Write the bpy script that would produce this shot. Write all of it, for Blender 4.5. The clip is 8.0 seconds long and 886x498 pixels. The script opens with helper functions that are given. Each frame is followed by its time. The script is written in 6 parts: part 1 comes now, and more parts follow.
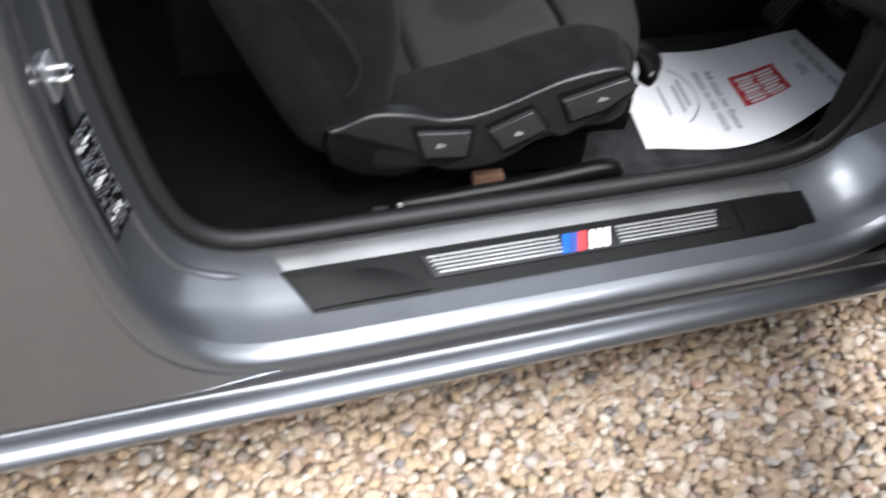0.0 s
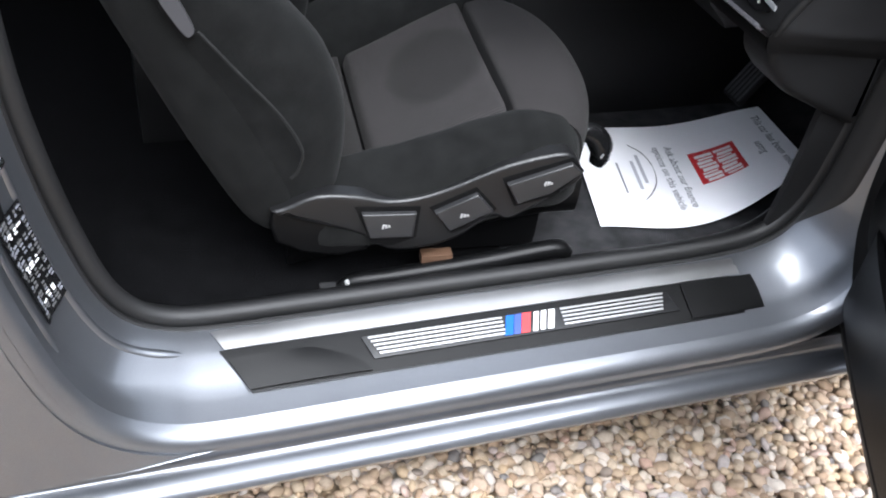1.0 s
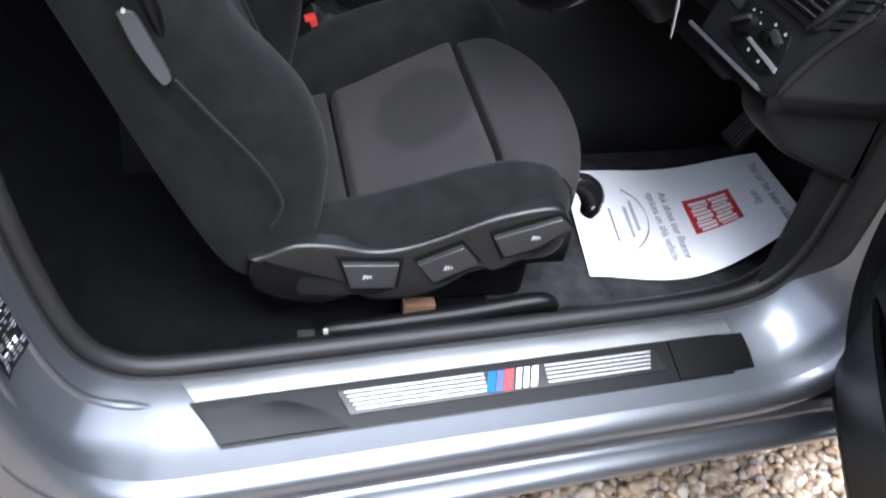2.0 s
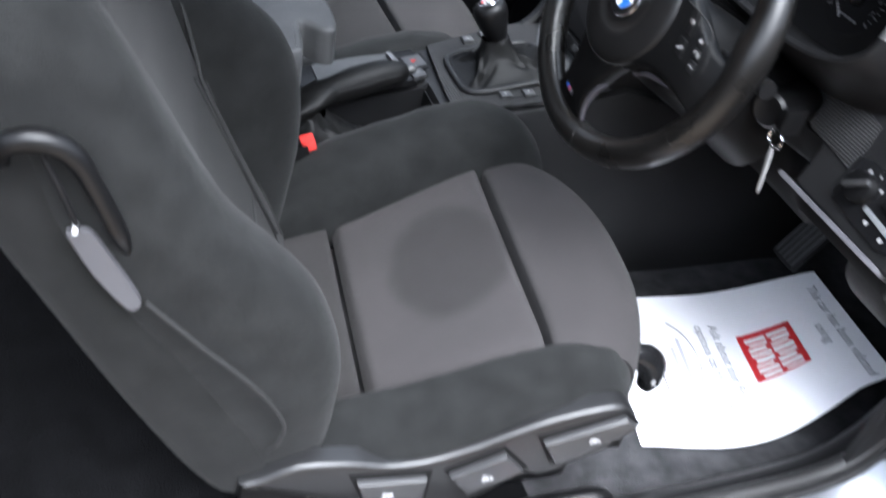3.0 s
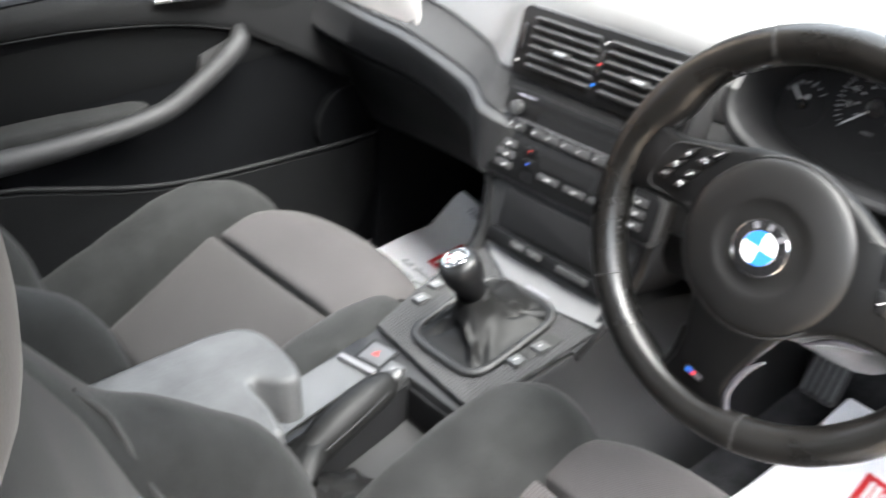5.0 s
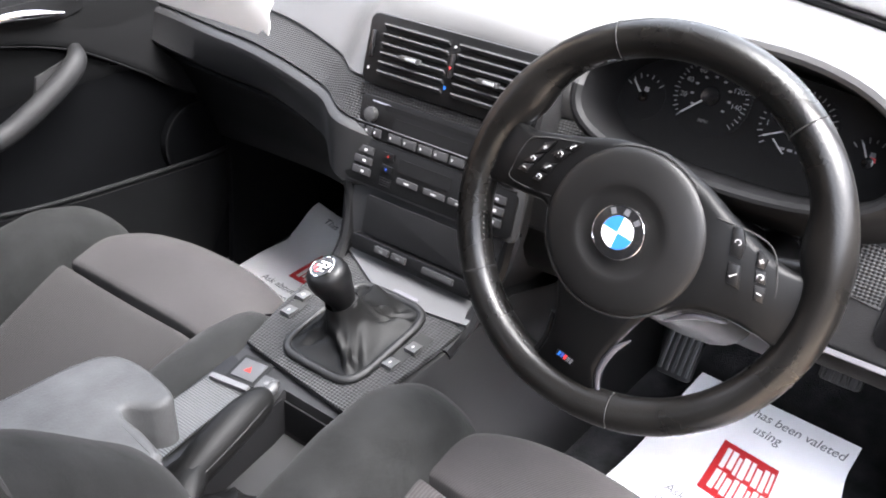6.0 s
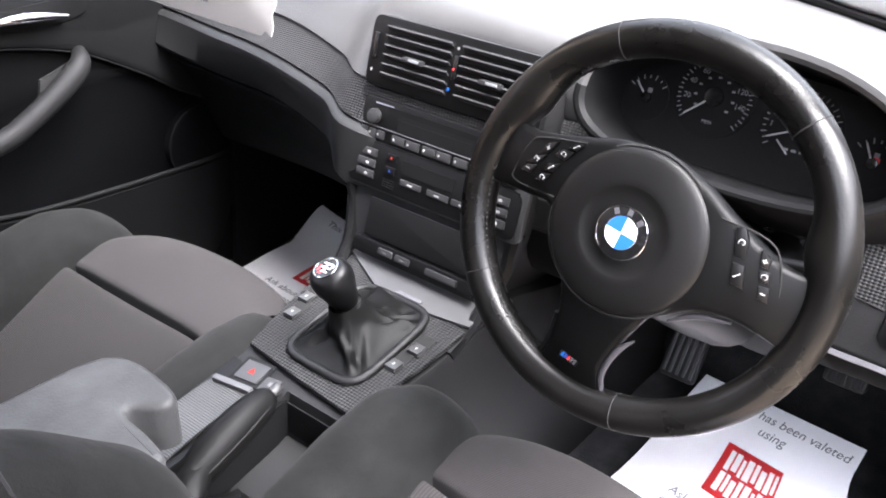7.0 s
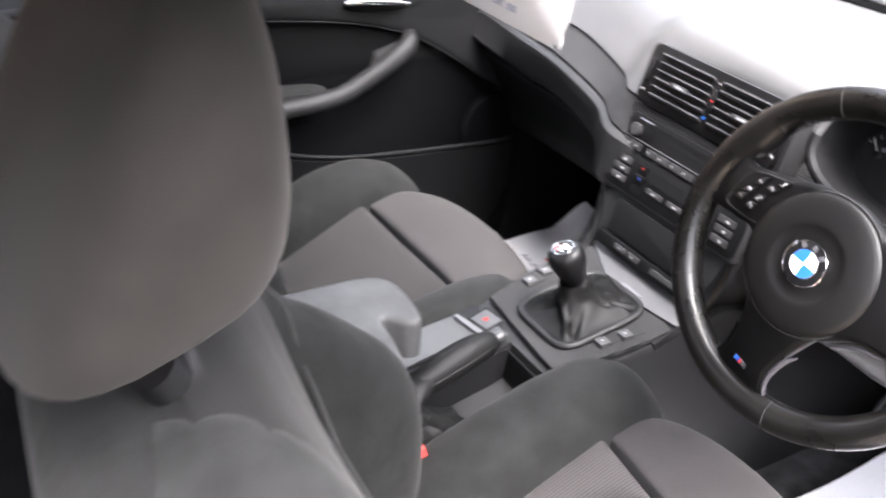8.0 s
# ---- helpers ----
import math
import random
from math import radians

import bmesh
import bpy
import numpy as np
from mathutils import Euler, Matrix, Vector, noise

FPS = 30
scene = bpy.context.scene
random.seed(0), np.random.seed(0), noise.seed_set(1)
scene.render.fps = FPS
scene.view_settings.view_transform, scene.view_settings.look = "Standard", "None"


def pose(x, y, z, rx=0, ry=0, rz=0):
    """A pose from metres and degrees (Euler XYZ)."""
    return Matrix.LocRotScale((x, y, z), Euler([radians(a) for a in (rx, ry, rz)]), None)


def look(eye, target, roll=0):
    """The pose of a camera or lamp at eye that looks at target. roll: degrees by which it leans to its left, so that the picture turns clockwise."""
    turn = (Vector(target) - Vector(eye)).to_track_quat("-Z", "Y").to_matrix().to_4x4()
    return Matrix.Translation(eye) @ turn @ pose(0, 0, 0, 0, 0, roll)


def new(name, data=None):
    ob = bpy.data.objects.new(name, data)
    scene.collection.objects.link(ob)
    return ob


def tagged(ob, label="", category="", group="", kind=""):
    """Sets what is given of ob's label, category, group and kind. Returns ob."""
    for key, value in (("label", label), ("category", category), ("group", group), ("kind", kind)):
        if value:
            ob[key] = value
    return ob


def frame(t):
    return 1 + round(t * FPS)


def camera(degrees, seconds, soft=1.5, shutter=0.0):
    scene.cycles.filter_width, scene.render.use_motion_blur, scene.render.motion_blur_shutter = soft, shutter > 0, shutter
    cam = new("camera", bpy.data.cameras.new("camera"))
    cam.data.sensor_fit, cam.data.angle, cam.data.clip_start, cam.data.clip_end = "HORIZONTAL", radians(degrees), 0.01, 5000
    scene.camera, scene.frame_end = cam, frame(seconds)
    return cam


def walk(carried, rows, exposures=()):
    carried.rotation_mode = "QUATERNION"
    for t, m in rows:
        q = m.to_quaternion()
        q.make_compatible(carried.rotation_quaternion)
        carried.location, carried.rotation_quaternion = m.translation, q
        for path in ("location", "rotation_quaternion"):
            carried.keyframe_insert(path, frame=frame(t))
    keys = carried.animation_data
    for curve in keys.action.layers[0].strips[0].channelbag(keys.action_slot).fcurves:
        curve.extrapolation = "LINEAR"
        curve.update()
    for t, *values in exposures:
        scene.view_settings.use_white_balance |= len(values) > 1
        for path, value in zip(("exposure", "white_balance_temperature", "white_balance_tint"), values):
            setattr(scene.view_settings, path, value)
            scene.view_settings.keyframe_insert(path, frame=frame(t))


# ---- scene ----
cam = camera(50.0, 8.0, soft=1.9, shutter=0.5)
PATH = [
    (0, (-0.857, -1.629, 1.206), (-0.254, -0.254, -0.115), 7.0),
    (0.5, (-0.771, -1.63, 1.26), (-0.108, -0.242, -0.018), 6.9),
    (1, (-0.766, -1.623, 1.27), (-0.165, -0.196, 0.005), 7.8),
    (2.3, (-0.715, -1.474, 1.303), (-0.086, -0.048, 0.049), 10.6),
    (2.5, (-0.708, -1.397, 1.303), (-0.05, 0.03, 0.065), 10.4),
    (3, (-0.703, -1.189, 1.31), (-0.031, 0.214, 0.053), 11.3),
    (3.5, (-0.683, -1.004, 1.33), (-0.041, 0.481, 0.154), 7.4),
    (4, (-0.667, -0.835, 1.309), (-0.03, 0.621, 0.095), 3.2),
    (4.5, (-0.693, -0.735, 1.298), (0.132, 0.678, 0.148), 1.1),
    (5, (-0.764, -0.674, 1.301), (0.369, 0.596, 0.25), 0.2),
    (5.2, (-0.779, -0.671, 1.302), (0.469, 0.494, 0.261), 2.4),
    (6.3, (-0.784, -0.671, 1.298), (0.577, 0.377, 0.273), 1.2),
    (6.5, (-0.784, -0.672, 1.298), (0.575, 0.379, 0.275), 1.3),
    (7, (-0.784, -0.672, 1.296), (0.569, 0.391, 0.277), 1.2),
    (7.5, (-0.816, -0.697, 1.313), (0.364, 0.525, 0.256), 1.8),
    (8, (-0.875, -0.841, 1.38), (0.047, 0.597, 0.34), 3.8),
]
walk(cam, [(t, look(eye, target, roll)) for t, eye, target, roll in PATH],
     [(0.0, 1.2, 6150, 9), (0.5, 1.45, 6050, 9), (1.0, 1.63, 5950, 9), (2.5, 2.15, 5700, 10), (3.5, 3.55, 6050, 8), (4.0, 3.9, 6300, 7), (4.5, 4.3, 6400, 7), (5.0, 4.35, 6450, 7), (6.5, 3.95, 6300, 15), (7.0, 3.85, 6300, 15), (7.5, 3.72, 6350, 15), (8.0, 4.05, 6450, 15)])

# ---- world, sun ----
world = bpy.data.worlds.new("sky")
scene.world = world
world.use_nodes = True
wn = world.node_tree.nodes
sky = wn.new("ShaderNodeTexSky")
sky.sky_type = "NISHITA"
sky.sun_disc = False
sky.sun_elevation, sky.sun_rotation = radians(61.7), radians(174.3)
sky.air_density, sky.dust_density, sky.ozone_density = 1.0, 4.0, 1.0
cloud = wn.new("ShaderNodeHueSaturation")
cloud.inputs["Saturation"].default_value = 0.3
world.node_tree.links.new(sky.outputs["Color"], cloud.inputs["Color"])
world.node_tree.links.new(cloud.outputs["Color"], wn["Background"].inputs["Color"])
wn["Background"].inputs["Strength"].default_value = 0.17
sun = new("sun", bpy.data.lights.new("sun", "SUN"))
sun.data.energy, sun.data.angle, sun.data.color = 1.9, radians(50), (1.0, 0.985, 0.965)
sun.matrix_world = look((0.15, -1.5, 2.8), (0, 0, 0))


# ---- materials ----
def shader(name, base, rough=0.5, metal=0.0, spec=0.5, coat=0.0, sheen=0.0):
    m = bpy.data.materials.new(name)
    m.use_nodes = True
    b = m.node_tree.nodes["Principled BSDF"]
    b.inputs["Base Color"].default_value = (*base, 1)
    b.inputs["Roughness"].default_value = rough
    b.inputs["Metallic"].default_value = metal
    b.inputs["Specular IOR Level"].default_value = spec
    b.inputs["Coat Weight"].default_value = coat
    b.inputs["Coat Roughness"].default_value = 0.05
    b.inputs["Sheen Weight"].default_value = sheen
    b.inputs["Sheen Roughness"].default_value = 0.5
    return m, m.node_tree.nodes, m.node_tree.links, b


def coords(nodes, links, scale=(1, 1, 1), rot=(0, 0, 0)):
    tc = nodes.new("ShaderNodeTexCoord")
    mp = nodes.new("ShaderNodeMapping")
    mp.inputs["Scale"].default_value = scale
    mp.inputs["Rotation"].default_value = [radians(a) for a in rot]
    links.new(tc.outputs["Object"], mp.inputs["Vector"])
    return mp.outputs["Vector"]


def noise_tex(nodes, links, vec, scale, detail=4.0, rough=0.55):
    n = nodes.new("ShaderNodeTexNoise")
    n.inputs["Scale"].default_value = scale
    n.inputs["Detail"].default_value = detail
    n.inputs["Roughness"].default_value = rough
    links.new(vec, n.inputs["Vector"])
    return n.outputs["Fac"]


def ramp(nodes, links, fac, stops):
    r = nodes.new("ShaderNodeValToRGB")
    e = r.color_ramp.elements
    while len(e) < len(stops):
        e.new(0.5)
    for k, (p, c) in enumerate(stops):
        e[k].position, e[k].color = p, (*c, 1)
    links.new(fac, r.inputs["Fac"])
    return r.outputs["Color"]


def math_node(nodes, links, op, a, b=None):
    m = nodes.new("ShaderNodeMath")
    m.operation = op
    for k, val in enumerate((a, b)):
        if val is None:
            continue
        if isinstance(val, (int, float)):
            m.inputs[k].default_value = val
        else:
            links.new(val, m.inputs[k])
    return m.outputs[0]


def bumped(nodes, links, b, height, strength, dist):
    n = nodes.new("ShaderNodeBump")
    n.inputs["Strength"].default_value = strength
    n.inputs["Distance"].default_value = dist
    links.new(height, n.inputs["Height"])
    links.new(n.outputs["Normal"], b.inputs["Normal"])


def grained(name, base, rough=0.5, var=0.25, scale=700.0, bump=0.25, dist=0.0006, spec=0.5, sheen=0.0, metal=0.0, coat=0.0, big=6.0, crease=0.0):
    """A surface with fine grain in its relief and slow variation in its colour and gloss."""
    m, nodes, links, b = shader(name, base, rough, metal, spec, coat, sheen)
    vec = coords(nodes, links)
    slow = noise_tex(nodes, links, vec, big, 5)
    dark = tuple(c * (1 - var) for c in base)
    light = tuple(min(1, c * (1 + var)) for c in base)
    links.new(ramp(nodes, links, slow, [(0.3, dark), (0.7, light)]), b.inputs["Base Color"])
    fine = noise_tex(nodes, links, vec, scale, 2)
    if crease:
        fold = noise_tex(nodes, links, vec, 28, 5, 0.5)
        fine = math_node(nodes, links, "ADD", fine, math_node(nodes, links, "MULTIPLY", fold, crease))
    bumped(nodes, links, b, fine, bump, dist)
    r = nodes.new("ShaderNodeMapRange")
    r.inputs["To Min"].default_value, r.inputs["To Max"].default_value = rough * 0.85, min(1, rough * 1.15)
    links.new(slow, r.inputs["Value"])
    links.new(r.outputs["Result"], b.inputs["Roughness"])
    return m


def ribbed_cloth(name, base, pitch=0.004, axis=(1, 0, 0), stain=False, ribs=0.6):
    """Woven seat cloth: fine ribs, soft stains, a matt face."""
    m, nodes, links, b = shader(name, base, 0.9, 0, 0.12, 0, 0.03)
    tc = nodes.new("ShaderNodeTexCoord")
    dot = nodes.new("ShaderNodeVectorMath")
    dot.operation = "DOT_PRODUCT"
    dot.inputs[1].default_value = axis
    links.new(tc.outputs["Object"], dot.inputs[0])
    wave = math_node(nodes, links, "SINE", math_node(nodes, links, "MULTIPLY", dot.outputs["Value"], 2 * math.pi / pitch))
    half = math_node(nodes, links, "ADD", math_node(nodes, links, "MULTIPLY", wave, 0.5), 0.5)
    slow = noise_tex(nodes, links, tc.outputs["Object"], 9, 4)
    weave = noise_tex(nodes, links, tc.outputs["Object"], 900, 2)
    mix = math_node(nodes, links, "ADD", math_node(nodes, links, "MULTIPLY", half, ribs), math_node(nodes, links, "MULTIPLY", weave, 0.5))
    mix = math_node(nodes, links, "ADD", mix, math_node(nodes, links, "MULTIPLY", slow, 0.3))
    if stain:
        sep = nodes.new("ShaderNodeSeparateXYZ")
        links.new(tc.outputs["Object"], sep.inputs[0])
        dx = math_node(nodes, links, "DIVIDE", math_node(nodes, links, "ADD", sep.outputs["X"], 0.075), 0.075)
        dy = math_node(nodes, links, "DIVIDE", math_node(nodes, links, "ADD", sep.outputs["Y"], -0.01), 0.095)
        d2 = math_node(nodes, links, "ADD", math_node(nodes, links, "MULTIPLY", dx, dx), math_node(nodes, links, "MULTIPLY", dy, dy))
        d2 = math_node(nodes, links, "ADD", d2, math_node(nodes, links, "MULTIPLY", noise_tex(nodes, links, tc.outputs["Object"], 14, 3), 0.5))
        edge = nodes.new("ShaderNodeMapRange")
        edge.interpolation_type = "SMOOTHSTEP"
        edge.inputs["From Min"].default_value, edge.inputs["From Max"].default_value = 0.9, 1.5
        edge.inputs["To Min"].default_value, edge.inputs["To Max"].default_value = -0.30, 0.0
        links.new(d2, edge.inputs["Value"])
        mix = math_node(nodes, links, "ADD", mix, edge.outputs["Result"])
    lo, hi = tuple(c * 0.45 for c in base), tuple(c * 1.55 for c in base)
    links.new(ramp(nodes, links, mix, [(0.25, lo), (0.95, hi)]), b.inputs["Base Color"])
    bumped(nodes, links, b, math_node(nodes, links, "ADD", math_node(nodes, links, "MULTIPLY", half, 2.2 * ribs), weave), 0.35, 0.0006)
    return m


def cube_weave(name):
    """Embossed diamond-pattern trim, dark grey."""
    m, nodes, links, b = shader(name, (0.06, 0.06, 0.063), 0.6, 0.0, 0.10)
    vec = coords(nodes, links, (1, 1, 1))
    sx = nodes.new("ShaderNodeSeparateXYZ")
    links.new(vec, sx.inputs[0])
    k = math.pi / 0.0046
    def s(a, c):
        return math_node(nodes, links, "SINE", math_node(nodes, links, "MULTIPLY", math_node(nodes, links, c, sx.outputs["Y"], a), k))
    ring = math_node(nodes, links, "ADD", sx.outputs["X"], sx.outputs["Z"])
    h = math_node(nodes, links, "MULTIPLY", s(ring, "ADD"), s(ring, "SUBTRACT"))
    h = math_node(nodes, links, "ADD", math_node(nodes, links, "MULTIPLY", h, 0.5), 0.5)
    links.new(ramp(nodes, links, h, [(0.22, (0.003, 0.003, 0.0031)), (0.62, (0.030, 0.030, 0.0308))]), b.inputs["Base Color"])
    bumped(nodes, links, b, h, 0.9, 0.0012)
    return m


def lined(name, base, pitch, axis, depth=0.0008, rough=0.45):
    """Plastic with fine parallel grooves."""
    m, nodes, links, b = shader(name, base, rough)
    tc = nodes.new("ShaderNodeTexCoord")
    dot = nodes.new("ShaderNodeVectorMath")
    dot.operation = "DOT_PRODUCT"
    dot.inputs[1].default_value = axis
    links.new(tc.outputs["Object"], dot.inputs[0])
    wave = math_node(nodes, links, "SINE", math_node(nodes, links, "MULTIPLY", dot.outputs["Value"], 2 * math.pi / pitch))
    slow = noise_tex(nodes, links, tc.outputs["Object"], 12, 3)
    tone = math_node(nodes, links, "ADD", math_node(nodes, links, "MULTIPLY", wave, 0.3), slow)
    links.new(ramp(nodes, links, tone, [(0.2, tuple(c * 0.45 for c in base)), (0.7, tuple(c * 1.25 for c in base))]), b.inputs["Base Color"])
    bumped(nodes, links, b, wave, 0.6, depth)
    return m


def metal_paint(name, base):
    m, nodes, links, b = shader(name, base, 0.36, 0.8, 0.5, 0.7)
    vec = coords(nodes, links)
    flake = noise_tex(nodes, links, vec, 1500, 1)
    slow = noise_tex(nodes, links, vec, 3, 4)
    mixed = math_node(nodes, links, "ADD", math_node(nodes, links, "MULTIPLY", flake, 0.6), math_node(nodes, links, "MULTIPLY", slow, 0.4))
    links.new(ramp(nodes, links, mixed, [(0.3, tuple(c * 0.82 for c in base)), (0.7, tuple(c * 1.15 for c in base))]), b.inputs["Base Color"])
    dust = noise_tex(nodes, links, vec, 25, 6)
    r = nodes.new("ShaderNodeMapRange")
    r.inputs["To Min"].default_value, r.inputs["To Max"].default_value = 0.28, 0.42
    links.new(dust, r.inputs["Value"])
    links.new(r.outputs["Result"], b.inputs["Roughness"])
    bumped(nodes, links, b, slow, 0.03, 0.004)
    return m


PAINT = metal_paint("silver_grey_paint", (0.158, 0.166, 0.182))
# One seat cloth, tone shifted with the light: backrest and passenger seat darker.
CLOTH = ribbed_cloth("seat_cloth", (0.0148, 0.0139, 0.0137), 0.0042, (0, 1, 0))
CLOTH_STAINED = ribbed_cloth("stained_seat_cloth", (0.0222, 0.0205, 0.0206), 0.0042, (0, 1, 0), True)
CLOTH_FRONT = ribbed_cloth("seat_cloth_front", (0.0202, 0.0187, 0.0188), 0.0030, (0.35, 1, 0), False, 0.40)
CLOTH_SHADED = ribbed_cloth("seat_cloth_shaded", (0.0048, 0.0047, 0.0047), 0.0026, (0, 1, 0), False, 0.15)
SUEDE = grained("suede", (0.0066, 0.0068, 0.0067), 0.95, 0.38, 900, 0.4, 0.0010, 0.1, 0.035, big=30, crease=6.0)
SUEDE_DARK = grained("suede_dark", (0.0052, 0.0053, 0.0052), 0.95, 0.38, 900, 0.4, 0.0010, 0.1, 0.03, big=30, crease=5.0)
RESTRAINT = grained("restraint_cloth", (0.0070, 0.0063, 0.0059), 0.95, 0.4, 900, 0.3, 0.0006, 0.1, 0.03, big=12)
SEAM = grained("seam", (0.002, 0.002, 0.002), 0.9, 0.2, 900, 0.2)
PLASTIC = grained("black_plastic", (0.0032, 0.0032, 0.0034), 0.36, 0.3, 900, 0.35, 0.0005, 0.18)
PLASTIC_GREY = grained("grey_plastic", (0.0200, 0.0201, 0.0206), 0.42, 0.25, 900, 0.4, 0.0005, 0.4)
GLOSS_BLACK = grained("gloss_black", (0.006, 0.006, 0.0065), 0.22, 0.2, 60, 0.02, 0.0005)
# Dash tones hold the light: top skin brightened, faces turned down darkened.
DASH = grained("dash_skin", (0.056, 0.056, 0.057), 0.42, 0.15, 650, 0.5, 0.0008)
DASH_DARK = grained("shaded_dash_skin", (0.0105, 0.0105, 0.0111), 0.65, 0.2, 650, 0.5, 0.0008, 0.18)
LEATHER = grained("worn_leather", (0.0035, 0.0033, 0.0031), 0.28, 0.4, 420, 0.3, 0.0006, 0.26, big=18)
BOOT = grained("boot_leather", (0.0026, 0.0026, 0.0026), 0.52, 0.3, 500, 0.3, 0.0008, 0.12)
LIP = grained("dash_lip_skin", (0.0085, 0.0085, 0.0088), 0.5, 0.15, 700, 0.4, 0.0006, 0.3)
# Passenger-side trim darkened in its colour for the shade under the roof.
DOOR_TRIM_SHADED = grained("shaded_door_trim", (0.0017, 0.0018, 0.0021), 0.72, 0.3, 650, 0.4, 0.0008, 0.035)
SILL_TRIM = grained("sill_trim_plastic", (0.0052, 0.0052, 0.0056), 0.45, 0.2, 700, 0.3, 0.0005, 0.25)
RUBBER = grained("rubber_seal", (0.0060, 0.0060, 0.0064), 0.6, 0.25, 500, 0.2)
# One carpet in two tones: front lightened for footwell light, rear darkened for shade.
CARPET_LIT = grained("carpet_lit", (0.032, 0.032, 0.034), 1.0, 0.4, 420, 1.0, 0.003, 0.05, 0.0, big=25)
CARPET_SHADED = grained("carpet", (0.0030, 0.0030, 0.0034), 1.0, 0.4, 420, 1.0, 0.003, 0.05, 0.0, big=25)
ALU = grained("brushed_aluminium", (0.30, 0.30, 0.305), 0.4, 0.15, 300, 0.05, 0.0003, metal=1.0)
DULL_SILVER = grained("dull_silver_plastic", (0.05, 0.05, 0.053), 0.5, 0.15, 800, 0.15, 0.0004)
SILVER = grained("silver_plastic", (0.30, 0.31, 0.325), 0.4, 0.1, 800, 0.15, 0.0004, metal=0.6)
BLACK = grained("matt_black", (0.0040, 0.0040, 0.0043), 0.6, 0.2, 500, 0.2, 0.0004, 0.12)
SYMBOL = grained("grey_symbol", (0.09, 0.09, 0.092), 0.8, 0.05, 200, 0.02, spec=0.1)
NEEDLE = grained("pale_needle", (0.30, 0.30, 0.30), 0.6, 0.05, 200, 0.02)
CHROME = grained("chrome", (0.8, 0.8, 0.82), 0.12, 0.05, 200, 0.02, 0.0002, metal=1.0)
PAPER = grained("white_paper", (0.88, 0.88, 0.91), 0.75, 0.03, 300, 0.05, 0.0004, 0.3)
CARD = grained("grey_card", (0.42, 0.42, 0.42), 0.7, 0.05, 300, 0.05, 0.0004, 0.2)
RED = grained("red_print", (0.52, 0.025, 0.03), 0.6, 0.06, 200, 0.02)
WHITE = grained("white_print", (0.8, 0.8, 0.8), 0.6, 0.03, 200, 0.02)
GREY_INK = grained("grey_print", (0.16, 0.165, 0.19), 0.7, 0.05, 200, 0.02)
LIGHT_INK = grained("pale_print", (0.42, 0.43, 0.47), 0.7, 0.05, 200, 0.02)
INK = grained("dark_print", (0.03, 0.03, 0.035), 0.7, 0.05, 200, 0.02)
RED_PLASTIC = grained("red_plastic", (0.42, 0.03, 0.025), 0.4, 0.1, 300, 0.05)
BLUE = grained("light_blue_enamel", (0.016, 0.10, 0.38), 0.5, 0.05, 200, 0.02, spec=0.1)
NAVY = grained("navy_enamel", (0.02, 0.05, 0.25), 0.3, 0.05, 200, 0.02)
CUBE = cube_weave("cube_trim")
ROLLER = lined("ribbed_roller", (0.036, 0.0365, 0.0375), 0.0032, (1, 0, 0), 0.0005)
SHELF_LIGHT = grained("light_grey_strip", (0.062, 0.061, 0.068), 0.5, 0.1, 900, 0.2, 0.0004)
SHELF = grained("shelf_grey", (0.034, 0.034, 0.035), 0.45, 0.12, 900, 0.3, 0.0004)
FASCIA = grained("fascia_skin", (0.0085, 0.0085, 0.0089), 0.5, 0.2, 700, 0.5, 0.0007, 0.3)
VALANCE = grained("valance_plastic", (0.0080, 0.0080, 0.0084), 0.34, 0.2, 900, 0.3, 0.0005, 0.42)
LEVER = grained("lever_grey", (0.034, 0.0335, 0.037), 0.7, 0.15, 600, 0.3, 0.0005)
BROWN = grained("brown_cover", (0.09, 0.05, 0.03), 0.5, 0.2)
ROCKER = grained("rocker_grey", (0.032, 0.032, 0.0325), 0.38, 0.15, 700, 0.2, 0.0004)
GLASS = bpy.data.materials.new("clear_glass")
GLASS.use_nodes = True
_n, _l = GLASS.node_tree.nodes, GLASS.node_tree.links
_mix, _clear, _gloss, _fres = _n.new("ShaderNodeMixShader"), _n.new("ShaderNodeBsdfTransparent"), _n.new("ShaderNodeBsdfGlossy"), _n.new("ShaderNodeFresnel")
_clear.inputs["Color"].default_value = (0.93, 0.95, 0.94, 1)
_gloss.inputs["Roughness"].default_value = 0.02
_fres.inputs["IOR"].default_value = 1.35
_l.new(_fres.outputs["Fac"], _mix.inputs["Fac"])
_l.new(_clear.outputs["BSDF"], _mix.inputs[1])
_l.new(_gloss.outputs["BSDF"], _mix.inputs[2])
_l.new(_mix.outputs["Shader"], _n["Material Output"].inputs["Surface"])
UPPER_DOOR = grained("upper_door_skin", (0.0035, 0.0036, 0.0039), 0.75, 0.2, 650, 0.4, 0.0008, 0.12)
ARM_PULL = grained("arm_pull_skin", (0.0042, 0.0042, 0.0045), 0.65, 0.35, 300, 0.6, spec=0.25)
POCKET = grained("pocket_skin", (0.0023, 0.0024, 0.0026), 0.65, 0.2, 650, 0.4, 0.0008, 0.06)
STITCH = grained("grey_thread", (0.030, 0.029, 0.028), 0.8, 0.1, 300, 0.1)
PAD = grained("airbag_skin", (0.0046, 0.0045, 0.0045), 0.42, 0.2, 900, 0.35, 0.0004, 0.20, big=10)
BUTTON = grained("button_black", (0.0030, 0.0030, 0.0032), 0.32, 0.2, 400, 0.05, 0.0003, 0.35)
SPOKE = grained("spoke_plastic", (0.0018, 0.0018, 0.0019), 0.45, 0.2, 900, 0.25, 0.0004, 0.12)
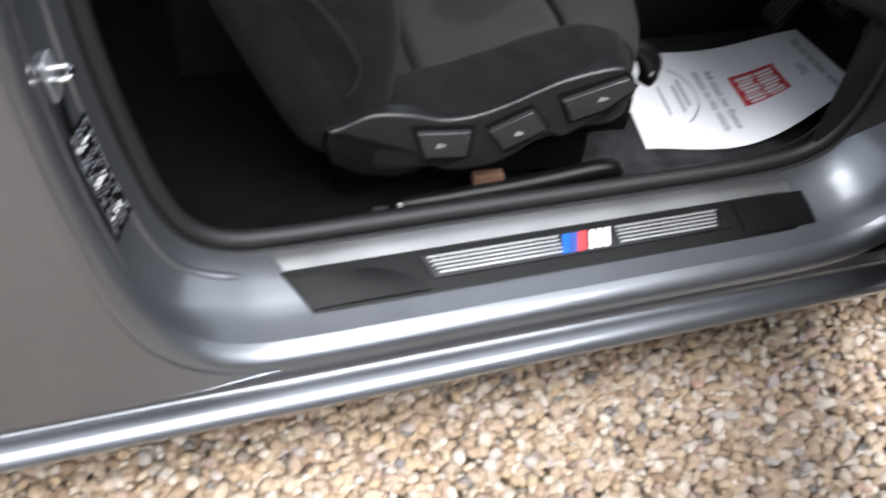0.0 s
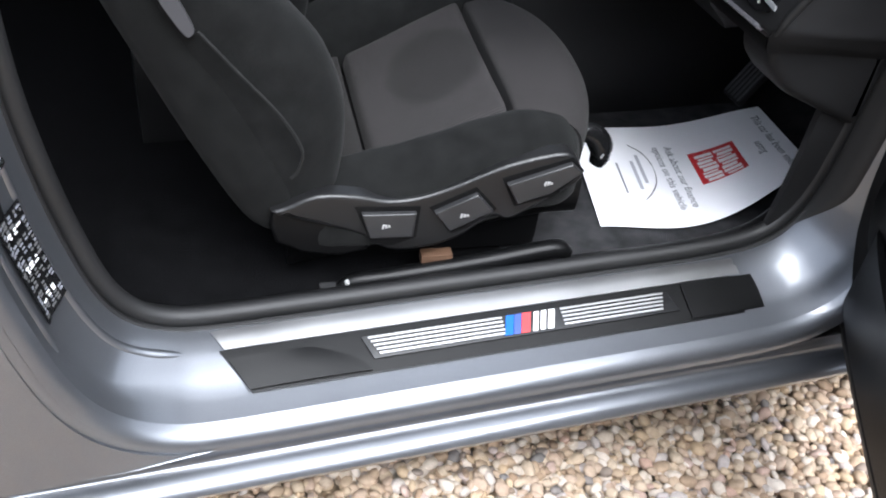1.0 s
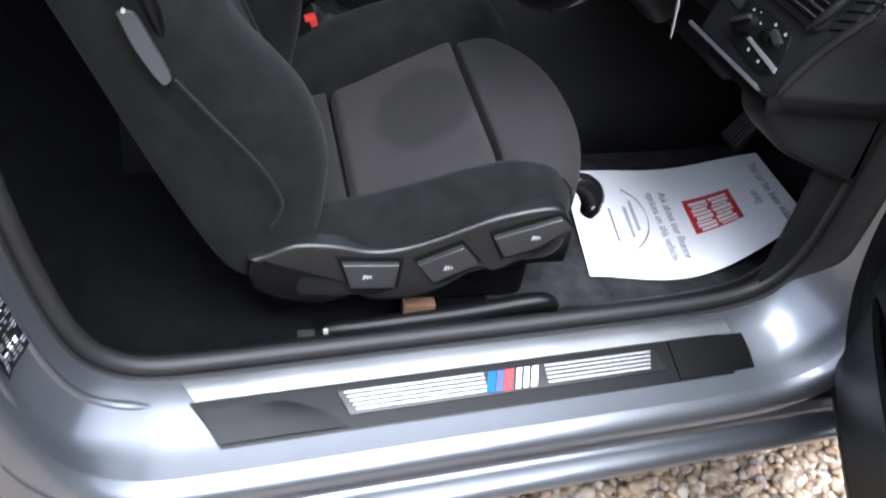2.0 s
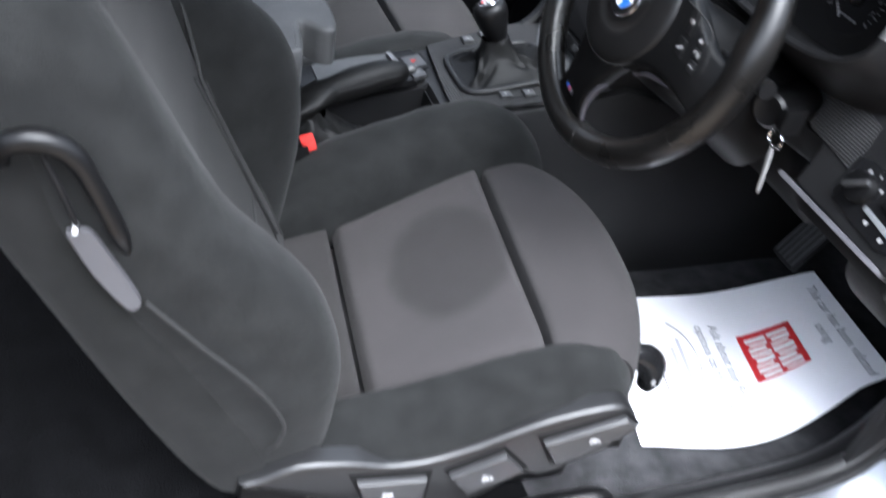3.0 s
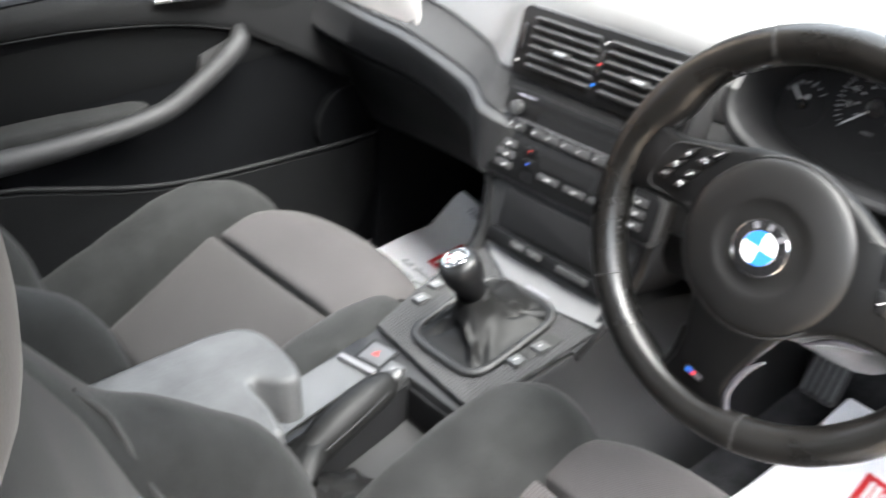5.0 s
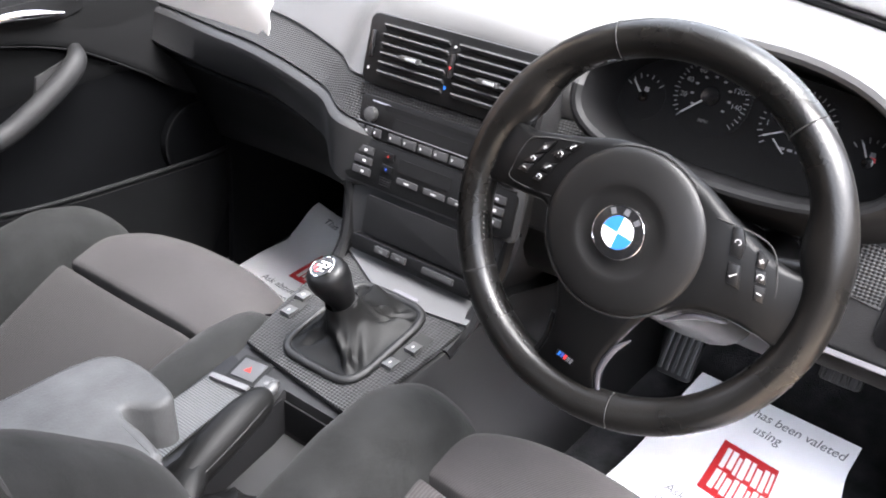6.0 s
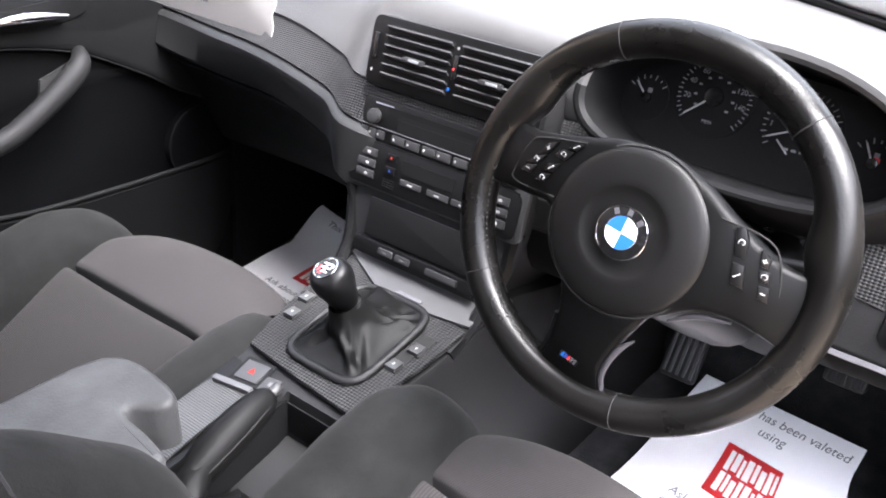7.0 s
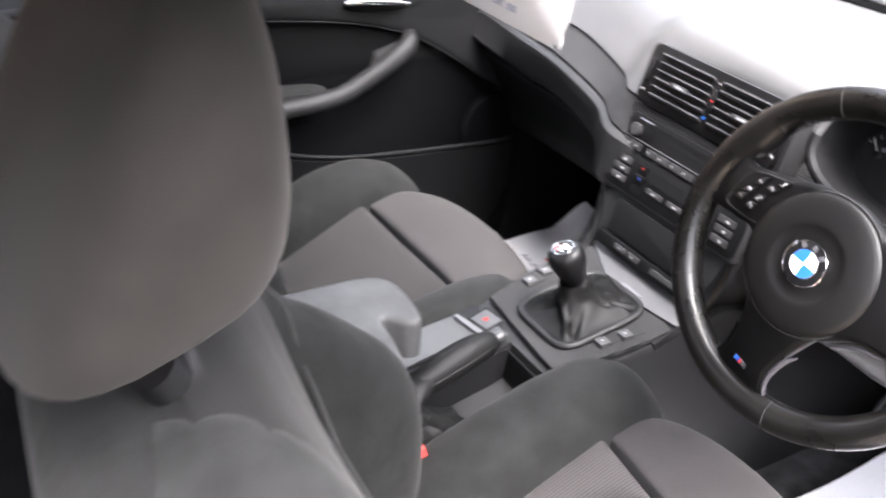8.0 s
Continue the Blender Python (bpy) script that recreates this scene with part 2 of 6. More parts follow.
CONSOLE = grained("console_plastic", (0.0066, 0.0066, 0.0069), 0.5, 0.25, 900, 0.4, 0.0005, 0.25)
HAZARD = grained("dull_red_print", (0.20, 0.018, 0.015), 0.7, 0.06, 200, 0.02, spec=0.1)
SPOKE_GLINT = grained("spoke_edge_glint", (0.034, 0.032, 0.037), 0.38, 0.1, 800, 0.1, 0.0003)
DIAL = grained("dial_face", (0.0052, 0.0052, 0.0055), 0.7, 0.1, 300, 0.05, 0.0003, 0.1)
DIAL_INK = grained("dial_print", (0.15, 0.15, 0.155), 0.7, 0.05, 200, 0.02, spec=0.1)
KEYCAP = grained("key_cap", (0.020, 0.020, 0.0208), 0.38, 0.15, 800, 0.2, 0.0004, 0.45)
SLAT = grained("vent_slat_plastic", (0.021, 0.021, 0.0220), 0.4, 0.15, 800, 0.15, 0.0004, 0.5)


# ---- mesh helpers ----
def obj(name, bm, mat, smooth=True):
    me = bpy.data.meshes.new(name)
    bm.normal_update()
    bm.to_mesh(me)
    bm.free()
    for m in mat if isinstance(mat, (list, tuple)) else [mat]:
        me.materials.append(m)
    if smooth:
        me.shade_smooth()
        me.set_sharp_from_angle(angle=radians(40))
    return new(name, me)


def part(name, bm, mat, parent, label="", smooth=True):
    ob = obj(name, bm, mat, smooth)
    ob.parent = parent
    if label:
        tagged(ob, label)
    return ob


def thing(name, label, category, m=None, group="", kind=""):
    e = new(name)
    if m is not None:
        e.matrix_world = m
    return tagged(e, label, category, group, kind)


def spline(pts, n):
    """n points a span along a smooth line through pts (number tuples of any length)."""
    p = [np.array(q, float) for q in pts]
    p = [2 * p[0] - p[1]] + p + [2 * p[-1] - p[-2]]
    out = []
    for k in range(1, len(p) - 2):
        for s in range(n):
            t = s / n
            a, b, c, d = p[k - 1:k + 3]
            out.append(0.5 * (2 * b + (c - a) * t + (2 * a - 5 * b + 4 * c - d) * t * t + (3 * b - a - 3 * c + d) * t ** 3))
    out.append(p[-2])
    return out


def loft(rings, closed=True, caps=True):
    """A skin over rings that all have the same number of points."""
    bm = bmesh.new()
    rows = [[bm.verts.new(tuple(q)) for q in r] for r in rings]
    n = len(rows[0])
    for a, b in zip(rows, rows[1:]):
        for k in range(n if closed else n - 1):
            bm.faces.new((a[k], a[(k + 1) % n], b[(k + 1) % n], b[k]))
    if caps and closed:
        for r in (rows[0], rows[-1]):
            c = bm.verts.new(sum((v.co for v in r), Vector()) / n)
            for k in range(n):
                bm.faces.new((r[k], r[(k + 1) % n], c))
    bmesh.ops.recalc_face_normals(bm, faces=bm.faces)
    return bm


def thick(bm, d):
    bmesh.ops.recalc_face_normals(bm, faces=bm.faces)
    bmesh.ops.solidify(bm, geom=bm.faces[:], thickness=d)
    bmesh.ops.recalc_face_normals(bm, faces=bm.faces)
    return bm


def grid(fn, nu, nv, d=0.0):
    """A sheet fn(u, v) with u and v from 0 to 1, of thickness d."""
    bm = loft([[fn(i / nu, j / nv) for j in range(nv + 1)] for i in range(nu + 1)], closed=False)
    return thick(bm, d) if d else bm


def tube(pts, r, n=10, span=6, closed=False, squash=None):
    """A round bar along a smooth line; r is a number or one radius for each of pts."""
    rr = r if isinstance(r, (list, tuple)) else [r] * len(pts)
    line = spline([(*p, q) for p, q in zip(pts, rr)], span)
    rings = []
    up = Vector((0.13, 0.21, 0.97))
    for k, q in enumerate(line):
        a, b = Vector(line[max(k - 1, 0)][:3]), Vector(line[min(k + 1, len(line) - 1)][:3])
        t = (b - a).normalized()
        s = t.cross(up).normalized()
        w = s.cross(t)
        rings.append([Vector(q[:3]) + float(q[3]) * (math.cos(f) * s + (squash or 1) * math.sin(f) * w) for f in [2 * math.pi * i / n for i in range(n)]])
    return loft(rings)


def ring_pts(rx, ry, n=28, power=2.0, flip=False):
    """Points round a rounded rectangle: power 2 is an ellipse, higher is squarer."""
    out = []
    for k in range(n):
        f = 2 * math.pi * k / n
        c, s = math.cos(f), math.sin(f)
        out.append((math.copysign(abs(c) ** (2 / power), c) * rx, math.copysign(abs(s) ** (2 / power), s) * ry))
    return out


def box(sx, sy, sz, bevel=0.004, seg=2, at=(0, 0, 0), m=None):
    bm = bmesh.new()
    bmesh.ops.create_cube(bm, size=1)
    bmesh.ops.scale(bm, vec=(sx, sy, sz), verts=bm.verts)
    if bevel:
        bmesh.ops.bevel(bm, geom=bm.edges[:], offset=bevel, segments=seg, profile=0.7, affect="EDGES")
    if m is not None:
        bmesh.ops.transform(bm, matrix=m, verts=bm.verts)
    bmesh.ops.translate(bm, vec=at, verts=bm.verts)
    return bm


def slab(outline, depth, m, bevel=0.002, seg=2):
    """A plate cut to an outline in the plane x, y, depth thick along +z, rounded at the edge, then set by m."""
    bm = bmesh.new()
    f = bm.faces.new([bm.verts.new((x, y, 0)) for x, y in outline])
    if f.normal.z < 0 or sum(a[0] * b[1] - b[0] * a[1] for a, b in zip(outline, outline[1:] + outline[:1])) < 0:
        f.normal_flip()
    top = bmesh.ops.extrude_face_region(bm, geom=[f])
    vs = [v for v in top["geom"] if isinstance(v, bmesh.types.BMVert)]
    bmesh.ops.translate(bm, vec=(0, 0, depth), verts=vs)
    bmesh.ops.recalc_face_normals(bm, faces=bm.faces)
    if bevel:
        es = [e for e in bm.edges if all(v in vs for v in e.verts)]
        bmesh.ops.bevel(bm, geom=es, offset=bevel, segments=seg, profile=0.6, affect="EDGES")
    bmesh.ops.transform(bm, matrix=m, verts=bm.verts)
    return bm


def rrect(w, h, r=0.004, n=4, at=(0, 0)):
    out = []
    for cx, cy, f0 in ((1, 1, 0), (-1, 1, 90), (-1, -1, 180), (1, -1, 270)):
        for k in range(n + 1):
            f = radians(f0 + 90 * k / n)
            out.append((at[0] + cx * (w / 2 - r) + r * math.cos(f), at[1] + cy * (h / 2 - r) + r * math.sin(f)))
    return out


def circle(r, n=32, at=(0, 0)):
    return [(at[0] + r * math.cos(2 * math.pi * k / n), at[1] + r * math.sin(2 * math.pi * k / n)) for k in range(n)]


def frame_of(origin, xdir, ydir):
    """A pose whose local x and y run along the given directions."""
    x = Vector(xdir).normalized()
    z = x.cross(Vector(ydir)).normalized()
    y = z.cross(x)
    m = Matrix((x, y, z)).transposed().to_4x4()
    m.translation = Vector(origin)
    return m


def text(name, s, size, m, mat, parent, align="CENTER", squeeze=1.0):
    cu = bpy.data.curves.new(name, "FONT")
    cu.body, cu.size, cu.align_x, cu.align_y, cu.extrude = s, size, align, "CENTER", 0.0001
    ob = bpy.data.objects.new(name, cu)
    scene.collection.objects.link(ob)
    deps = bpy.context.evaluated_depsgraph_get()
    me = bpy.data.meshes.new_from_object(ob.evaluated_get(deps))
    bpy.data.objects.remove(ob)
    bpy.data.curves.remove(cu)
    me.materials.clear()
    me.materials.append(mat)
    me.transform(m @ Matrix.Diagonal((squeeze, 1, 1, 1)))
    o = new(name, me)
    o.parent = parent
    return o


def smooth01(t):
    t = min(1, max(0, t))
    return t * t * (3 - 2 * t)


# ---- ground and gravel ----
def ground_mat():
    m, nodes, links, b = shader("gravel_ground", (0.3, 0.24, 0.18), 0.9)
    vec = coords(nodes, links)
    v = nodes.new("ShaderNodeTexVoronoi")
    v.inputs["Scale"].default_value = 45
    links.new(vec, v.inputs["Vector"])
    sep = nodes.new("ShaderNodeSeparateColor")
    links.new(v.outputs["Color"], sep.inputs[0])
    links.new(ramp(nodes, links, sep.outputs[0], [(0.0, (0.10, 0.08, 0.06)), (0.35, (0.30, 0.22, 0.14)), (0.7, (0.42, 0.34, 0.25)), (1.0, (0.5, 0.45, 0.4))]), b.inputs["Base Color"])
    inv = math_node(nodes, links, "SUBTRACT", 1.0, v.outputs["Distance"])
    bumped(nodes, links, b, inv, 1.0, 0.02)
    return m


def pebble_mat():
    m, nodes, links, b = shader("pebbles", (0.4, 0.32, 0.24), 0.75)
    geo = nodes.new("ShaderNodeNewGeometry")
    vec = coords(nodes, links)
    tone = ramp(nodes, links, geo.outputs["Random Per Island"],
                [(0.0, (0.17, 0.165, 0.165)), (0.08, (0.27, 0.19, 0.125)), (0.22, (0.40, 0.31, 0.22)), (0.36, (0.37, 0.28, 0.215)), (0.5, (0.45, 0.375, 0.285)), (0.62, (0.43, 0.325, 0.21)), (0.75, (0.48, 0.42, 0.35)), (0.88, (0.56, 0.505, 0.44)), (0.95, (0.36, 0.33, 0.32)), (1.0, (0.40, 0.27, 0.21))])
    mix = nodes.new("ShaderNodeMix")
    mix.data_type, mix.blend_type = "RGBA", "MULTIPLY"
    mix.inputs["Factor"].default_value = 0.8
    links.new(tone, mix.inputs["A"])
    fine = noise_tex(nodes, links, vec, 130, 6, 0.65)
    links.new(ramp(nodes, links, fine, [(0.25, (0.70, 0.67, 0.64)), (0.65, (1.05, 1.0, 0.97))]), mix.inputs["B"])
    links.new(mix.outputs["Result"], b.inputs["Base Color"])
    bumped(nodes, links, b, fine, 0.3, 0.002)
    return m


def gz(x, y):
    return 0.012 * noise.noise((x * 2.3, y * 2.3, 0.3)) + 0.006 * noise.noise((x * 7, y * 7, 1.7))


bm = bmesh.new()
edges = [-400, -60, -12, -4] + [-2.5 + 0.25 * k for k in range(21)] + [4, 12, 60, 400]
rows = [[bm.verts.new((x, y - 1, gz(x, y - 1) - 0.012 if abs(x) < 3 and abs(y) < 3 else -0.012)) for y in edges] for x in edges]
for a, b in zip(rows, rows[1:]):
    for k in range(len(edges) - 1):
        bm.faces.new((a[k], b[k], b[k + 1], a[k + 1]))
ground = tagged(obj("ground", bm, ground_mat()), "tan and brown gravel driveway ground", "ground", kind="structure")


def gravel():
    """Rounded pebbles lying over one another, all in one mesh."""
    rnd = random.Random(5)
    ico = bmesh.new()
    bmesh.ops.create_icosphere(ico, subdivisions=2, radius=1)
    unit = np.array([v.co[:] for v in ico.verts])
    tri = np.array([[v.index for v in f.verts] for f in ico.faces])
    ico.free()
    vs, fs, base = [], [], 0
    step = 0.0142
    nx, ny = int(2.2 / step), int(1.0 / step)
    for i in range(nx):
        for j in range(ny):
            for layer in (0, 1):
                if layer and rnd.random() < 0.35:
                    continue
                x = -1.25 + (i + rnd.uniform(-0.6, 0.6)) * step
                y = -1.55 + (j + rnd.uniform(-0.6, 0.6)) * step
                r = rnd.choice((0.0066, 0.008, 0.009, 0.0102, 0.0122)) * rnd.uniform(0.85, 1.15)
                s = np.array([r * rnd.uniform(1.0, 1.45), r * rnd.uniform(0.8, 1.05), r * rnd.uniform(0.55, 0.8)])
                q = unit * s * (1 + 0.13 * np.sin(unit * rnd.uniform(1.5, 3) + rnd.uniform(0, 6)))
                q = np.sign(q) * np.abs(q / r) ** rnd.uniform(0.85, 1.1) * r
                e = Euler((rnd.uniform(-0.5, 0.5), rnd.uniform(-0.5, 0.5), rnd.uniform(0, 6.3))).to_matrix()
                q = q @ np.array(e).T + (x, y, gz(x, y) - 0.004 + 0.009 * layer + rnd.uniform(0, 0.005))
                vs.append(q)
                fs.append(tri + base)
                base += len(unit)
    me = bpy.data.meshes.new("gravel")
    me.from_pydata(np.concatenate(vs).tolist(), [], np.concatenate(fs).tolist())
    me.materials.append(pebble_mat())
    me.shade_smooth()
    return tagged(new("gravel", me), "loose rounded pea gravel in tan, brown and grey", "gravel", kind="stuff")


gravel()


# ---- unseen plain walls added to block low sky and darken reflections ----
UNSEEN_WALL = grained("unseen_wall", (0.075, 0.056, 0.045), 0.9, 0.35, 60, 0.5, 0.01, 0.2, big=1.5)
for nm, fn in (("wall_south", lambda u, v: (-12 + 24 * u, -9.0, 4.0 * v)), ("wall_west", lambda u, v: (-12.0, -9 + 18 * u, 5.2 * v)), ("wall_east", lambda u, v: (12.0, -9 + 18 * u, 3.0 * v)), ("wall_north", lambda u, v: (-12 + 24 * u, 9.0, 4.6 * v))):
    tagged(obj(nm, grid(fn, 24, 6, 0.2), UNSEEN_WALL), "unseen plain brown wall added round the gravel to block light", "wall", kind="structure")


# ---- car body ----
car = thing("coupe", "silver grey metallic coupe body with its door open, on gravel", "car")
Z0 = 0.318
# The door opening's outline in x, z, from the rear post round the sill to the front post.
OPEN = [(-0.90, 0.90), (-0.898, 0.80), (-0.890, 0.69), (-0.874, 0.585), (-0.853, 0.488), (-0.829, 0.410), (-0.797, 0.358), (-0.745, 0.327),
        (-0.66, Z0), (-0.40, Z0), (-0.10, Z0), (0.10, Z0 + 0.002), (0.205, 0.335), (0.258, 0.375), (0.288, 0.445), (0.302, 0.55), (0.31, 0.70), (0.33, 0.90)]
line = [Vector((p[0], 0, p[1])) for p in spline(OPEN, 6)]


def outward(k):
    a, b = line[max(k - 1, 0)], line[min(k + 1, len(line) - 1)]
    t = (b - a).normalized()
    return Vector((t.z, 0, -t.x)) * (1 if Vector((t.z, 0, -t.x)).dot(Vector((-0.3, 0, 0.75)) - line[k]) < 0 else -1)


def swept(profile, lo=0, hi=None, d=0.0):
    """A strip along the opening's outline; profile: (outward, y) pairs."""
    ks = range(lo, hi or len(line))
    rings = []
    for k in ks:
        n = outward(k)
        sill = smooth01((0.36 - line[k].z) / 0.04)
        prof = profile(sill, line[k]) if callable(profile) else profile
        rings.append([line[k] + n * o + Vector((0, y, 0)) for o, y in prof])
    bm = loft(rings, closed=False)
    return thick(bm, d) if d else bm


def jamb(sill, p):
    k = 1 - sill
    dent = math.exp(-((p.x + 0.800) / 0.026) ** 2) * smooth01((0.50 - p.z) / 0.08)
    return [(0.075, -0.60), (-0.002, -0.615), (-0.004, -0.63), (0.0, -0.655), (0.003 + 0.004 * k, -0.675), (0.012 + 0.006 * k, -0.70), (0.024 + 0.010 * k + 0.009 * dent, -0.73),
            (0.036 + 0.002 * k + 0.008 * dent, -0.757), (0.040, -0.787), (0.043, -0.795), (0.047, -0.804), (0.060, -0.8135), (0.068, -0.8145)]


part("door_jamb", swept(jamb), PAINT, car, "silver grey painted door jamb and sill")
part("jamb_lip", swept(lambda s, p: [(0.040, -0.7885), (0.0435, -0.7965), (0.049, -0.8065), (0.055, -0.8095)], d=-0.003), PAINT, car)
bm = tube([tuple(p + outward(min(k, len(line) - 1)) * -0.010 + Vector((0, -0.638, 0))) for k, p in list(enumerate(line))[::4]], 0.014, 10, 4)
part("door_seal", bm, RUBBER, car, "black rubber door seal")
bm = tube([tuple(p + outward(min(k, len(line) - 1)) * 0.003 + Vector((0, -0.652, 0))) for k, p in list(enumerate(line))[::4]], 0.006, 8, 4)
part("seal_lip", bm, RUBBER, car)
part("sill_trim", swept([(-0.002, -0.640), (-0.006, -0.632), (-0.005, -0.620), (0.001, -0.606), (0.014, -0.593), (0.034, -0.583), (0.070, -0.579)], d=0.003), SILL_TRIM, car, "smooth black plastic sill and pillar trim")


def seal_face(sill, p):
    """A rubber face a few millimetres proud of the jamb, broader the higher it climbs the post, for the dark door
    mirrored there.
    """
    wide, prof = smooth01((p.z - 0.345) / 0.12), jamb(sill, p)
    ys = [0.650 + d * wide for d in (0.001, 0.008, 0.016, 0.026, 0.036, 0.045, 0.048)]
    rise = (0.004, 0.006, 0.004, 0.006, 0.005, 0.003, -0.002)
    return [(float(np.interp(y, [-q[1] for q in prof], [q[0] for q in prof])) - e * wide, -y) for y, e in zip(ys, rise)]


# The seal's extra width paints the dark door reflected in the post.
part("post_seal", swept(seal_face, 73, len(line), 0.003), RUBBER, car, "black rubber seal on the front post, widened for the door's dark reflection")
# rocker panel, the whole length of the side
ROCK = [(-0.803, 0.258), (-0.801, 0.250), (-0.799, 0.240), (-0.798, 0.229), (-0.799, 0.220), (-0.804, 0.2145), (-0.814, 0.2125), (-0.826, 0.2105), (-0.834, 0.206), (-0.837, 0.199), (-0.833, 0.190), (-0.815, 0.180), (-0.77, 0.172), (-0.70, 0.165)]
bm = loft([[(x, y, z) for y, z in ROCK] for x in [-1.9 + 0.1 * k for k in range(29)]], closed=False)
part("rocker_panel", thick(bm, -0.004), PAINT, car, "silver grey painted rocker panel under the sill")
# rear quarter panel: the outer skin behind the opening
KR = [k for k in range(len(line)) if line[k].x < -0.70]
rings = []
for k in KR:
    n = outward(k)
    e = line[k] + n * 0.066
    far = Vector((-1.9, 0, max(0.24, e.z + 0.02)))
    rings.append([Vector((e.x + (far.x - e.x) * s, -0.815 - 0.012 * math.sin(min(1, s * 6) * 1.57) + 0.05 * max(0, e.z - 0.5) ** 1.2, e.z + (far.z - e.z) * s)) for s in (0, 0.01, 0.03, 0.08, 0.2, 0.5, 1)])
part("quarter_panel", thick(loft(rings, closed=False), -0.004), PAINT, car, "silver grey painted rear quarter panel")
part("far_side_panel", grid(lambda u, v: (-1.9 + 3.45 * u, 0.795 + 0.025 * math.sin(math.pi * v), 0.20 + 0.70 * v), 20, 8, 0.004), PAINT, car, "silver grey painted far side")
part("tail_panel", grid(lambda u, v: (-1.90 - 0.02 * math.sin(math.pi * v), -0.79 + 1.58 * u, 0.22 + 0.68 * v), 12, 8, 0.004), PAINT, car)
part("nose_panel", grid(lambda u, v: (1.56 + 0.03 * math.sin(math.pi * v), -0.79 + 1.58 * u, 0.22 + 0.62 * v), 12, 8, 0.004), PAINT, car)
part("rear_deck", grid(lambda u, v: (-1.90 + 0.30 * u, -0.78 + 1.56 * v, 0.90 + 0.06 * u), 6, 12, 0.004), PAINT, car)
# front wing behind the open door
bm = grid(lambda u, v: (0.372 + 1.1 * u, -0.80 - 0.02 * math.sin(3 * u), 0.22 + 0.72 * v), 8, 8, -0.004)
part("front_wing", bm, PAINT, car)


# sill plate
plate = thing("sill_plate", "black door sill plate with silver ribbed inlay and striped badge", "sill plate")


def on_sill(x, y, lift=0.0):
    z = Z0 - np.interp(-y, [0.655, 0.675, 0.70, 0.73, 0.757, 0.79], [0.0, 0.003, 0.012, 0.024, 0.036, 0.040])
    return (x, y, float(z) + lift)


bm = grid(lambda u, v: on_sill(-0.69 + 0.90 * u + 0.015 * v * (1 - u), -0.664 - 0.030 * v, 0.0055), 20, 4, 0.003)
part("tread_strip", bm, ALU, plate, "bright brushed aluminium strip")
bm = grid(lambda u, v: on_sill(-0.682 + 0.89 * u + (0.035 * (1 - u) - 0.012 * u) * v, -0.694 - 0.061 * v, 0.004), 30, 8, 0.0035)
part("plate_body", bm, PLASTIC, plate, "black plastic plate")
bm = grid(lambda u, v: on_sill(-0.672 + (0.17 - 0.055 * (1 - v) ** 2) * u + 0.022 * v, -0.709 - 0.044 * v, 0.008 + 0.002 * math.sin(math.pi * u)), 10, 6, 0.002)
part("end_pad", bm, PLASTIC, plate)
bm = grid(lambda u, v: on_sill(0.035 + 0.165 * u, -0.698 - 0.055 * v, 0.0075), 6, 6, 0.001)
part("end_cover", bm, PLASTIC, plate)


def on_plate(x0, x1, y0, y1, lift, slant=0.012):
    return grid(lambda u, v: on_sill(x0 + (x1 - x0) * u + slant * v, y0 + (y1 - y0) * v, lift), 10, 4, 0.0012)


part("inlay_back", on_plate(-0.486, 0.006, -0.7065, -0.7385, 0.0078), GLOSS_BLACK, plate)
for k in range(5):
    y = -0.7085 - 0.0058 * k
    part("inlay_rib", on_plate(-0.477 + 0.003 * k, -0.273, y, y - 0.0030, 0.0098, 0.0), ALU, plate)
    part("inlay_rib", on_plate(-0.178, -0.002 - 0.002 * k, y, y - 0.0030, 0.0098, 0.0), ALU, plate)
for k, (c, x0, x1) in enumerate([(BLUE, -0.266, -0.252), (NAVY, -0.252, -0.240), (RED, -0.240, -0.225)]):
    part("badge_stripe", on_plate(x0, x1 - 0.001, -0.7085, -0.7370, 0.0102, -0.010), c, plate)
for x0, x1, s in [(-0.221, -0.213, -0.010), (-0.209, -0.201, -0.010), (-0.197, -0.187, -0.010)]:
    part("badge_stroke", on_plate(x0, x1, -0.7090, -0.7365, 0.0104, s), WHITE, plate)

# pressed ridges down the rear post into the sill
def post_line(y, lift, end, r):
    ks = [k for k in range(len(line)) if line[k].x < end]
    pts = []
    for k in ks[::3]:
        prof = jamb(smooth01((0.36 - line[k].z) / 0.04), line[k])
        o = float(np.interp(-y, [-q[1] for q in prof], [q[0] for q in prof]))
        pts.append(line[k] + outward(k) * (o + lift) + Vector((0, y, 0)))
    return tube([tuple(p) for p in pts], [0.0006] + [r] * (len(pts) - 2) + [0.0006], 12, 4)


part("pressed_ridge", post_line(-0.690, 0.0045, -0.70, 0.0075), PAINT, car)
part("pressed_ridge", post_line(-0.757, 0.0055, -0.815, 0.0090), PAINT, car)

# striker for the door's latch
SM = frame_of((-0.9155, -0.722, 0.662), (0.25, 0.95, 0.1), (-0.12, 0.06, 0.99))
striker = part("door_striker", slab(rrect(0.034, 0.050, 0.008), 0.004, SM, 0.0012), SILVER, car, "grey steel door striker")
part("striker_bar", tube([SM @ Vector(p) for p in ((-0.010, 0.004, 0.002), (-0.010, 0.004, 0.018), (0.0, 0.004, 0.024), (0.010, 0.004, 0.018), (0.010, 0.004, 0.002))], 0.0038, 8, 4), CHROME, striker)
part("latch_hole", slab([(a, b - 0.052) for a, b in ring_pts(0.013, 0.021, 20, 2.5)], 0.0012, SM @ pose(0, 0, 0.0005), 0), BLACK, striker)

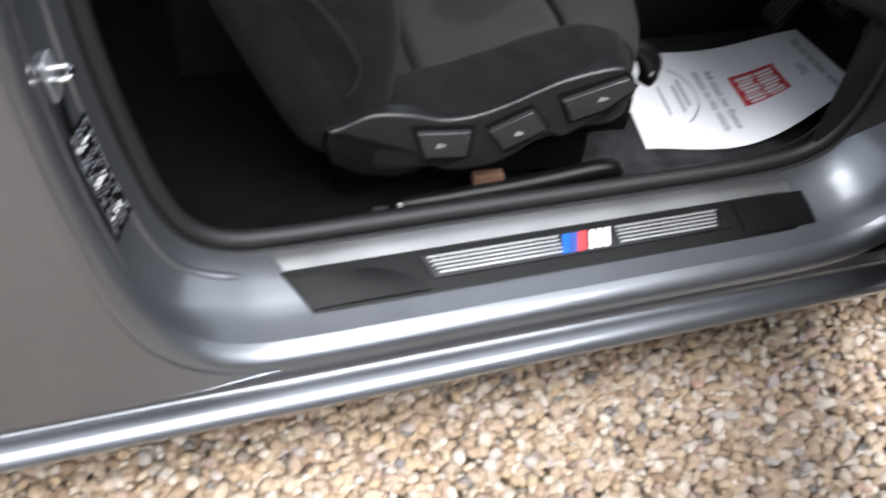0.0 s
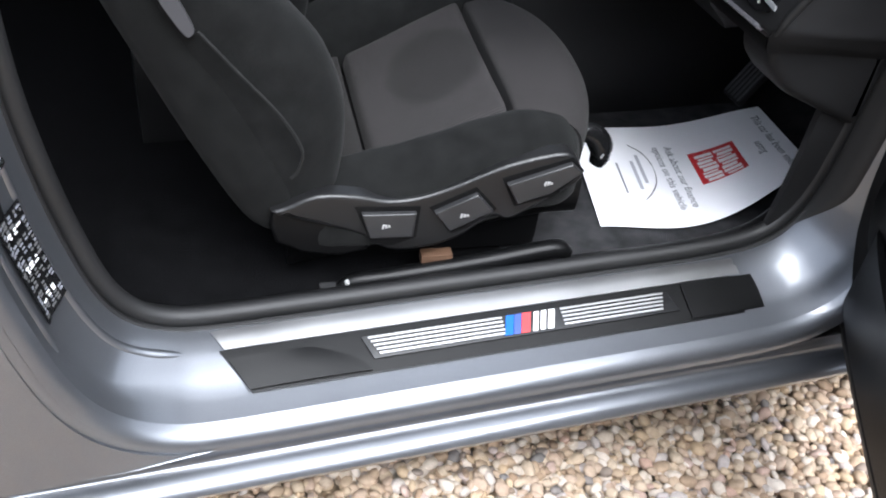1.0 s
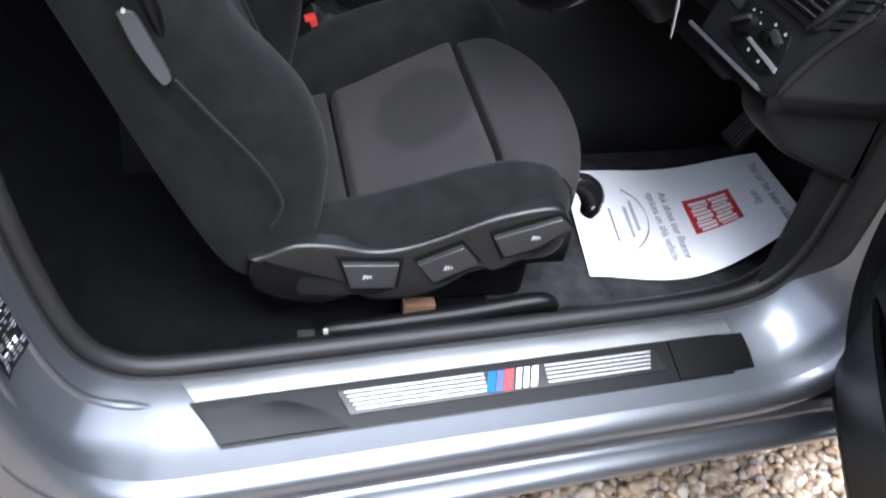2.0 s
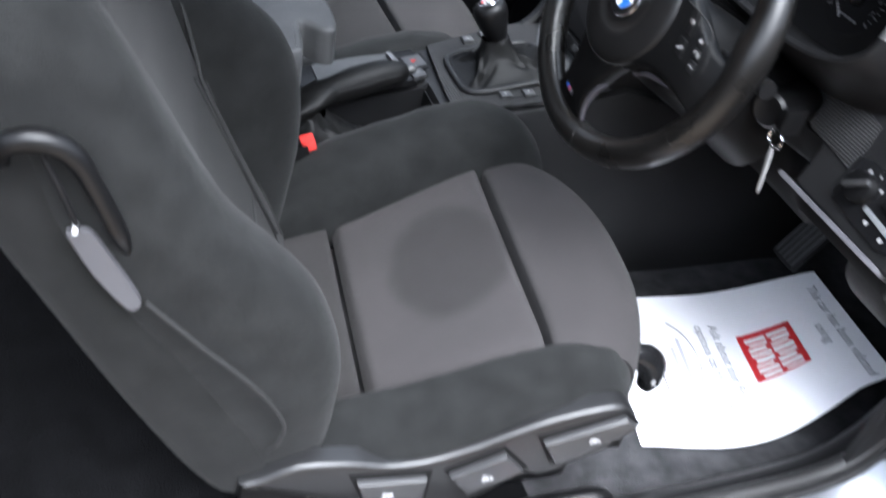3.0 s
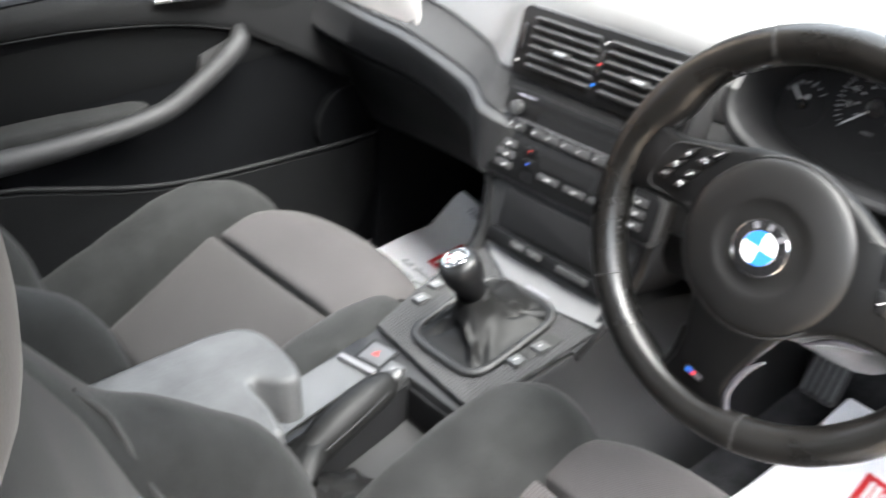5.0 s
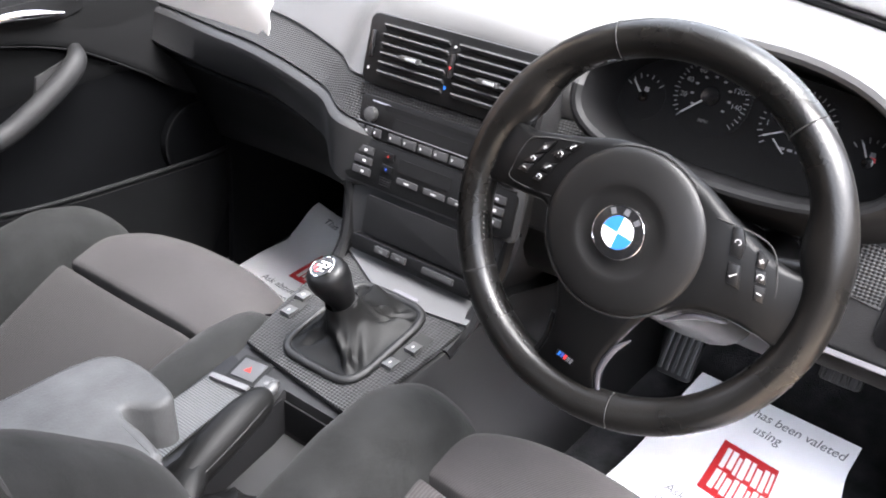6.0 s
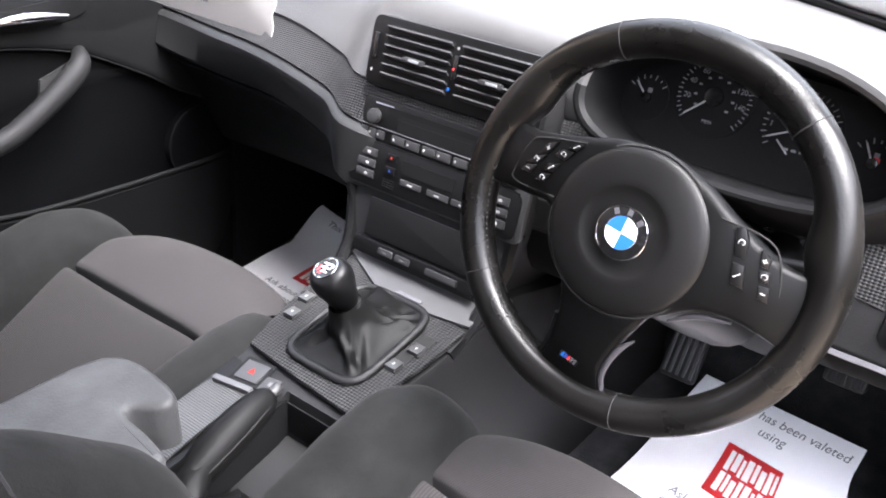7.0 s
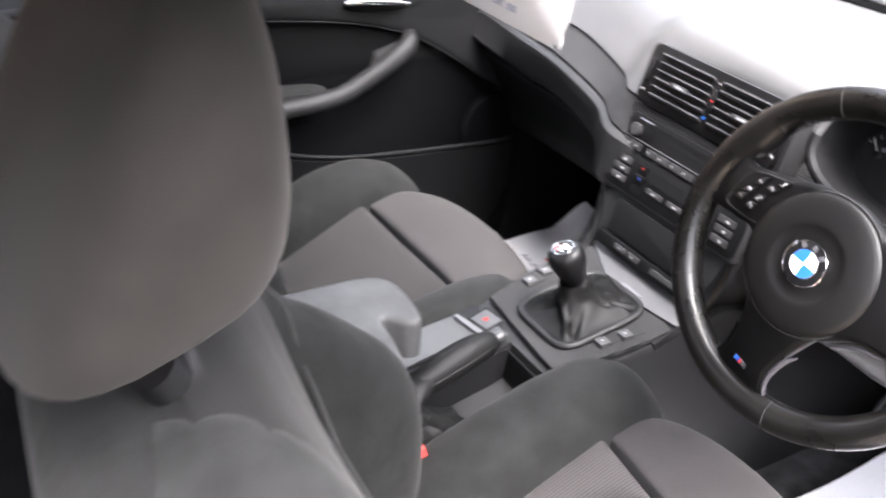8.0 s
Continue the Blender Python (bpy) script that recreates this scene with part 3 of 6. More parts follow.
# label on the rear post
label = thing("tyre_label", "black sticker with small white unreadable print on the door post", "label")


def jamb_at(k, y):
    n = outward(k)
    prof = jamb(0.0, line[k])
    o = float(np.interp(-y, [-q[1] for q in prof], [q[0] for q in prof]))
    return line[k] + n * (o - 0.003) + Vector((0, y, 0))


def post_patch(k0, k1, y0, y1, lift=0.0, nu=8, nv=4):
    def fn(u, v):
        f = k0 + (k1 - k0) * u
        a, b = jamb_at(int(f), y0 + (y1 - y0) * v), jamb_at(min(int(f) + 1, len(line) - 1), y0 + (y1 - y0) * v)
        p = a.lerp(b, f - int(f))
        return p + outward(int(f)) * -lift
    return grid(fn, nu, nv, 0.0008)


KL = [k for k in range(len(line)) if line[k].x < -0.8 and 0.455 < line[k].z < 0.61]
part("sticker", post_patch(KL[0], KL[-1], -0.695, -0.745), GLOSS_BLACK, label)
rnd = random.Random(3)
span = KL[-1] - KL[0]
for row in range(26):
    a = KL[0] + span * (0.03 + 0.94 * row / 26)
    for col in range(5):
        if rnd.random() < (0.5 if row % 9 == 8 else 0.16):
            continue
        y = -0.698 - 0.0092 * col
        ink = WHITE if row % 9 in (3, 4) and col in (1, 2, 3) else rnd.choice((SYMBOL, GREY_INK, GREY_INK, SYMBOL))
        part("print_bar", post_patch(a, a + span * rnd.choice((0.013, 0.018, 0.022)), y, y - rnd.uniform(0.003, 0.0075), 0.0012, 3, 1), ink, label)


# ---- shell round the cabin ----
def wall(name, bm, mat, label, category="car interior"):
    return tagged(obj(name, bm, mat), label, category, kind="structure")


def floor_z(x, y):
    z = 0.262 + 0.30 * smooth01((x - 0.52) / 0.5) + 0.004 * noise.noise((x * 6, y * 6, 0))
    side = max(smooth01((-0.575 - y) / 0.05), smooth01((y - 0.60) / 0.05))
    return z + 0.035 * side


# One floor in two halves, so that each tone can carry its light.
wall("floor", grid(lambda u, v: (-0.20 + 1.3 * u, -0.625 + 1.29 * v, floor_z(-0.20 + 1.3 * u, -0.625 + 1.29 * v)), 30, 40, -0.02), CARPET_LIT, "black carpet of the front footwells, lightened for the light there", "floor")
wall("floor_rear", grid(lambda u, v: (-1.5 + 1.3 * u, -0.625 + 1.29 * v, floor_z(-1.5 + 1.3 * u, -0.625 + 1.29 * v)), 30, 40, -0.02), CARPET_SHADED, "black carpeted car floor behind the seats, darkened for its shade", "floor")
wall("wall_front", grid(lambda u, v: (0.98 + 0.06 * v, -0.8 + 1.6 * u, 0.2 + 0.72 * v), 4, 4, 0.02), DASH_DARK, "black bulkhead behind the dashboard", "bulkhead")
wall("wall_rear", grid(lambda u, v: (-1.55 - 0.2 * v, -0.75 + 1.5 * u, 0.25 + 0.75 * v), 4, 4, -0.02), CARPET_SHADED, "black rear wall of the cabin", "wall")
wall("rear_side_panel", grid(lambda u, v: (-1.55 + 0.62 * u, -0.66 + 0.02 * math.sin(3 * u), 0.25 + 0.62 * v), 6, 6, -0.02), CARPET_SHADED, "black rear side trim panel", "trim panel")
wall("rear_side_panel_far", grid(lambda u, v: (-1.55 + 0.75 * u, 0.68 + 0.02 * math.sin(3 * u), 0.25 + 0.62 * v), 6, 6, 0.02), CARPET_SHADED, "black rear side trim panel", "trim panel")
part("roof", grid(lambda u, v: (-1.40 + 1.19 * u, -0.59 + 1.18 * v, 1.445 - 0.075 * abs(2 * v - 1) ** 3 - 0.10 * abs(u - 0.55) ** 2), 14, 12, -0.03), PAINT, car, "silver grey painted roof")
for s in (-1, 1):
    part("windscreen_pillar", tube([(-0.20, s * 0.56, 1.37), (0.04, s * 0.60, 1.19), (0.30, s * 0.68, 0.93)], [0.03, 0.032, 0.04], 10, 6), DASH_DARK, car, "black windscreen pillar trim")
    part("rear_pillar", grid(lambda u, v: (-1.32 - 0.35 * u, s * (0.53 + 0.20 * u), 1.34 - 0.42 * u) if v == 0 else (-1.14 - 0.30 * u, s * (0.53 + 0.22 * u), 1.35 - 0.48 * u), 8, 1, 0.03), PAINT, car)
def screen_x(y):
    """The windscreen's foot, bowed forward in the middle."""
    return max(0.50 - 0.62 * y * y, 0.305)


bm = loft([[(screen_x(y) + 0.13, y, 0.945 - 0.02 * y * y), (screen_x(y) + 0.30, y, 0.93), (1.06, y, 0.90), (1.6, y, 0.86)] for y in [-0.72 + 0.12 * k for k in range(13)]], closed=False)
part("bonnet", thick(bm, -0.01), PAINT, car)
part("scuttle", grid(lambda u, v: (screen_x(-0.68 + 1.36 * u) + 0.015 + 0.13 * v, -0.68 + 1.36 * u, 0.953 - 0.02 * v), 16, 4, -0.006), GLOSS_BLACK, car, "black scuttle under the windscreen")
part("windscreen_seal", tube([(screen_x(y) + 0.004, y, 0.966) for y in [-0.66 + 0.11 * k for k in range(13)]], 0.011, 8, 4), RUBBER, car, "black rubber strip along the windscreen's foot")
part("wiper", tube([(screen_x(-0.5) + 0.05, -0.50, 0.975), (0.52, -0.2, 0.985), (0.56, 0.1, 0.975)], 0.006, 8, 5), GLOSS_BLACK, car)


part("windscreen", grid(lambda u, v: (screen_x(-0.62 + 1.24 * v) * (1 - u) - 0.215 * u + 0.012 * math.sin(math.pi * u), (-0.62 + 1.24 * v) * (1 - 0.10 * u), 0.962 + 0.438 * u - 0.03 * abs(2 * v - 1) ** 3 * u), 10, 16), GLASS, car, "clear windscreen")
part("rear_screen", grid(lambda u, v: (-1.66 + 0.30 * u, (-0.58 + 1.16 * v) * (1 - 0.08 * u), 0.955 + 0.415 * u), 8, 10), GLASS, car, "clear rear screen")
for pane in ("windscreen", "rear_screen"):
    bpy.data.objects[pane].visible_shadow = False


for s in (-1, 1):
    # The far kick panel takes the shaded trim colour, the near one a lighter skin.
    wall("kick_panel", grid(lambda u, v: (0.20 + 0.75 * u + 0.03 * math.sin(3 * v), s * (0.632 + 0.03 * u), 0.25 + 0.66 * v), 8, 8, 0.012 * s), DASH_DARK if s < 0 else DOOR_TRIM_SHADED, "black kick panel beside the footwell", "trim panel")


# ---- open driver's door ----
HINGE = Vector((0.335, -0.70, 0))
DD = Vector((-0.46, -0.888, 0)).normalized()
DN = Vector((-DD.y, DD.x, 0))
if DN.x > 0:
    DN = -DN
door = thing("driver_door", "open car door with a black inner panel, beside the gravel", "car door")


def on_door(a, z, out=0.0):
    return HINGE + DD * a + DN * out + Vector((0, 0, z))


DOOR_LOW = [0.345, 0.30, 0.285, 0.282, 0.282, 0.285, 0.30, 0.34]
bm = grid(lambda u, v: on_door(0.0 + 1.12 * u, float(np.interp(u, np.linspace(0, 1, 8), DOOR_LOW)) + (0.86 - 0.29) * v, 0.010 * math.sin(math.pi * min(1, v * 1.6)) + 0.02 * smooth01((v - 0.5) / 0.2) * smooth01((0.75 - v) / 0.1)), 40, 24, -0.03)
part("door_trim", bm, DASH_DARK, door, "black moulded inner door panel")
part("door_skin", grid(lambda u, v: on_door(-0.03 + 1.18 * u, 0.25 + 0.60 * v, -0.085 - 0.03 * math.sin(math.pi * v)), 10, 10, -0.01), PAINT, door, "silver grey painted outer skin")
part("door_edge", tube([on_door(0.0, 0.80, -0.045), on_door(0.0, 0.36, -0.045), on_door(0.05, 0.285, -0.045), on_door(0.55, 0.262, -0.045), on_door(1.05, 0.28, -0.045), on_door(1.12, 0.36, -0.045), on_door(1.12, 0.8, -0.045)], 0.042, 8, 6), RUBBER, door)
part("door_pocket", grid(lambda u, v: on_door(0.12 + 0.75 * u, 0.33 + 0.16 * v, 0.012 + 0.045 * math.sin(math.pi * u) ** 0.5 * (0.4 + 0.6 * v)), 20, 6, 0.01), PLASTIC, door, "black map pocket")
part("speaker_grille", slab(circle(0.075, 28), 0.008, frame_of(on_door(0.16, 0.52, 0.016), DD, (0, 0, 1)), 0.002), PLASTIC, door)


# ---- dashboard ----
dash = thing("dashboard", "dark grey moulded dashboard with centre stack and instrument hood", "dashboard")
# stations across the car: y, then x and z of the edge of the top, trim top, lip, lip foot
STA_NEAR = [(-0.70, 0.20, 0.905, 0.155, 0.865, 0.125, 0.815, 0.12, 0.785),
       (-0.60, 0.18, 0.930, 0.135, 0.880, 0.100, 0.800, 0.10, 0.765),
       (-0.45, 0.17, 0.948, 0.130, 0.880, 0.090, 0.790, 0.09, 0.750),
       (-0.30, 0.16, 0.955, 0.125, 0.870, 0.085, 0.785, 0.08, 0.745),
       (-0.16, 0.14, 0.958, 0.120, 0.860, 0.080, 0.780, 0.075, 0.735),
       (0.0, 0.135, 0.960, 0.120, 0.855, 0.085, 0.780, 0.075, 0.730)]
STA_FAR = [(0.14, 0.14, 0.960, 0.075, 0.852, 0.045, 0.804, 0.036, 0.720),
       (0.22, 0.175, 0.958, 0.112, 0.858, 0.077, 0.817, 0.082, 0.746),
       (0.36, 0.205, 0.952, 0.148, 0.868, 0.097, 0.833, 0.116, 0.760),
       (0.50, 0.205, 0.940, 0.156, 0.869, 0.117, 0.831, 0.117, 0.766),
       (0.62, 0.19, 0.920, 0.160, 0.874, 0.128, 0.833, 0.112, 0.778),
       (0.70, 0.17, 0.905, 0.15, 0.872, 0.12, 0.838, 0.112, 0.795)]
FINE = spline(STA_NEAR + STA_FAR, 8)
rings = []
for y, xa, za, xb, zb, xc, zc, xd, zd in FINE:
    k = smooth01((abs(y) - 0.13) / 0.10)
    e = [(xa + 0.03, za + 0.002), (xa, za - 0.010), (xa - 0.012, za - 0.03)]
    r = [(xb + 0.125, zb + 0.098), (xb + 0.072, zb + 0.080), (xb + 0.028, zb + 0.044)]
    m = [(p[0] + (q[0] - p[0]) * k, p[1] + (min(q[1], za + 0.005) - p[1]) * k) for p, q in zip(e, r)]
    xe, x0 = max(0.50 - 0.62 * y * y, xb + 0.15), max(xa + 0.03, xb + 0.125)
    rings.append([(xe + 0.02, y, 0.930), (xe, y, 0.957), (x0 + 0.66 * (xe - x0), y, 0.5 * (za + 0.012) + 0.5 * 0.960), (x0 + 0.33 * (xe - x0), y, za + 0.010), *[(p[0], y, p[1]) for p in m], (xb + 0.004, y, zb + 0.004), (xb + 0.008, y, zb - 0.004)])
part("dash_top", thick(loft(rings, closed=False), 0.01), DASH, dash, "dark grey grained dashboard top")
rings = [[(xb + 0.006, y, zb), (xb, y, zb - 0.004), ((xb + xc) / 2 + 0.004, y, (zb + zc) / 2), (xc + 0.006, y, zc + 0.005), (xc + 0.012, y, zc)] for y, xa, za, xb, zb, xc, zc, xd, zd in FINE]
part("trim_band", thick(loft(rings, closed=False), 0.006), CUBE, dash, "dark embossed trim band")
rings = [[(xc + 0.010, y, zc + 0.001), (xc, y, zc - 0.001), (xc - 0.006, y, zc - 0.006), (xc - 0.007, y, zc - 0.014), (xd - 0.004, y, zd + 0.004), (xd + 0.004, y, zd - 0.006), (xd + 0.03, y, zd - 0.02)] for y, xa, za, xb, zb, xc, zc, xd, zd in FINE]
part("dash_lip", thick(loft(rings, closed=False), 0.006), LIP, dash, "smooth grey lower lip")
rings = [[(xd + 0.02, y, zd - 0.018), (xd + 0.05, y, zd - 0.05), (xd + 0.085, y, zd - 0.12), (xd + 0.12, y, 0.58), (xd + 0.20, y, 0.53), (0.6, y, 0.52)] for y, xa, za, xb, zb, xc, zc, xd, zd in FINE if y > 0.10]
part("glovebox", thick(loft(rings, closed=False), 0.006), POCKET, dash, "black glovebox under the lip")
rings = []
for y, xa, za, xb, zb, xc, zc, xd, zd in FINE:
    if -0.65 < y < -0.10:
        k = smooth01((-0.42 - y) / 0.07)
        bow = 0.10 * abs(y + 0.36) ** 1.5
        low = [(xd + 0.02, zd - 0.012), (xd + 0.022, zd - 0.04), (xd + 0.05, zd - 0.085), (0.175 - bow, 0.628), (0.185 - bow, 0.617), (0.23, 0.622), (0.6, 0.70)]
        high = [(0.095, 0.745), (0.092, 0.72), (0.092, 0.704), (0.094, 0.698), (0.11, 0.696), (0.23, 0.70), (0.6, 0.75)]
        rings.append([(p[0] + (q[0] - p[0]) * k, y, p[1] + (q[1] - p[1]) * k) for p, q in zip(low, high)])
# Black puts the shade under the dash into the knee panel's colour.
part("knee_panel", thick(loft(rings, closed=False), 0.006), BLACK, dash, "knee panel, blackened for its shade")

# centre stack: a leaning face
SX, SY = (0, -1, 0), (0.287, 0, 0.958)


def stack(y, z, out=0.0):
    """A pose on the stack's face at y and height z; local x to the driver's side, y up, z out of the face."""
    return frame_of((0.05 + 0.3 * (z - 0.767) - out * 0.958, y, z + out * 0.287), SX, SY)


def on_stack(name, y, z, w, h, d, mat, r=0.003, parent=None, lab="", lift=0.0, bevel=0.0012):
    return part(name, slab(rrect(w, h, r), d, stack(y, z, lift), bevel), mat, parent or dash, lab)


part("stack_body", loft([[(0.05 + 0.3 * (z - 0.767) + 0.003, -w, z), (0.05 + 0.3 * (z - 0.767) + 0.003, w, z), (0.30, w, z + 0.02), (0.30, -w, z + 0.02)] for z, w in [(0.60, 0.105), (0.66, 0.110), (0.715, 0.125), (0.74, 0.138), (0.80, 0.139), (0.86, 0.136), (0.915, 0.134)]]), DASH_DARK, dash)
part("stack_lip", slab(rrect(0.286, 0.078, 0.012), 0.006, stack(0, 0.762, -0.001), 0.003), PLASTIC_GREY, dash)
# twin vents
vent = on_stack("vent_frame", 0.0, 0.895, 0.262, 0.088, 0.010, PLASTIC, 0.012, lab="black twin air vent")
for c in (0.052, -0.066):
    on_stack("vent_well", c, 0.896, 0.104, 0.068, 0.0105, BLACK, 0.003, vent)
    for k in range(6):
        z = 0.896 + (k - 2.5) * 0.0112
        m = stack(c, z, 0.0125) @ pose(0, 0, 0.0, 56, 0, 0)
        part("vent_slat", box(0.102, 0.0105, 0.0026, 0.0009, 2, m=m), SLAT, vent)
    tab = part("vent_tab", box(0.030, 0.0065, 0.010, 0.002, 2, m=stack(c, 0.894, 0.018)), KEYCAP, vent, "grey vent tab with a silver tip")
    part("tab_tip", box(0.016, 0.0035, 0.003, 0.001, 2, m=stack(c - 0.004, 0.8945, 0.0235)), SILVER, tab)
for y, h in ((0.120, 0.034), (-0.0075, 0.03), (-0.1255, 0.034)):
    part("vent_wheel", slab(rrect(0.007, h, 0.002), 0.004, stack(y, 0.90, 0.010), 0.001), GLOSS_BLACK, vent)
part("vent_mark", slab(rrect(0.003, 0.0045, 0.001), 0.0008, stack(-0.002, 0.8735, 0.0105), 0), BLUE, vent)
part("vent_mark", slab(rrect(0.0025, 0.003, 0.001), 0.0008, stack(-0.0065, 0.898, 0.0142), 0), RED, vent)
for y in (0.122, -0.1265):
    part("vent_mark", slab(rrect(0.003, 0.004, 0.001), 0.0008, stack(y, 0.8705, 0.0105), 0), NEEDLE, vent)
part("vent_mark", slab(rrect(0.003, 0.003, 0.001), 0.0008, stack(-0.006, 0.922, 0.0105), 0), NEEDLE, vent)
# trim strip between vents and radio
on_stack("stack_trim", 0.0, 0.8435, 0.268, 0.014, 0.004, CUBE, 0.002)
# radio
radio = on_stack("radio", 0.0, 0.812, 0.252, 0.054, 0.007, PLASTIC, 0.006, lab="black car radio with a cassette slot and a row of keys")
part("volume_knob", slab(circle(0.0095, 24), 0.008, stack(0.104, 0.816, 0.007), 0.002), PLASTIC_GREY, radio)
part("tape_slot", slab(rrect(0.146, 0.0065, 0.002), 0.001, stack(0.012, 0.829, 0.0068), 0), BLACK, radio)
part("radio_display", slab(rrect(0.118, 0.018, 0.002), 0.001, stack(0.008, 0.811, 0.0068), 0), BLACK, radio)
part("radio_mark", slab(rrect(0.030, 0.002, 0.0005), 0.0004, stack(0.092, 0.8325, 0.0072), 0), GREY_INK, radio)
for y, w in ((0.118, 0.012), (0.104, 0.012), (0.090, 0.012), (0.060, 0.022), (0.036, 0.022), (0.010, 0.022), (-0.014, 0.022), (-0.040, 0.022), (-0.064, 0.022), (-0.095, 0.012), (-0.110, 0.012)):
    key = part("radio_key", box(w, 0.011, 0.007, 0.002, 2, m=stack(y, 0.7950, 0.006)), KEYCAP, radio)
    part("key_mark", slab(rrect(0.0022, 0.003, 0.0005), 0.0004, stack(y + w * 0.3, 0.7950, 0.0096), 0), NEEDLE, key)
# climate panel
hvac = on_stack("climate_panel", 0.0, 0.756, 0.270, 0.058, 0.007, PLASTIC, 0.010, lab="black climate control panel with keys and display")
for c in (0.105, -0.105):
    for k in range(3):
        b = part("climate_key", box(0.030, 0.0098, 0.006, 0.002, 2, m=stack(c, 0.7708 - 0.0138 * k, 0.0065)), KEYCAP, hvac)
        part("key_mark", slab(rrect(0.005, 0.0034, 0.001), 0.0004, stack(c - 0.003, 0.7708 - 0.0138 * k, 0.0097), 0), NEEDLE, b)
        # A pale line paints the light along each key's top edge.
        part("key_edge", slab(rrect(0.028, 0.0012, 0.0005), 0.0004, stack(c, 0.7755 - 0.0138 * k, 0.0092), 0), DULL_SILVER, b)
for k, mk in enumerate((HAZARD, NAVY)):
    b = part("temperature_key", box(0.018, 0.010, 0.006, 0.002, 2, m=stack(0.064, 0.772 - 0.016 * k, 0.0065)), PLASTIC, hvac)
    part("key_mark", slab(rrect(0.003, 0.003, 0.001), 0.0004, stack(0.064, 0.772 - 0.016 * k, 0.0097), 0), mk, b)
for k in range(4):
    part("sensor_slit", box(0.020, 0.0012, 0.001, 0, m=stack(0.064, 0.744 - 0.003 * k, 0.007)), GLOSS_BLACK, hvac)
# This thin bar paints the lit edge between radio and keys.
part("panel_bar", box(0.262, 0.0016, 0.003, 0.0005, 1, m=stack(-0.0, 0.8035, 0.0075)), DULL_SILVER, hvac, "bright line painting a lit edge above the radio keys")
part("panel_gap", box(0.262, 0.0020, 0.002, 0, m=stack(-0.0, 0.7845, 0.0062)), BLACK, hvac)
part("climate_display", slab(rrect(0.084, 0.017, 0.002), 0.001, stack(0.004, 0.766, 0.0068), 0), BLACK, hvac)
for y in (0.028, -0.016, -0.055):
    b = part("climate_key", box(0.034, 0.008, 0.005, 0.002, 2, m=stack(y, 0.7475, 0.0065)), KEYCAP, hvac)
    part("key_mark", slab(rrect(0.008, 0.002, 0.0008), 0.0004, stack(y, 0.7475, 0.0092), 0), NEEDLE, b)
# open cubby, its shade painted as a flat black plate, and switch row
on_stack("cubby", 0.0, 0.692, 0.176, 0.052, 0.0012, BLACK, 0.004, lab="flat black plate painting the shade of an open cubby", lift=0.006)
on_stack("cubby_rim", 0.0, 0.655, 0.196, 0.018, 0.012, PLASTIC, 0.004)
for y in (0.043, 0.014, -0.05):
    b = on_stack("row_switch", y, 0.6555, 0.024 if y > 0 else 0.05, 0.009, 0.003, PLASTIC_GREY, 0.002, lift=0.012)
    if y > 0:
        part("key_mark", slab(rrect(0.006, 0.0025, 0.001), 0.0004, stack(y, 0.6555, 0.0152), 0), SYMBOL, b)
for s in (-1, 1):
    part("stack_rail", tube([(0.045, s * 0.134, 0.735), (0.035, s * 0.126, 0.69), (0.012, s * 0.116, 0.645), (-0.025, s * 0.112, 0.615), (-0.06, s * 0.113, 0.605)], 0.010, 8, 6), PLASTIC, dash)

# instrument hood and cluster
WN, WU, WV = Vector((-0.92, 0, 0.393)), Vector((0, -1, 0)), Vector((0.393, 0, 0.92))
HUB = Vector((-0.154, -0.365, 0.91))


def cluster(u, v, off=-0.24):
    return frame_of(HUB + WU * u + WV * v + WN * off, WU, WV)


def hood_ring(w, h, off, dv):
    """A ring of the instrument hood, arched along its top."""
    return [HUB + WU * (a + 0.003) + WV * (dv + b + (0.014 * (1 - (a / w) ** 2) if b > 0 else 0.004 * (1 - (a / w) ** 2))) + WN * off for a, b in ring_pts(w, h, 56, 2.5)]


rings = [hood_ring(*q) for q in [(0.159, 0.058, -0.166, 0.106), (0.163, 0.0625, -0.161, 0.106), (0.168, 0.067, -0.161, 0.107), (0.173, 0.072, -0.167, 0.107), (0.177, 0.076, -0.195, 0.104), (0.184, 0.076, -0.25, 0.092), (0.20, 0.068, -0.33, 0.074)]]
# One hood split in two: the lower half is black to paint its shade.
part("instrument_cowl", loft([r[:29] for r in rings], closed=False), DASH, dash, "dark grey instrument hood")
part("cowl_base", loft([r[28:] + r[:1] for r in rings], closed=False), BLACK, dash, "lower half of the instrument hood, blackened for its shade")
rings = [hood_ring(*q) for q in [(0.1592, 0.0582, -0.1658, 0.106), (0.156, 0.056, -0.180, 0.107), (0.152, 0.054, -0.242, 0.108)]]
part("hood_lining", loft(rings, caps=False), BLACK, dash)
clu = part("instrument_panel", slab([(a + 0.003, b + 0.110) for a, b in ring_pts(0.157, 0.060, 48, 2.6)], 0.002, cluster(0, 0, -0.243), 0), BLACK, dash, "black instrument cluster with grey dials")
DIALS = [(-0.121, 0.112, 0.024, 150, 40, 7, 134), (-0.0485, 0.130, 0.041, 222, -42, 37, 222), (0.046, 0.121, 0.039, 215, -30, 27, 206), (0.119, 0.108, 0.023, 140, 30, 7, 120)]
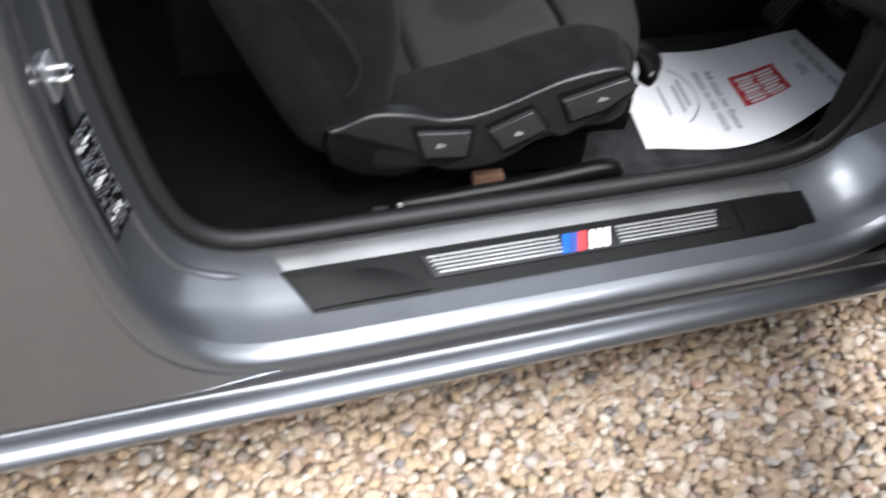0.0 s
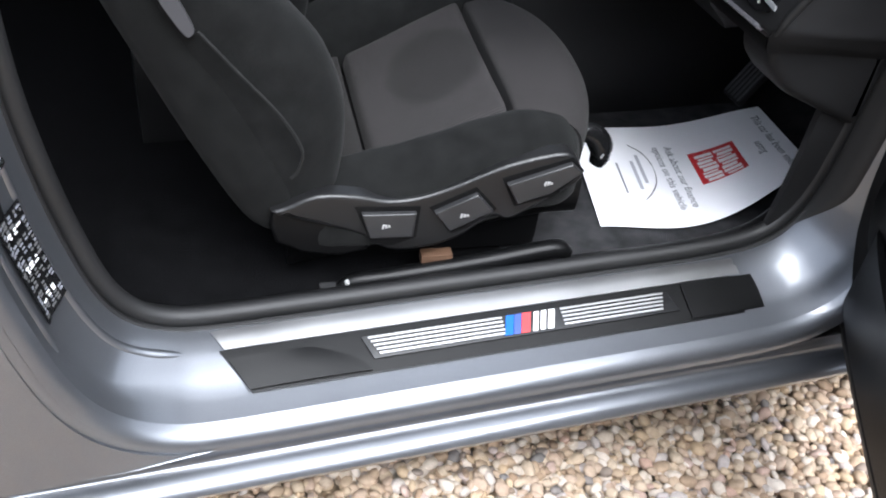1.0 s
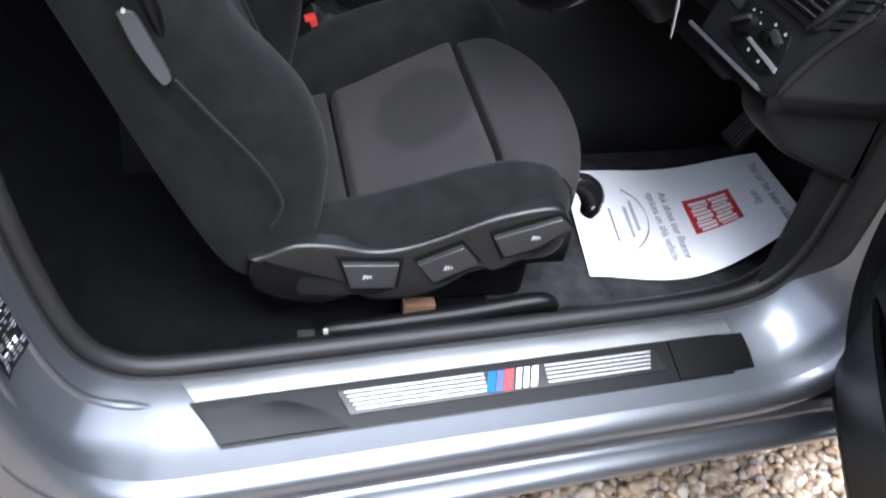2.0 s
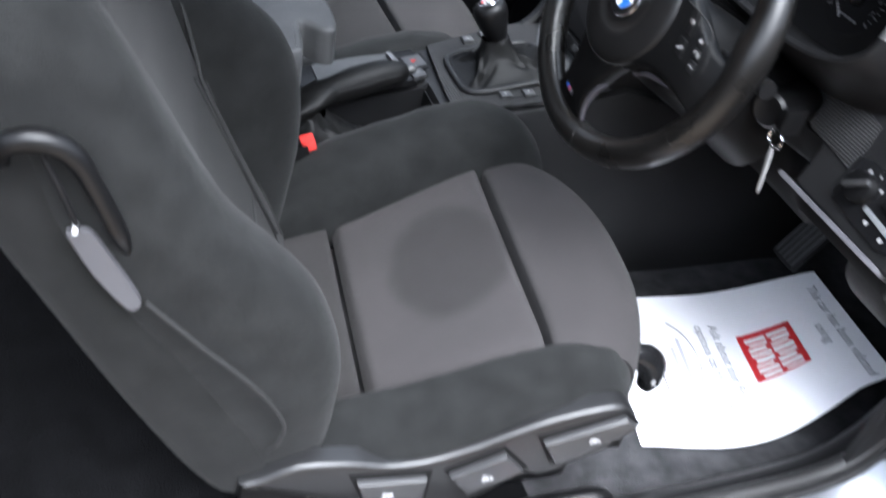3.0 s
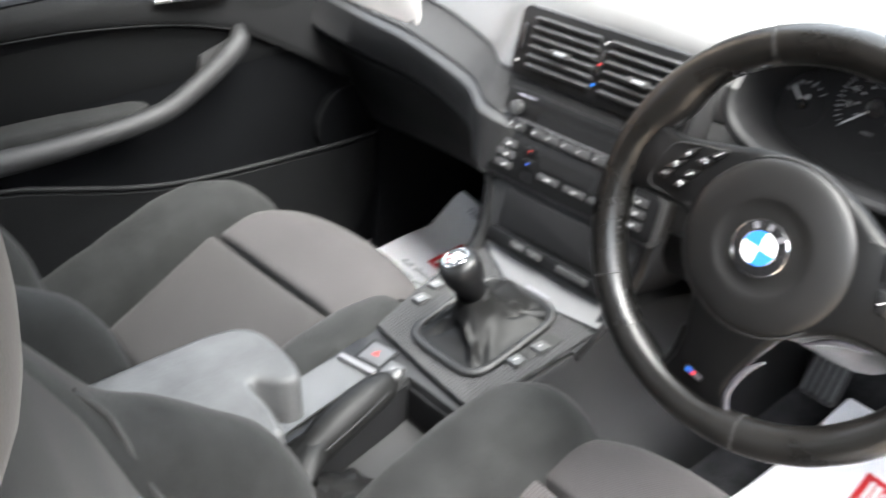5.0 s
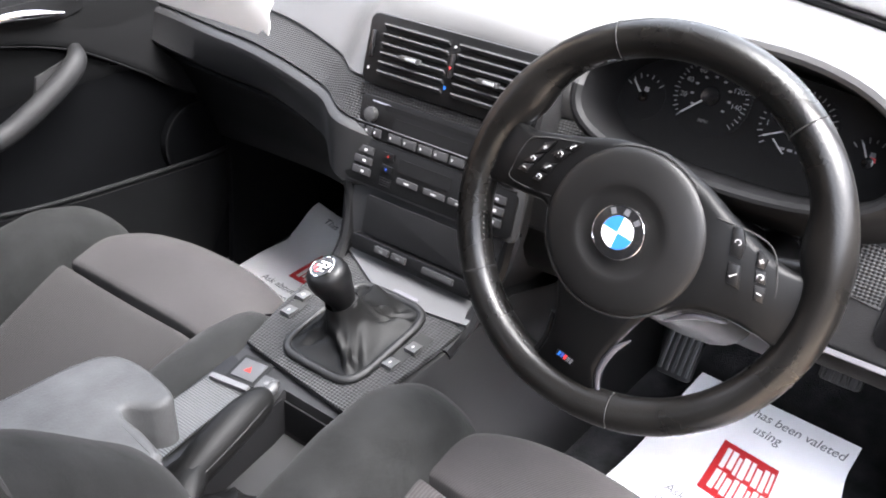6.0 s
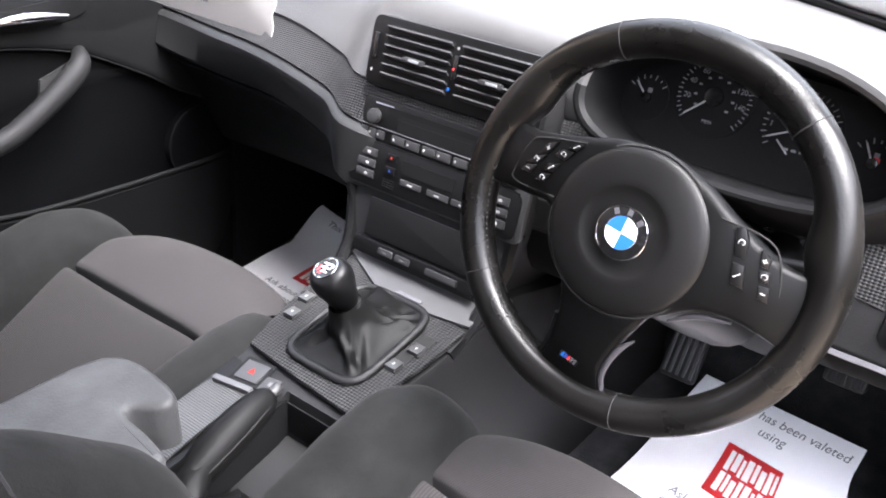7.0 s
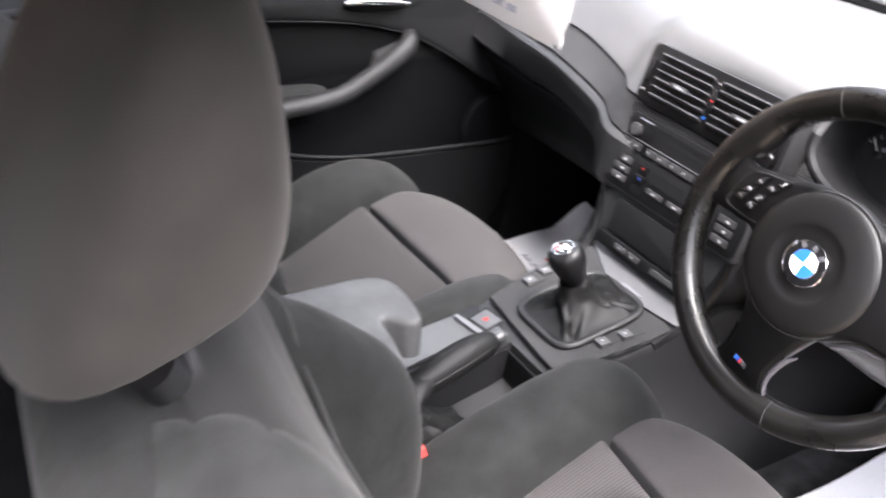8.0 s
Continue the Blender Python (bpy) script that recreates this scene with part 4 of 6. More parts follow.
for u, v, r, a0, a1, nt, val in DIALS:
    dial = part("dial", slab(circle(r * 1.06, 48), 0.0008, cluster(u, v, -0.2405), 0), DIAL, clu)
    for k in range(nt):
        f = radians(a0 + (a1 - a0) * k / (nt - 1))
        big = k % 2 == 0
        part("dial_tick", box(0.0055 if big else 0.003, 0.0011, 0.0004, 0, m=cluster(u, v, -0.2392) @ pose(math.cos(f) * r * 0.93, math.sin(f) * r * 0.93, 0, 0, 0, math.degrees(f))), DIAL_INK, dial)
    f = radians(val)
    part("needle", box(r * 0.80, 0.0015, 0.0008, 0, m=cluster(u, v, -0.237) @ pose(math.cos(f) * r * 0.46, math.sin(f) * r * 0.46, 0, 0, 0, val)), NEEDLE, dial)
    part("needle_cap", slab(circle(r * 0.24, 20), 0.003, cluster(u, v, -0.2395), 0.0008), GLOSS_BLACK, dial)
    if r > 0.03:
        sp = dial
        for k, s in enumerate(("20", "40", "60", "80", "100", "120", "140") if u < 0 else ("1", "2", "3", "4", "5", "6", "7")):
            f = radians((222 - 264 * (k + 1) / 8) if u < 0 else (215 - 245 * (k + 1) / 7.6))
            text("dial_figure", s, 0.0080, cluster(u + math.cos(f) * 0.0295, v + math.sin(f) * 0.0285, -0.2390), DIAL_INK, sp)
        if u < 0:
            text("dial_word", "MPH", 0.0055, cluster(u, v - 0.0265, -0.2390), DIAL_INK, sp)
            for k in range(9):
                f = radians(214 - 248 * k / 8)
                part("dial_mark", box(0.0034, 0.0022, 0.0004, 0, m=cluster(u, v, -0.2392) @ pose(math.cos(f) * 0.0205, math.sin(f) * 0.0205, 0)), DIAL_INK, dial)
        else:
            for k in range(4):
                part("dial_mark", box(0.0050, 0.0026, 0.0004, 0, m=cluster(u - 0.008 + 0.008 * k, v - 0.022, -0.2392)), DIAL_INK, dial)
            part("economy_needle", box(0.018, 0.0012, 0.0008, 0, m=cluster(u - 0.012, v - 0.021, -0.237) @ pose(0, 0, 0, 0, 0, 140)), NEEDLE, dial)
    else:
        part("dial_mark", box(0.0050, 0.0050, 0.0004, 0, m=cluster(u + 0.002, v + 0.008, -0.2392)), DIAL_INK, dial)
part("warning_mark", box(0.006, 0.005, 0.0004, 0, m=cluster(0.122, 0.1115, -0.2388)), RED, clu)

# right-hand vent, light switch panel
def fascia(u, v, out=0.0):
    """A pose on the fascia before the driver's door: u outward, v up its lean."""
    return frame_of((0.068 + 0.37 * v - out * 0.93, -0.625 - u, 0.764 + 0.93 * v + out * 0.37), (0, -1, 0), (0.37, 0, 0.93))


part("fascia_panel", slab([(-0.137, 0.02), (-0.135, 0.175), (0.100, 0.165), (0.092, 0.095), (0.075, 0.050), (0.064, 0.005), (0.060, -0.020), (0.048, -0.031), (0.0, -0.031), (-0.135, -0.028)], 0.012, fascia(0, 0, -0.011), 0.006, 3), FASCIA, dash, "dark grey fascia beside the door")
part("fascia_edge", tube([fascia(0.105, 0.120, -0.002).translation, fascia(0.093, 0.093, 0.0).translation, fascia(0.076, 0.053, 0.0).translation, fascia(0.064, 0.006, 0.0).translation, fascia(0.060, -0.016, -0.002).translation, fascia(0.050, -0.030, -0.010).translation], [0.004, 0.006, 0.006, 0.006, 0.005, 0.003], 10, 5), LIP, dash)
edge_line = [Vector(q) for q in spline([tuple(fascia(u, v, -0.004).translation) for u, v in ((0.112, 0.150), (0.105, 0.120), (0.093, 0.093), (0.076, 0.053), (0.064, 0.006), (0.060, -0.016))] + [(0.058, -0.676, 0.734), (0.068, -0.668, 0.716), (0.084, -0.655, 0.694)], 5)]
CAP = [(0, 0, 0), (0.020, -0.012, 0.0), (0.055, -0.018, -0.004), (0.12, -0.016, -0.012), (0.24, 0.0, -0.03), (0.40, 0.02, -0.04)]
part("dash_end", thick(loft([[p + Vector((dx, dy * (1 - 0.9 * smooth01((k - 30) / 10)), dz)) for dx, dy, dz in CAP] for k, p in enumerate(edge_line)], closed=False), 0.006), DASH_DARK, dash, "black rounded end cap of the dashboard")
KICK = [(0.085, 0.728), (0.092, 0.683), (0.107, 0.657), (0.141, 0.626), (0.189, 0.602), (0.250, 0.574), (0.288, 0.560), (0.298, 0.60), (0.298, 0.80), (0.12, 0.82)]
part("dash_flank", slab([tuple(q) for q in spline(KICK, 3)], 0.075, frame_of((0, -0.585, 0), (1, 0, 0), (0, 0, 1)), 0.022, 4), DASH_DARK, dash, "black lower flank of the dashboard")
# light strip under the fascia, with a long dark slot
strip_m = frame_of((0.0690, -0.5675, 0.7240), (0, -1, 0), (-0.83, 0, 0.558))
strip = part("knee_strip", slab([(-0.098, -0.021), (-0.098, 0.022), (0.078, 0.021), (0.088, 0.012), (0.084, -0.010), (0.072, -0.021)], 0.006, strip_m @ pose(0, 0, -0.005), 0.002), SHELF_LIGHT, dash, "light grey strip with a dark slot")
part("strip_slot", slab(rrect(0.140, 0.010, 0.0045, at=(-0.002, -0.003)), 0.001, strip_m @ pose(0, 0, 0.0012), 0), BLACK, strip)
# cube trim beside the column, above the smooth lip
part("trim_insert", slab([(-0.170, 0.032), (-0.166, 0.090), (-0.140, 0.088), (-0.090, 0.080), (-0.086, 0.052), (-0.090, 0.026), (-0.130, 0.029)], 0.004, fascia(0, 0, -0.001), 0.001), CUBE, dash, "dark embossed trim")
part("lip_edge", tube([fascia(u, v, 0.0015).translation for u, v in ((-0.165, 0.031), (-0.120, 0.0285), (-0.088, 0.025))], 0.0016, 6, 3), LIP, dash)
rv = part("vent_frame", slab(rrect(0.124, 0.104, 0.014), 0.008, fascia(-0.003, 0.117, 0.0), 0.003), FASCIA, dash, "black side air vent")
part("vent_well", slab(rrect(0.110, 0.088, 0.008), 0.0015, fascia(-0.004, 0.117, 0.0075), 0), BLACK, rv)
for k in range(8):
    part("vent_slat", box(0.106, 0.009, 0.0022, 0.0007, 1, m=fascia(-0.004, 0.117 + (k - 3.5) * 0.0108, 0.0105) @ pose(0, 0, 0, 62, 0, 0)), SLAT, rv)
tab = part("vent_tab", box(0.030, 0.008, 0.010, 0.002, 2, m=fascia(-0.0125, 0.113, 0.0155)), KEYCAP, rv, "grey vent tab with a silver tip")
part("tab_tip", box(0.018, 0.005, 0.003, 0.001, 2, m=fascia(-0.0125, 0.1135, 0.021)), SILVER, tab)
part("vent_wheel", slab(rrect(0.007, 0.034, 0.002), 0.004, fascia(-0.0625, 0.112, 0.007), 0.001), GLOSS_BLACK, rv)
part("vent_mark", slab(circle(0.002, 12), 0.0004, fascia(-0.0600, 0.0790, 0.0082), 0), NEEDLE, rv)
dv = part("demister_outlet", tube([fascia(0.040, 0.064, 0.008).translation, fascia(0.056, 0.090, 0.012).translation, fascia(0.064, 0.125, 0.010).translation, fascia(0.066, 0.160, 0.006).translation], [0.004, 0.006, 0.006, 0.005], 10, 5), FASCIA, dash, "curved rim of a side demister outlet")
for k in range(5):
    part("outlet_rib", box(0.030, 0.0022, 0.010, 0.0006, 1, m=fascia(0.078 + 0.002 * k, 0.085 + 0.014 * k, -0.001) @ pose(0, 0, 0, 0, 0, 25)), PLASTIC, dv)
ls = part("light_switch_panel", slab([(-0.086, -0.002), (-0.084, 0.044), (-0.070, 0.049), (0.012, 0.050), (0.022, 0.045), (0.034, 0.018), (0.028, -0.010), (0.006, -0.017), (-0.078, -0.010)], 0.004, fascia(0, 0, 0.0), 0.0015), GLOSS_BLACK, dash, "black headlamp switch panel with a rotary knob")
part("rotary_knob", slab(circle(0.0175, 28), 0.012, fascia(-0.056, 0.021, 0.004), 0.003), PLASTIC, ls, "black rotary headlamp knob")
part("knob_grip", box(0.031, 0.007, 0.009, 0.003, 2, m=fascia(-0.056, 0.023, 0.018) @ pose(0, 0, 0, 0, 0, 38)), KEYCAP, ls)
part("dimmer_wheel", slab(rrect(0.024, 0.011, 0.003), 0.007, fascia(0.006, 0.031, 0.004) @ pose(0, 0, 0, 0, 0, -20), 0.002), KEYCAP, ls)
part("fog_key", slab(rrect(0.020, 0.009, 0.002), 0.005, fascia(-0.012, 0.024, 0.004) @ pose(0, 0, 0, 0, 0, -15), 0.0015), PLASTIC, ls)
part("switch_bar", slab([(-0.037, 0.0055), (-0.036, 0.0105), (0.038, 0.0035), (0.039, -0.003)], 0.003, fascia(0, 0, 0.004), 0.001), SILVER, ls, "silver strip on the switch panel")
for u, v, r in ((-0.0718, 0.009, 0.0030), (-0.0352, 0.0313, 0.0026), (-0.0112, 0.0426, 0.0034), (0.0131, 0.0412, 0.0034), (-0.0246, -0.003, 0.0036), (0.0029, -0.0058, 0.0036), (-0.047, 0.042, 0.0018), (-0.061, 0.039, 0.0030)):
    part("switch_mark", slab(circle(0.7 * r, 12), 0.0004, fascia(u, v, 0.0042), 0), NEEDLE, ls)

# ---- steering wheel ----
wheel = thing("steering_wheel", "black leather three-spoke steering wheel with remote buttons", "steering wheel")
RC = Vector((-0.1147, -0.3623, 0.8939))
XU, XV, XN = Vector((0.0422, -0.9991, 0)), Vector((0.3579, 0.0151, 0.9336)), Vector((-0.9328, -0.0394, 0.3582))
ROLL = -11


def on_wheel(u, v, off=0.0):
    """A pose on the wheel, turned with it: u to the driver's right, v up, off out of the rim's plane."""
    f = radians(ROLL)
    a, b = XU * math.cos(f) + XV * math.sin(f), XV * math.cos(f) - XU * math.sin(f)
    return frame_of(RC + a * u + b * v + XN * off, a, b)


WM = on_wheel(0, 0, 0)
R_RIM, r_rim = 0.1637, 0.0168


def rim_ring(f, grow=0.0, n=18):
    """The rim's section at the angle f: oval, fuller on the inside where the thumbs rest."""
    deg = math.degrees(f) % 360
    grip = max(math.exp(-((deg - c) / 11.0) ** 2) for c in (22, 158))
    c = Vector((math.cos(f), math.sin(f), 0))
    out = []
    for g in [2 * math.pi * i / n for i in range(n)]:
        w = r_rim + grow + (0.010 * grip * max(0, -math.cos(g)) if math.cos(g) < 0 else 0.0)
        out.append(WM @ (c * R_RIM + c * w * math.cos(g) + Vector((0, 0, (r_rim + grow) * (1.04 + 0.12 * grip) * math.sin(g)))))
    return out


rings = [rim_ring(2 * math.pi * k / 120) for k in range(120)]
bm = loft(rings + [rings[0]], caps=False)
bmesh.ops.remove_doubles(bm, verts=bm.verts, dist=1e-6)
rim = part("rim", bm, LEATHER, wheel, "worn black leather rim")
for deg in (58, 122, 222, 290):
    q = rim_ring(radians(deg), 0.0003)
    part("rim_seam", tube([tuple(p) for p in q + [q[0]]], 0.0006, 5, 2), SEAM, rim)
for k in range(44):
    f = radians(164 + k * 2.1)
    c = Vector((math.cos(f), math.sin(f), 0))
    p = WM @ (c * (R_RIM - r_rim * 0.86) + Vector((0, 0, r_rim * 0.48)))
    part("stitch", box(0.0030, 0.0009, 0.0011, 0, m=Matrix.Translation(p) @ WM.to_3x3().to_4x4() @ pose(0, 0, 0, 0, 0, math.degrees(f) + (58 if k % 2 else 122))), STITCH, rim)
# airbag pad
rings = []
for r, off in [(0.0715, 0.008), (0.0716, 0.0290), (0.0708, 0.0318), (0.0690, 0.0335), (0.064, 0.0355), (0.055, 0.0376), (0.045, 0.0391), (0.0405, 0.0395), (0.0385, 0.0391), (0.0360, 0.0381), (0.030, 0.0378), (0.012, 0.0378)]:
    rings.append([WM @ Vector((math.cos(f) * r, math.sin(f) * r, off)) for f in [2 * math.pi * i / 72 for i in range(72)]])
pad = part("airbag_pad", loft(rings), PAD, wheel, "round grained black airbag cover")
part("pad_joint", tube([tuple(WM @ Vector((math.cos(f) * 0.0728, math.sin(f) * 0.0728, 0.0288))) for f in [2 * math.pi * i / 40 for i in range(41)]], 0.0013, 6, 1), SEAM, pad)
emb = part("emblem", slab(circle(0.0232, 48), 0.0040, on_wheel(0, 0, 0.0378), 0.001), GLOSS_BLACK, pad, "round blue and white emblem with a chrome ring")
part("emblem_ring", tube([tuple(WM @ Vector((math.cos(f) * 0.0229, math.sin(f) * 0.0229, 0.0413))) for f in [2 * math.pi * i / 40 for i in range(41)]], 0.0005, 6, 1), CHROME, emb)
part("emblem_inner_ring", tube([tuple(WM @ Vector((math.cos(f) * 0.0143, math.sin(f) * 0.0143, 0.0421))) for f in [2 * math.pi * i / 40 for i in range(41)]], 0.0003, 6, 1), CHROME, emb)
for k, mt in enumerate((BLUE, WHITE, BLUE, WHITE)):
    f0 = math.pi / 2 * k + math.pi / 2
    part("emblem_quarter", slab([(0, 0)] + [(0.0140 * math.cos(f0 + math.pi / 2 * i / 8), 0.0140 * math.sin(f0 + math.pi / 2 * i / 8)) for i in range(9)], 0.0006, on_wheel(0, 0, 0.0417), 0), mt, emb)
for f in (128, 90, 52):
    part("emblem_bar", box(0.0044, 0.0055, 0.0006, 0, m=on_wheel(0, 0, 0.0419) @ pose(0.0187 * math.cos(radians(f)), 0.0187 * math.sin(radians(f)), 0, 0, 0, f - 90)), SHELF_LIGHT, emb)


def spoke(pts, mat, name, lab=""):
    """A spoke plate: rows (u, v of one edge, u, v of the other, height, thickness) from hub to rim."""
    rings = []
    for q in spline(pts, 6):
        a, b, h, d = Vector((q[0], q[1], 0)), Vector((q[2], q[3], 0)), q[4], q[5]
        prof = [(0.01, -d), (-0.01, -d * 0.5), (0.0, -0.005), (0.03, -0.0016), (0.09, 0.0), (0.5, 0.0008), (0.91, 0.0), (0.97, -0.0016), (1.0, -0.005), (1.01, -d * 0.5), (0.99, -d)]
        rings.append([WM @ (a.lerp(b, s) + Vector((0, 0, h + e))) for s, e in prof])
    return part(name, loft(rings), mat, wheel, lab)


def spoke_h(u):
    """The side spokes' height at a distance from the hub."""
    return float(np.interp(abs(u), [0.0, 0.05, 0.075, 0.10, 0.128, 0.152], [0.031, 0.031, 0.0295, 0.025, 0.016, 0.006]))


def on_spoke(outline, depth, lift, bevel):
    """A plate on a side spoke that follows its fall towards the rim."""
    bm = slab(outline, depth, Matrix.Identity(4), bevel)
    for v in bm.verts:
        v.co = WM @ Vector((v.co.x, v.co.y, v.co.z + spoke_h(v.co.x) + lift))
    return bm


KEYS_R = [[(0.079, 0.0485), (0.0856, 0.0511), (0.093, 0.0409), (0.0955, 0.028), (0.0868, 0.0272)], [(0.0886, 0.022), (0.0981, 0.0232), (0.1052, 0.0052), (0.0944, 0.0056)],
          [(0.1039, 0.0419), (0.1134, 0.0362), (0.1144, 0.0287), (0.1079, 0.028)], [(0.1092, 0.0256), (0.1168, 0.027), (0.1205, 0.0183), (0.1123, 0.0171)], [(0.1137, 0.0144), (0.122, 0.0157), (0.1257, 0.0033), (0.1172, 0.0034)]]
KEYS_L = [[(-0.1073, 0.0198), (-0.1017, 0.0331), (-0.091, 0.0399), (-0.0958, 0.0277)], [(-0.1161, 0.0082), (-0.1092, 0.0173), (-0.0973, 0.0248), (-0.1024, 0.0139)],
          [(-0.1193, -0.0007), (-0.1151, 0.0064), (-0.1033, 0.0118), (-0.1064, 0.0018)], [(-0.08, 0.0388), (-0.0746, 0.0457), (-0.066, 0.0488), (-0.0705, 0.0402)],
          [(-0.0909, 0.028), (-0.0844, 0.0354), (-0.0733, 0.0377), (-0.0784, 0.0275)], [(-0.095, 0.0116), (-0.0922, 0.0184), (-0.081, 0.023), (-0.0837, 0.0139)], [(-0.099, 0.0), (-0.0948, 0.0077), (-0.0857, 0.0106), (-0.0897, 0.0014)]]
MARKS_R, MARKS_L = "o/+o-", "+o-/o/o"
SIDE = {-1: [(-0.030, -0.066), (-0.053, -0.046), (-0.076, -0.015), (-0.101, -0.017), (-0.129, -0.022), (-0.154, -0.028)],
        1: [(0.030, -0.066), (0.054, -0.051), (0.079, -0.030), (0.104, -0.023), (0.131, -0.024), (0.154, -0.029)]}
TOPS = [(0.0, 0.073), (0.040, 0.0655), (0.068, 0.0545), (0.103, 0.0415), (0.127, 0.0355), (0.152, 0.038)]
for s in (-1, 1):
    rows = [(s * a[0], a[1], b[0], b[1], spoke_h(a[0]), d) for a, b, d in zip(TOPS, SIDE[s], (0.022, 0.022, 0.022, 0.020, 0.016, 0.010))]
    sp_ = spoke(rows, SPOKE, "spoke", "black plastic spoke with buttons")
    for n_key, q in enumerate(KEYS_L if s < 0 else KEYS_R):
        b = part("button", on_spoke(q, 0.0042, -0.0015, 0.0014), BUTTON, sp_)
        c = (sum(p[0] for p in q) / len(q), sum(p[1] for p in q) / len(q))
        sign = (MARKS_L if s < 0 else MARKS_R)[n_key]
        if sign in "+-":
            part("button_mark", on_spoke(rrect(0.0042, 0.0008, 0.0003, at=c), 0.0003, 0.0028, 0), NEEDLE, b)
        if sign == "+":
            part("button_mark", on_spoke(rrect(0.0008, 0.0042, 0.0003, at=c), 0.0003, 0.0027, 0), NEEDLE, b)
        if sign == "o":
            arc = [(c[0] + 0.0024 * math.cos(f), c[1] + 0.0020 * math.sin(f)) for f in [radians(-60 + 40 * i) for i in range(8)]]
            part("button_mark", tube([on_wheel(u, v, spoke_h(u) + 0.0029).translation for u, v in arc], 0.0004, 5, 2), NEEDLE, b)
        if sign == "/":
            part("button_mark", tube([on_wheel(c[0] + d, c[1] + 1.1 * d, spoke_h(c[0] + d) + 0.0029).translation for d in (-0.002, 0.0, 0.002)], [0.0009, 0.0004, 0.0009], 5, 3), NEEDLE, b)
    edge = [(-0.0665, 0.050), (-0.105, 0.037), (-0.121, 0.026), (-0.1255, 0.0), (-0.120, -0.012), (-0.074, -0.005)] if s < 0 else [(0.0652, 0.0486), (0.098, 0.0505), (0.1154, 0.0433), (0.128, 0.020), (0.1330, -0.0015), (0.1270, -0.0100), (0.0842, -0.0110)]
    part("panel_joint", tube([on_wheel(u, v, spoke_h(u) + 0.0004).translation for u, v in edge], 0.0008, 5, 5), SEAM, sp_)
low = spoke([(-0.046, -0.050, 0.050, -0.050, 0.0300, 0.02), (-0.034, -0.072, 0.041, -0.075, 0.0285, 0.02), (-0.026, -0.099, 0.033, -0.099, 0.0235, 0.018), (-0.025, -0.125, 0.029, -0.125, 0.0165, 0.016), (-0.033, -0.152, 0.037, -0.152, 0.004, 0.010)], SPOKE, "lower_spoke", "black lower spoke with a small striped badge")
# Pale violet grey paints the light caught along the spokes' edges.
part("spoke_edge", tube([on_wheel(0.038, -0.150, 0.000).translation, on_wheel(0.031, -0.126, 0.010).translation, on_wheel(0.036, -0.099, 0.0165).translation, on_wheel(0.046, -0.082, 0.018).translation], [0.002, 0.0030, 0.0030, 0.0008], 10, 6), SPOKE_GLINT, low, "spoke edge with its light painted grey")
part("spoke_edge", tube([on_wheel(0.062, -0.052, 0.016).translation, on_wheel(0.082, -0.0350, 0.016).translation, on_wheel(0.108, -0.0265, 0.012).translation], [0.0010, 0.0030, 0.0012], 10, 6), SPOKE_GLINT, low, "spoke edge with its light painted grey")
part("spoke_edge", tube([on_wheel(-0.034, -0.150, 0.000).translation, on_wheel(-0.028, -0.126, 0.008).translation, on_wheel(-0.029, -0.099, 0.013).translation], 0.0035, 8, 6), PLASTIC, low)
part("badge_plate", slab(rrect(0.019, 0.0075, 0.0015), 0.0008, on_wheel(0.0, -0.129, 0.0168) @ pose(0, 0, 0, 20, 0, -3), 0), GLOSS_BLACK, low)
for k, mt in enumerate((BLUE, NAVY, RED, SHELF_LIGHT, SHELF_LIGHT)):
    part("badge_stripe", slab([(-0.008 + 0.0032 * k, -0.0028), (-0.0054 + 0.0032 * k, -0.0028), (-0.0042 + 0.0032 * k, 0.0028), (-0.0068 + 0.0032 * k, 0.0028)], 0.0004, on_wheel(0.0, -0.129, 0.0174) @ pose(0, 0, 0, 20, 0, -3), 0), mt, low)
col = thing("steering_column", "black plastic steering column shroud with stalks and lock", "steering column")
part("shroud", loft([[HUB + WU * a + WV * (b - 0.02 + dv) + WN * off for a, b in ring_pts(w, h, 24, 3)] for w, h, off, dv in [(0.045, 0.045, -0.06, 0), (0.056, 0.056, -0.08, 0), (0.062, 0.062, -0.16, -0.01), (0.07, 0.07, -0.26, -0.03)]]), SPOKE, col)
for s in (-1, 1):
    part("stalk", tube([HUB + WU * s * 0.05 + WN * -0.115, HUB + WU * s * 0.10 + WN * -0.105 + WV * 0.004, HUB + WU * s * 0.155 + WN * -0.095 + WV * 0.01], [0.007, 0.008, 0.010], 10, 4), PLASTIC, col, "black control stalk")
lockp = Vector((0.053, -0.468, 0.810))
lockb = lockp + Vector((-0.030, 0.018, 0.002))
part("ignition_lock", loft([[lockb + Vector((-0.9, -0.35, 0.1)).normalized() * d + Vector((0, 0, 1)) * r * math.sin(f) + Vector((0.35, -0.9, 0)).normalized() * r * math.cos(f) for f in [2 * math.pi * i / 24 for i in range(24)]] for r, d in [(0.023, -0.07), (0.022, 0.008), (0.018, 0.012), (0.012, 0.010)]]), PLASTIC, col, "black ignition lock barrel")
keyp = lockp + Vector((-0.9, -0.35, 0.1)).normalized() * 0.012
key = thing("car_key", "car key in the ignition with a silver blade on a ring", "key")
part("key_head", box(0.030, 0.012, 0.034, 0.005, 2, at=keyp + Vector((-0.012, -0.004, 0))), PLASTIC, key, "black key head")
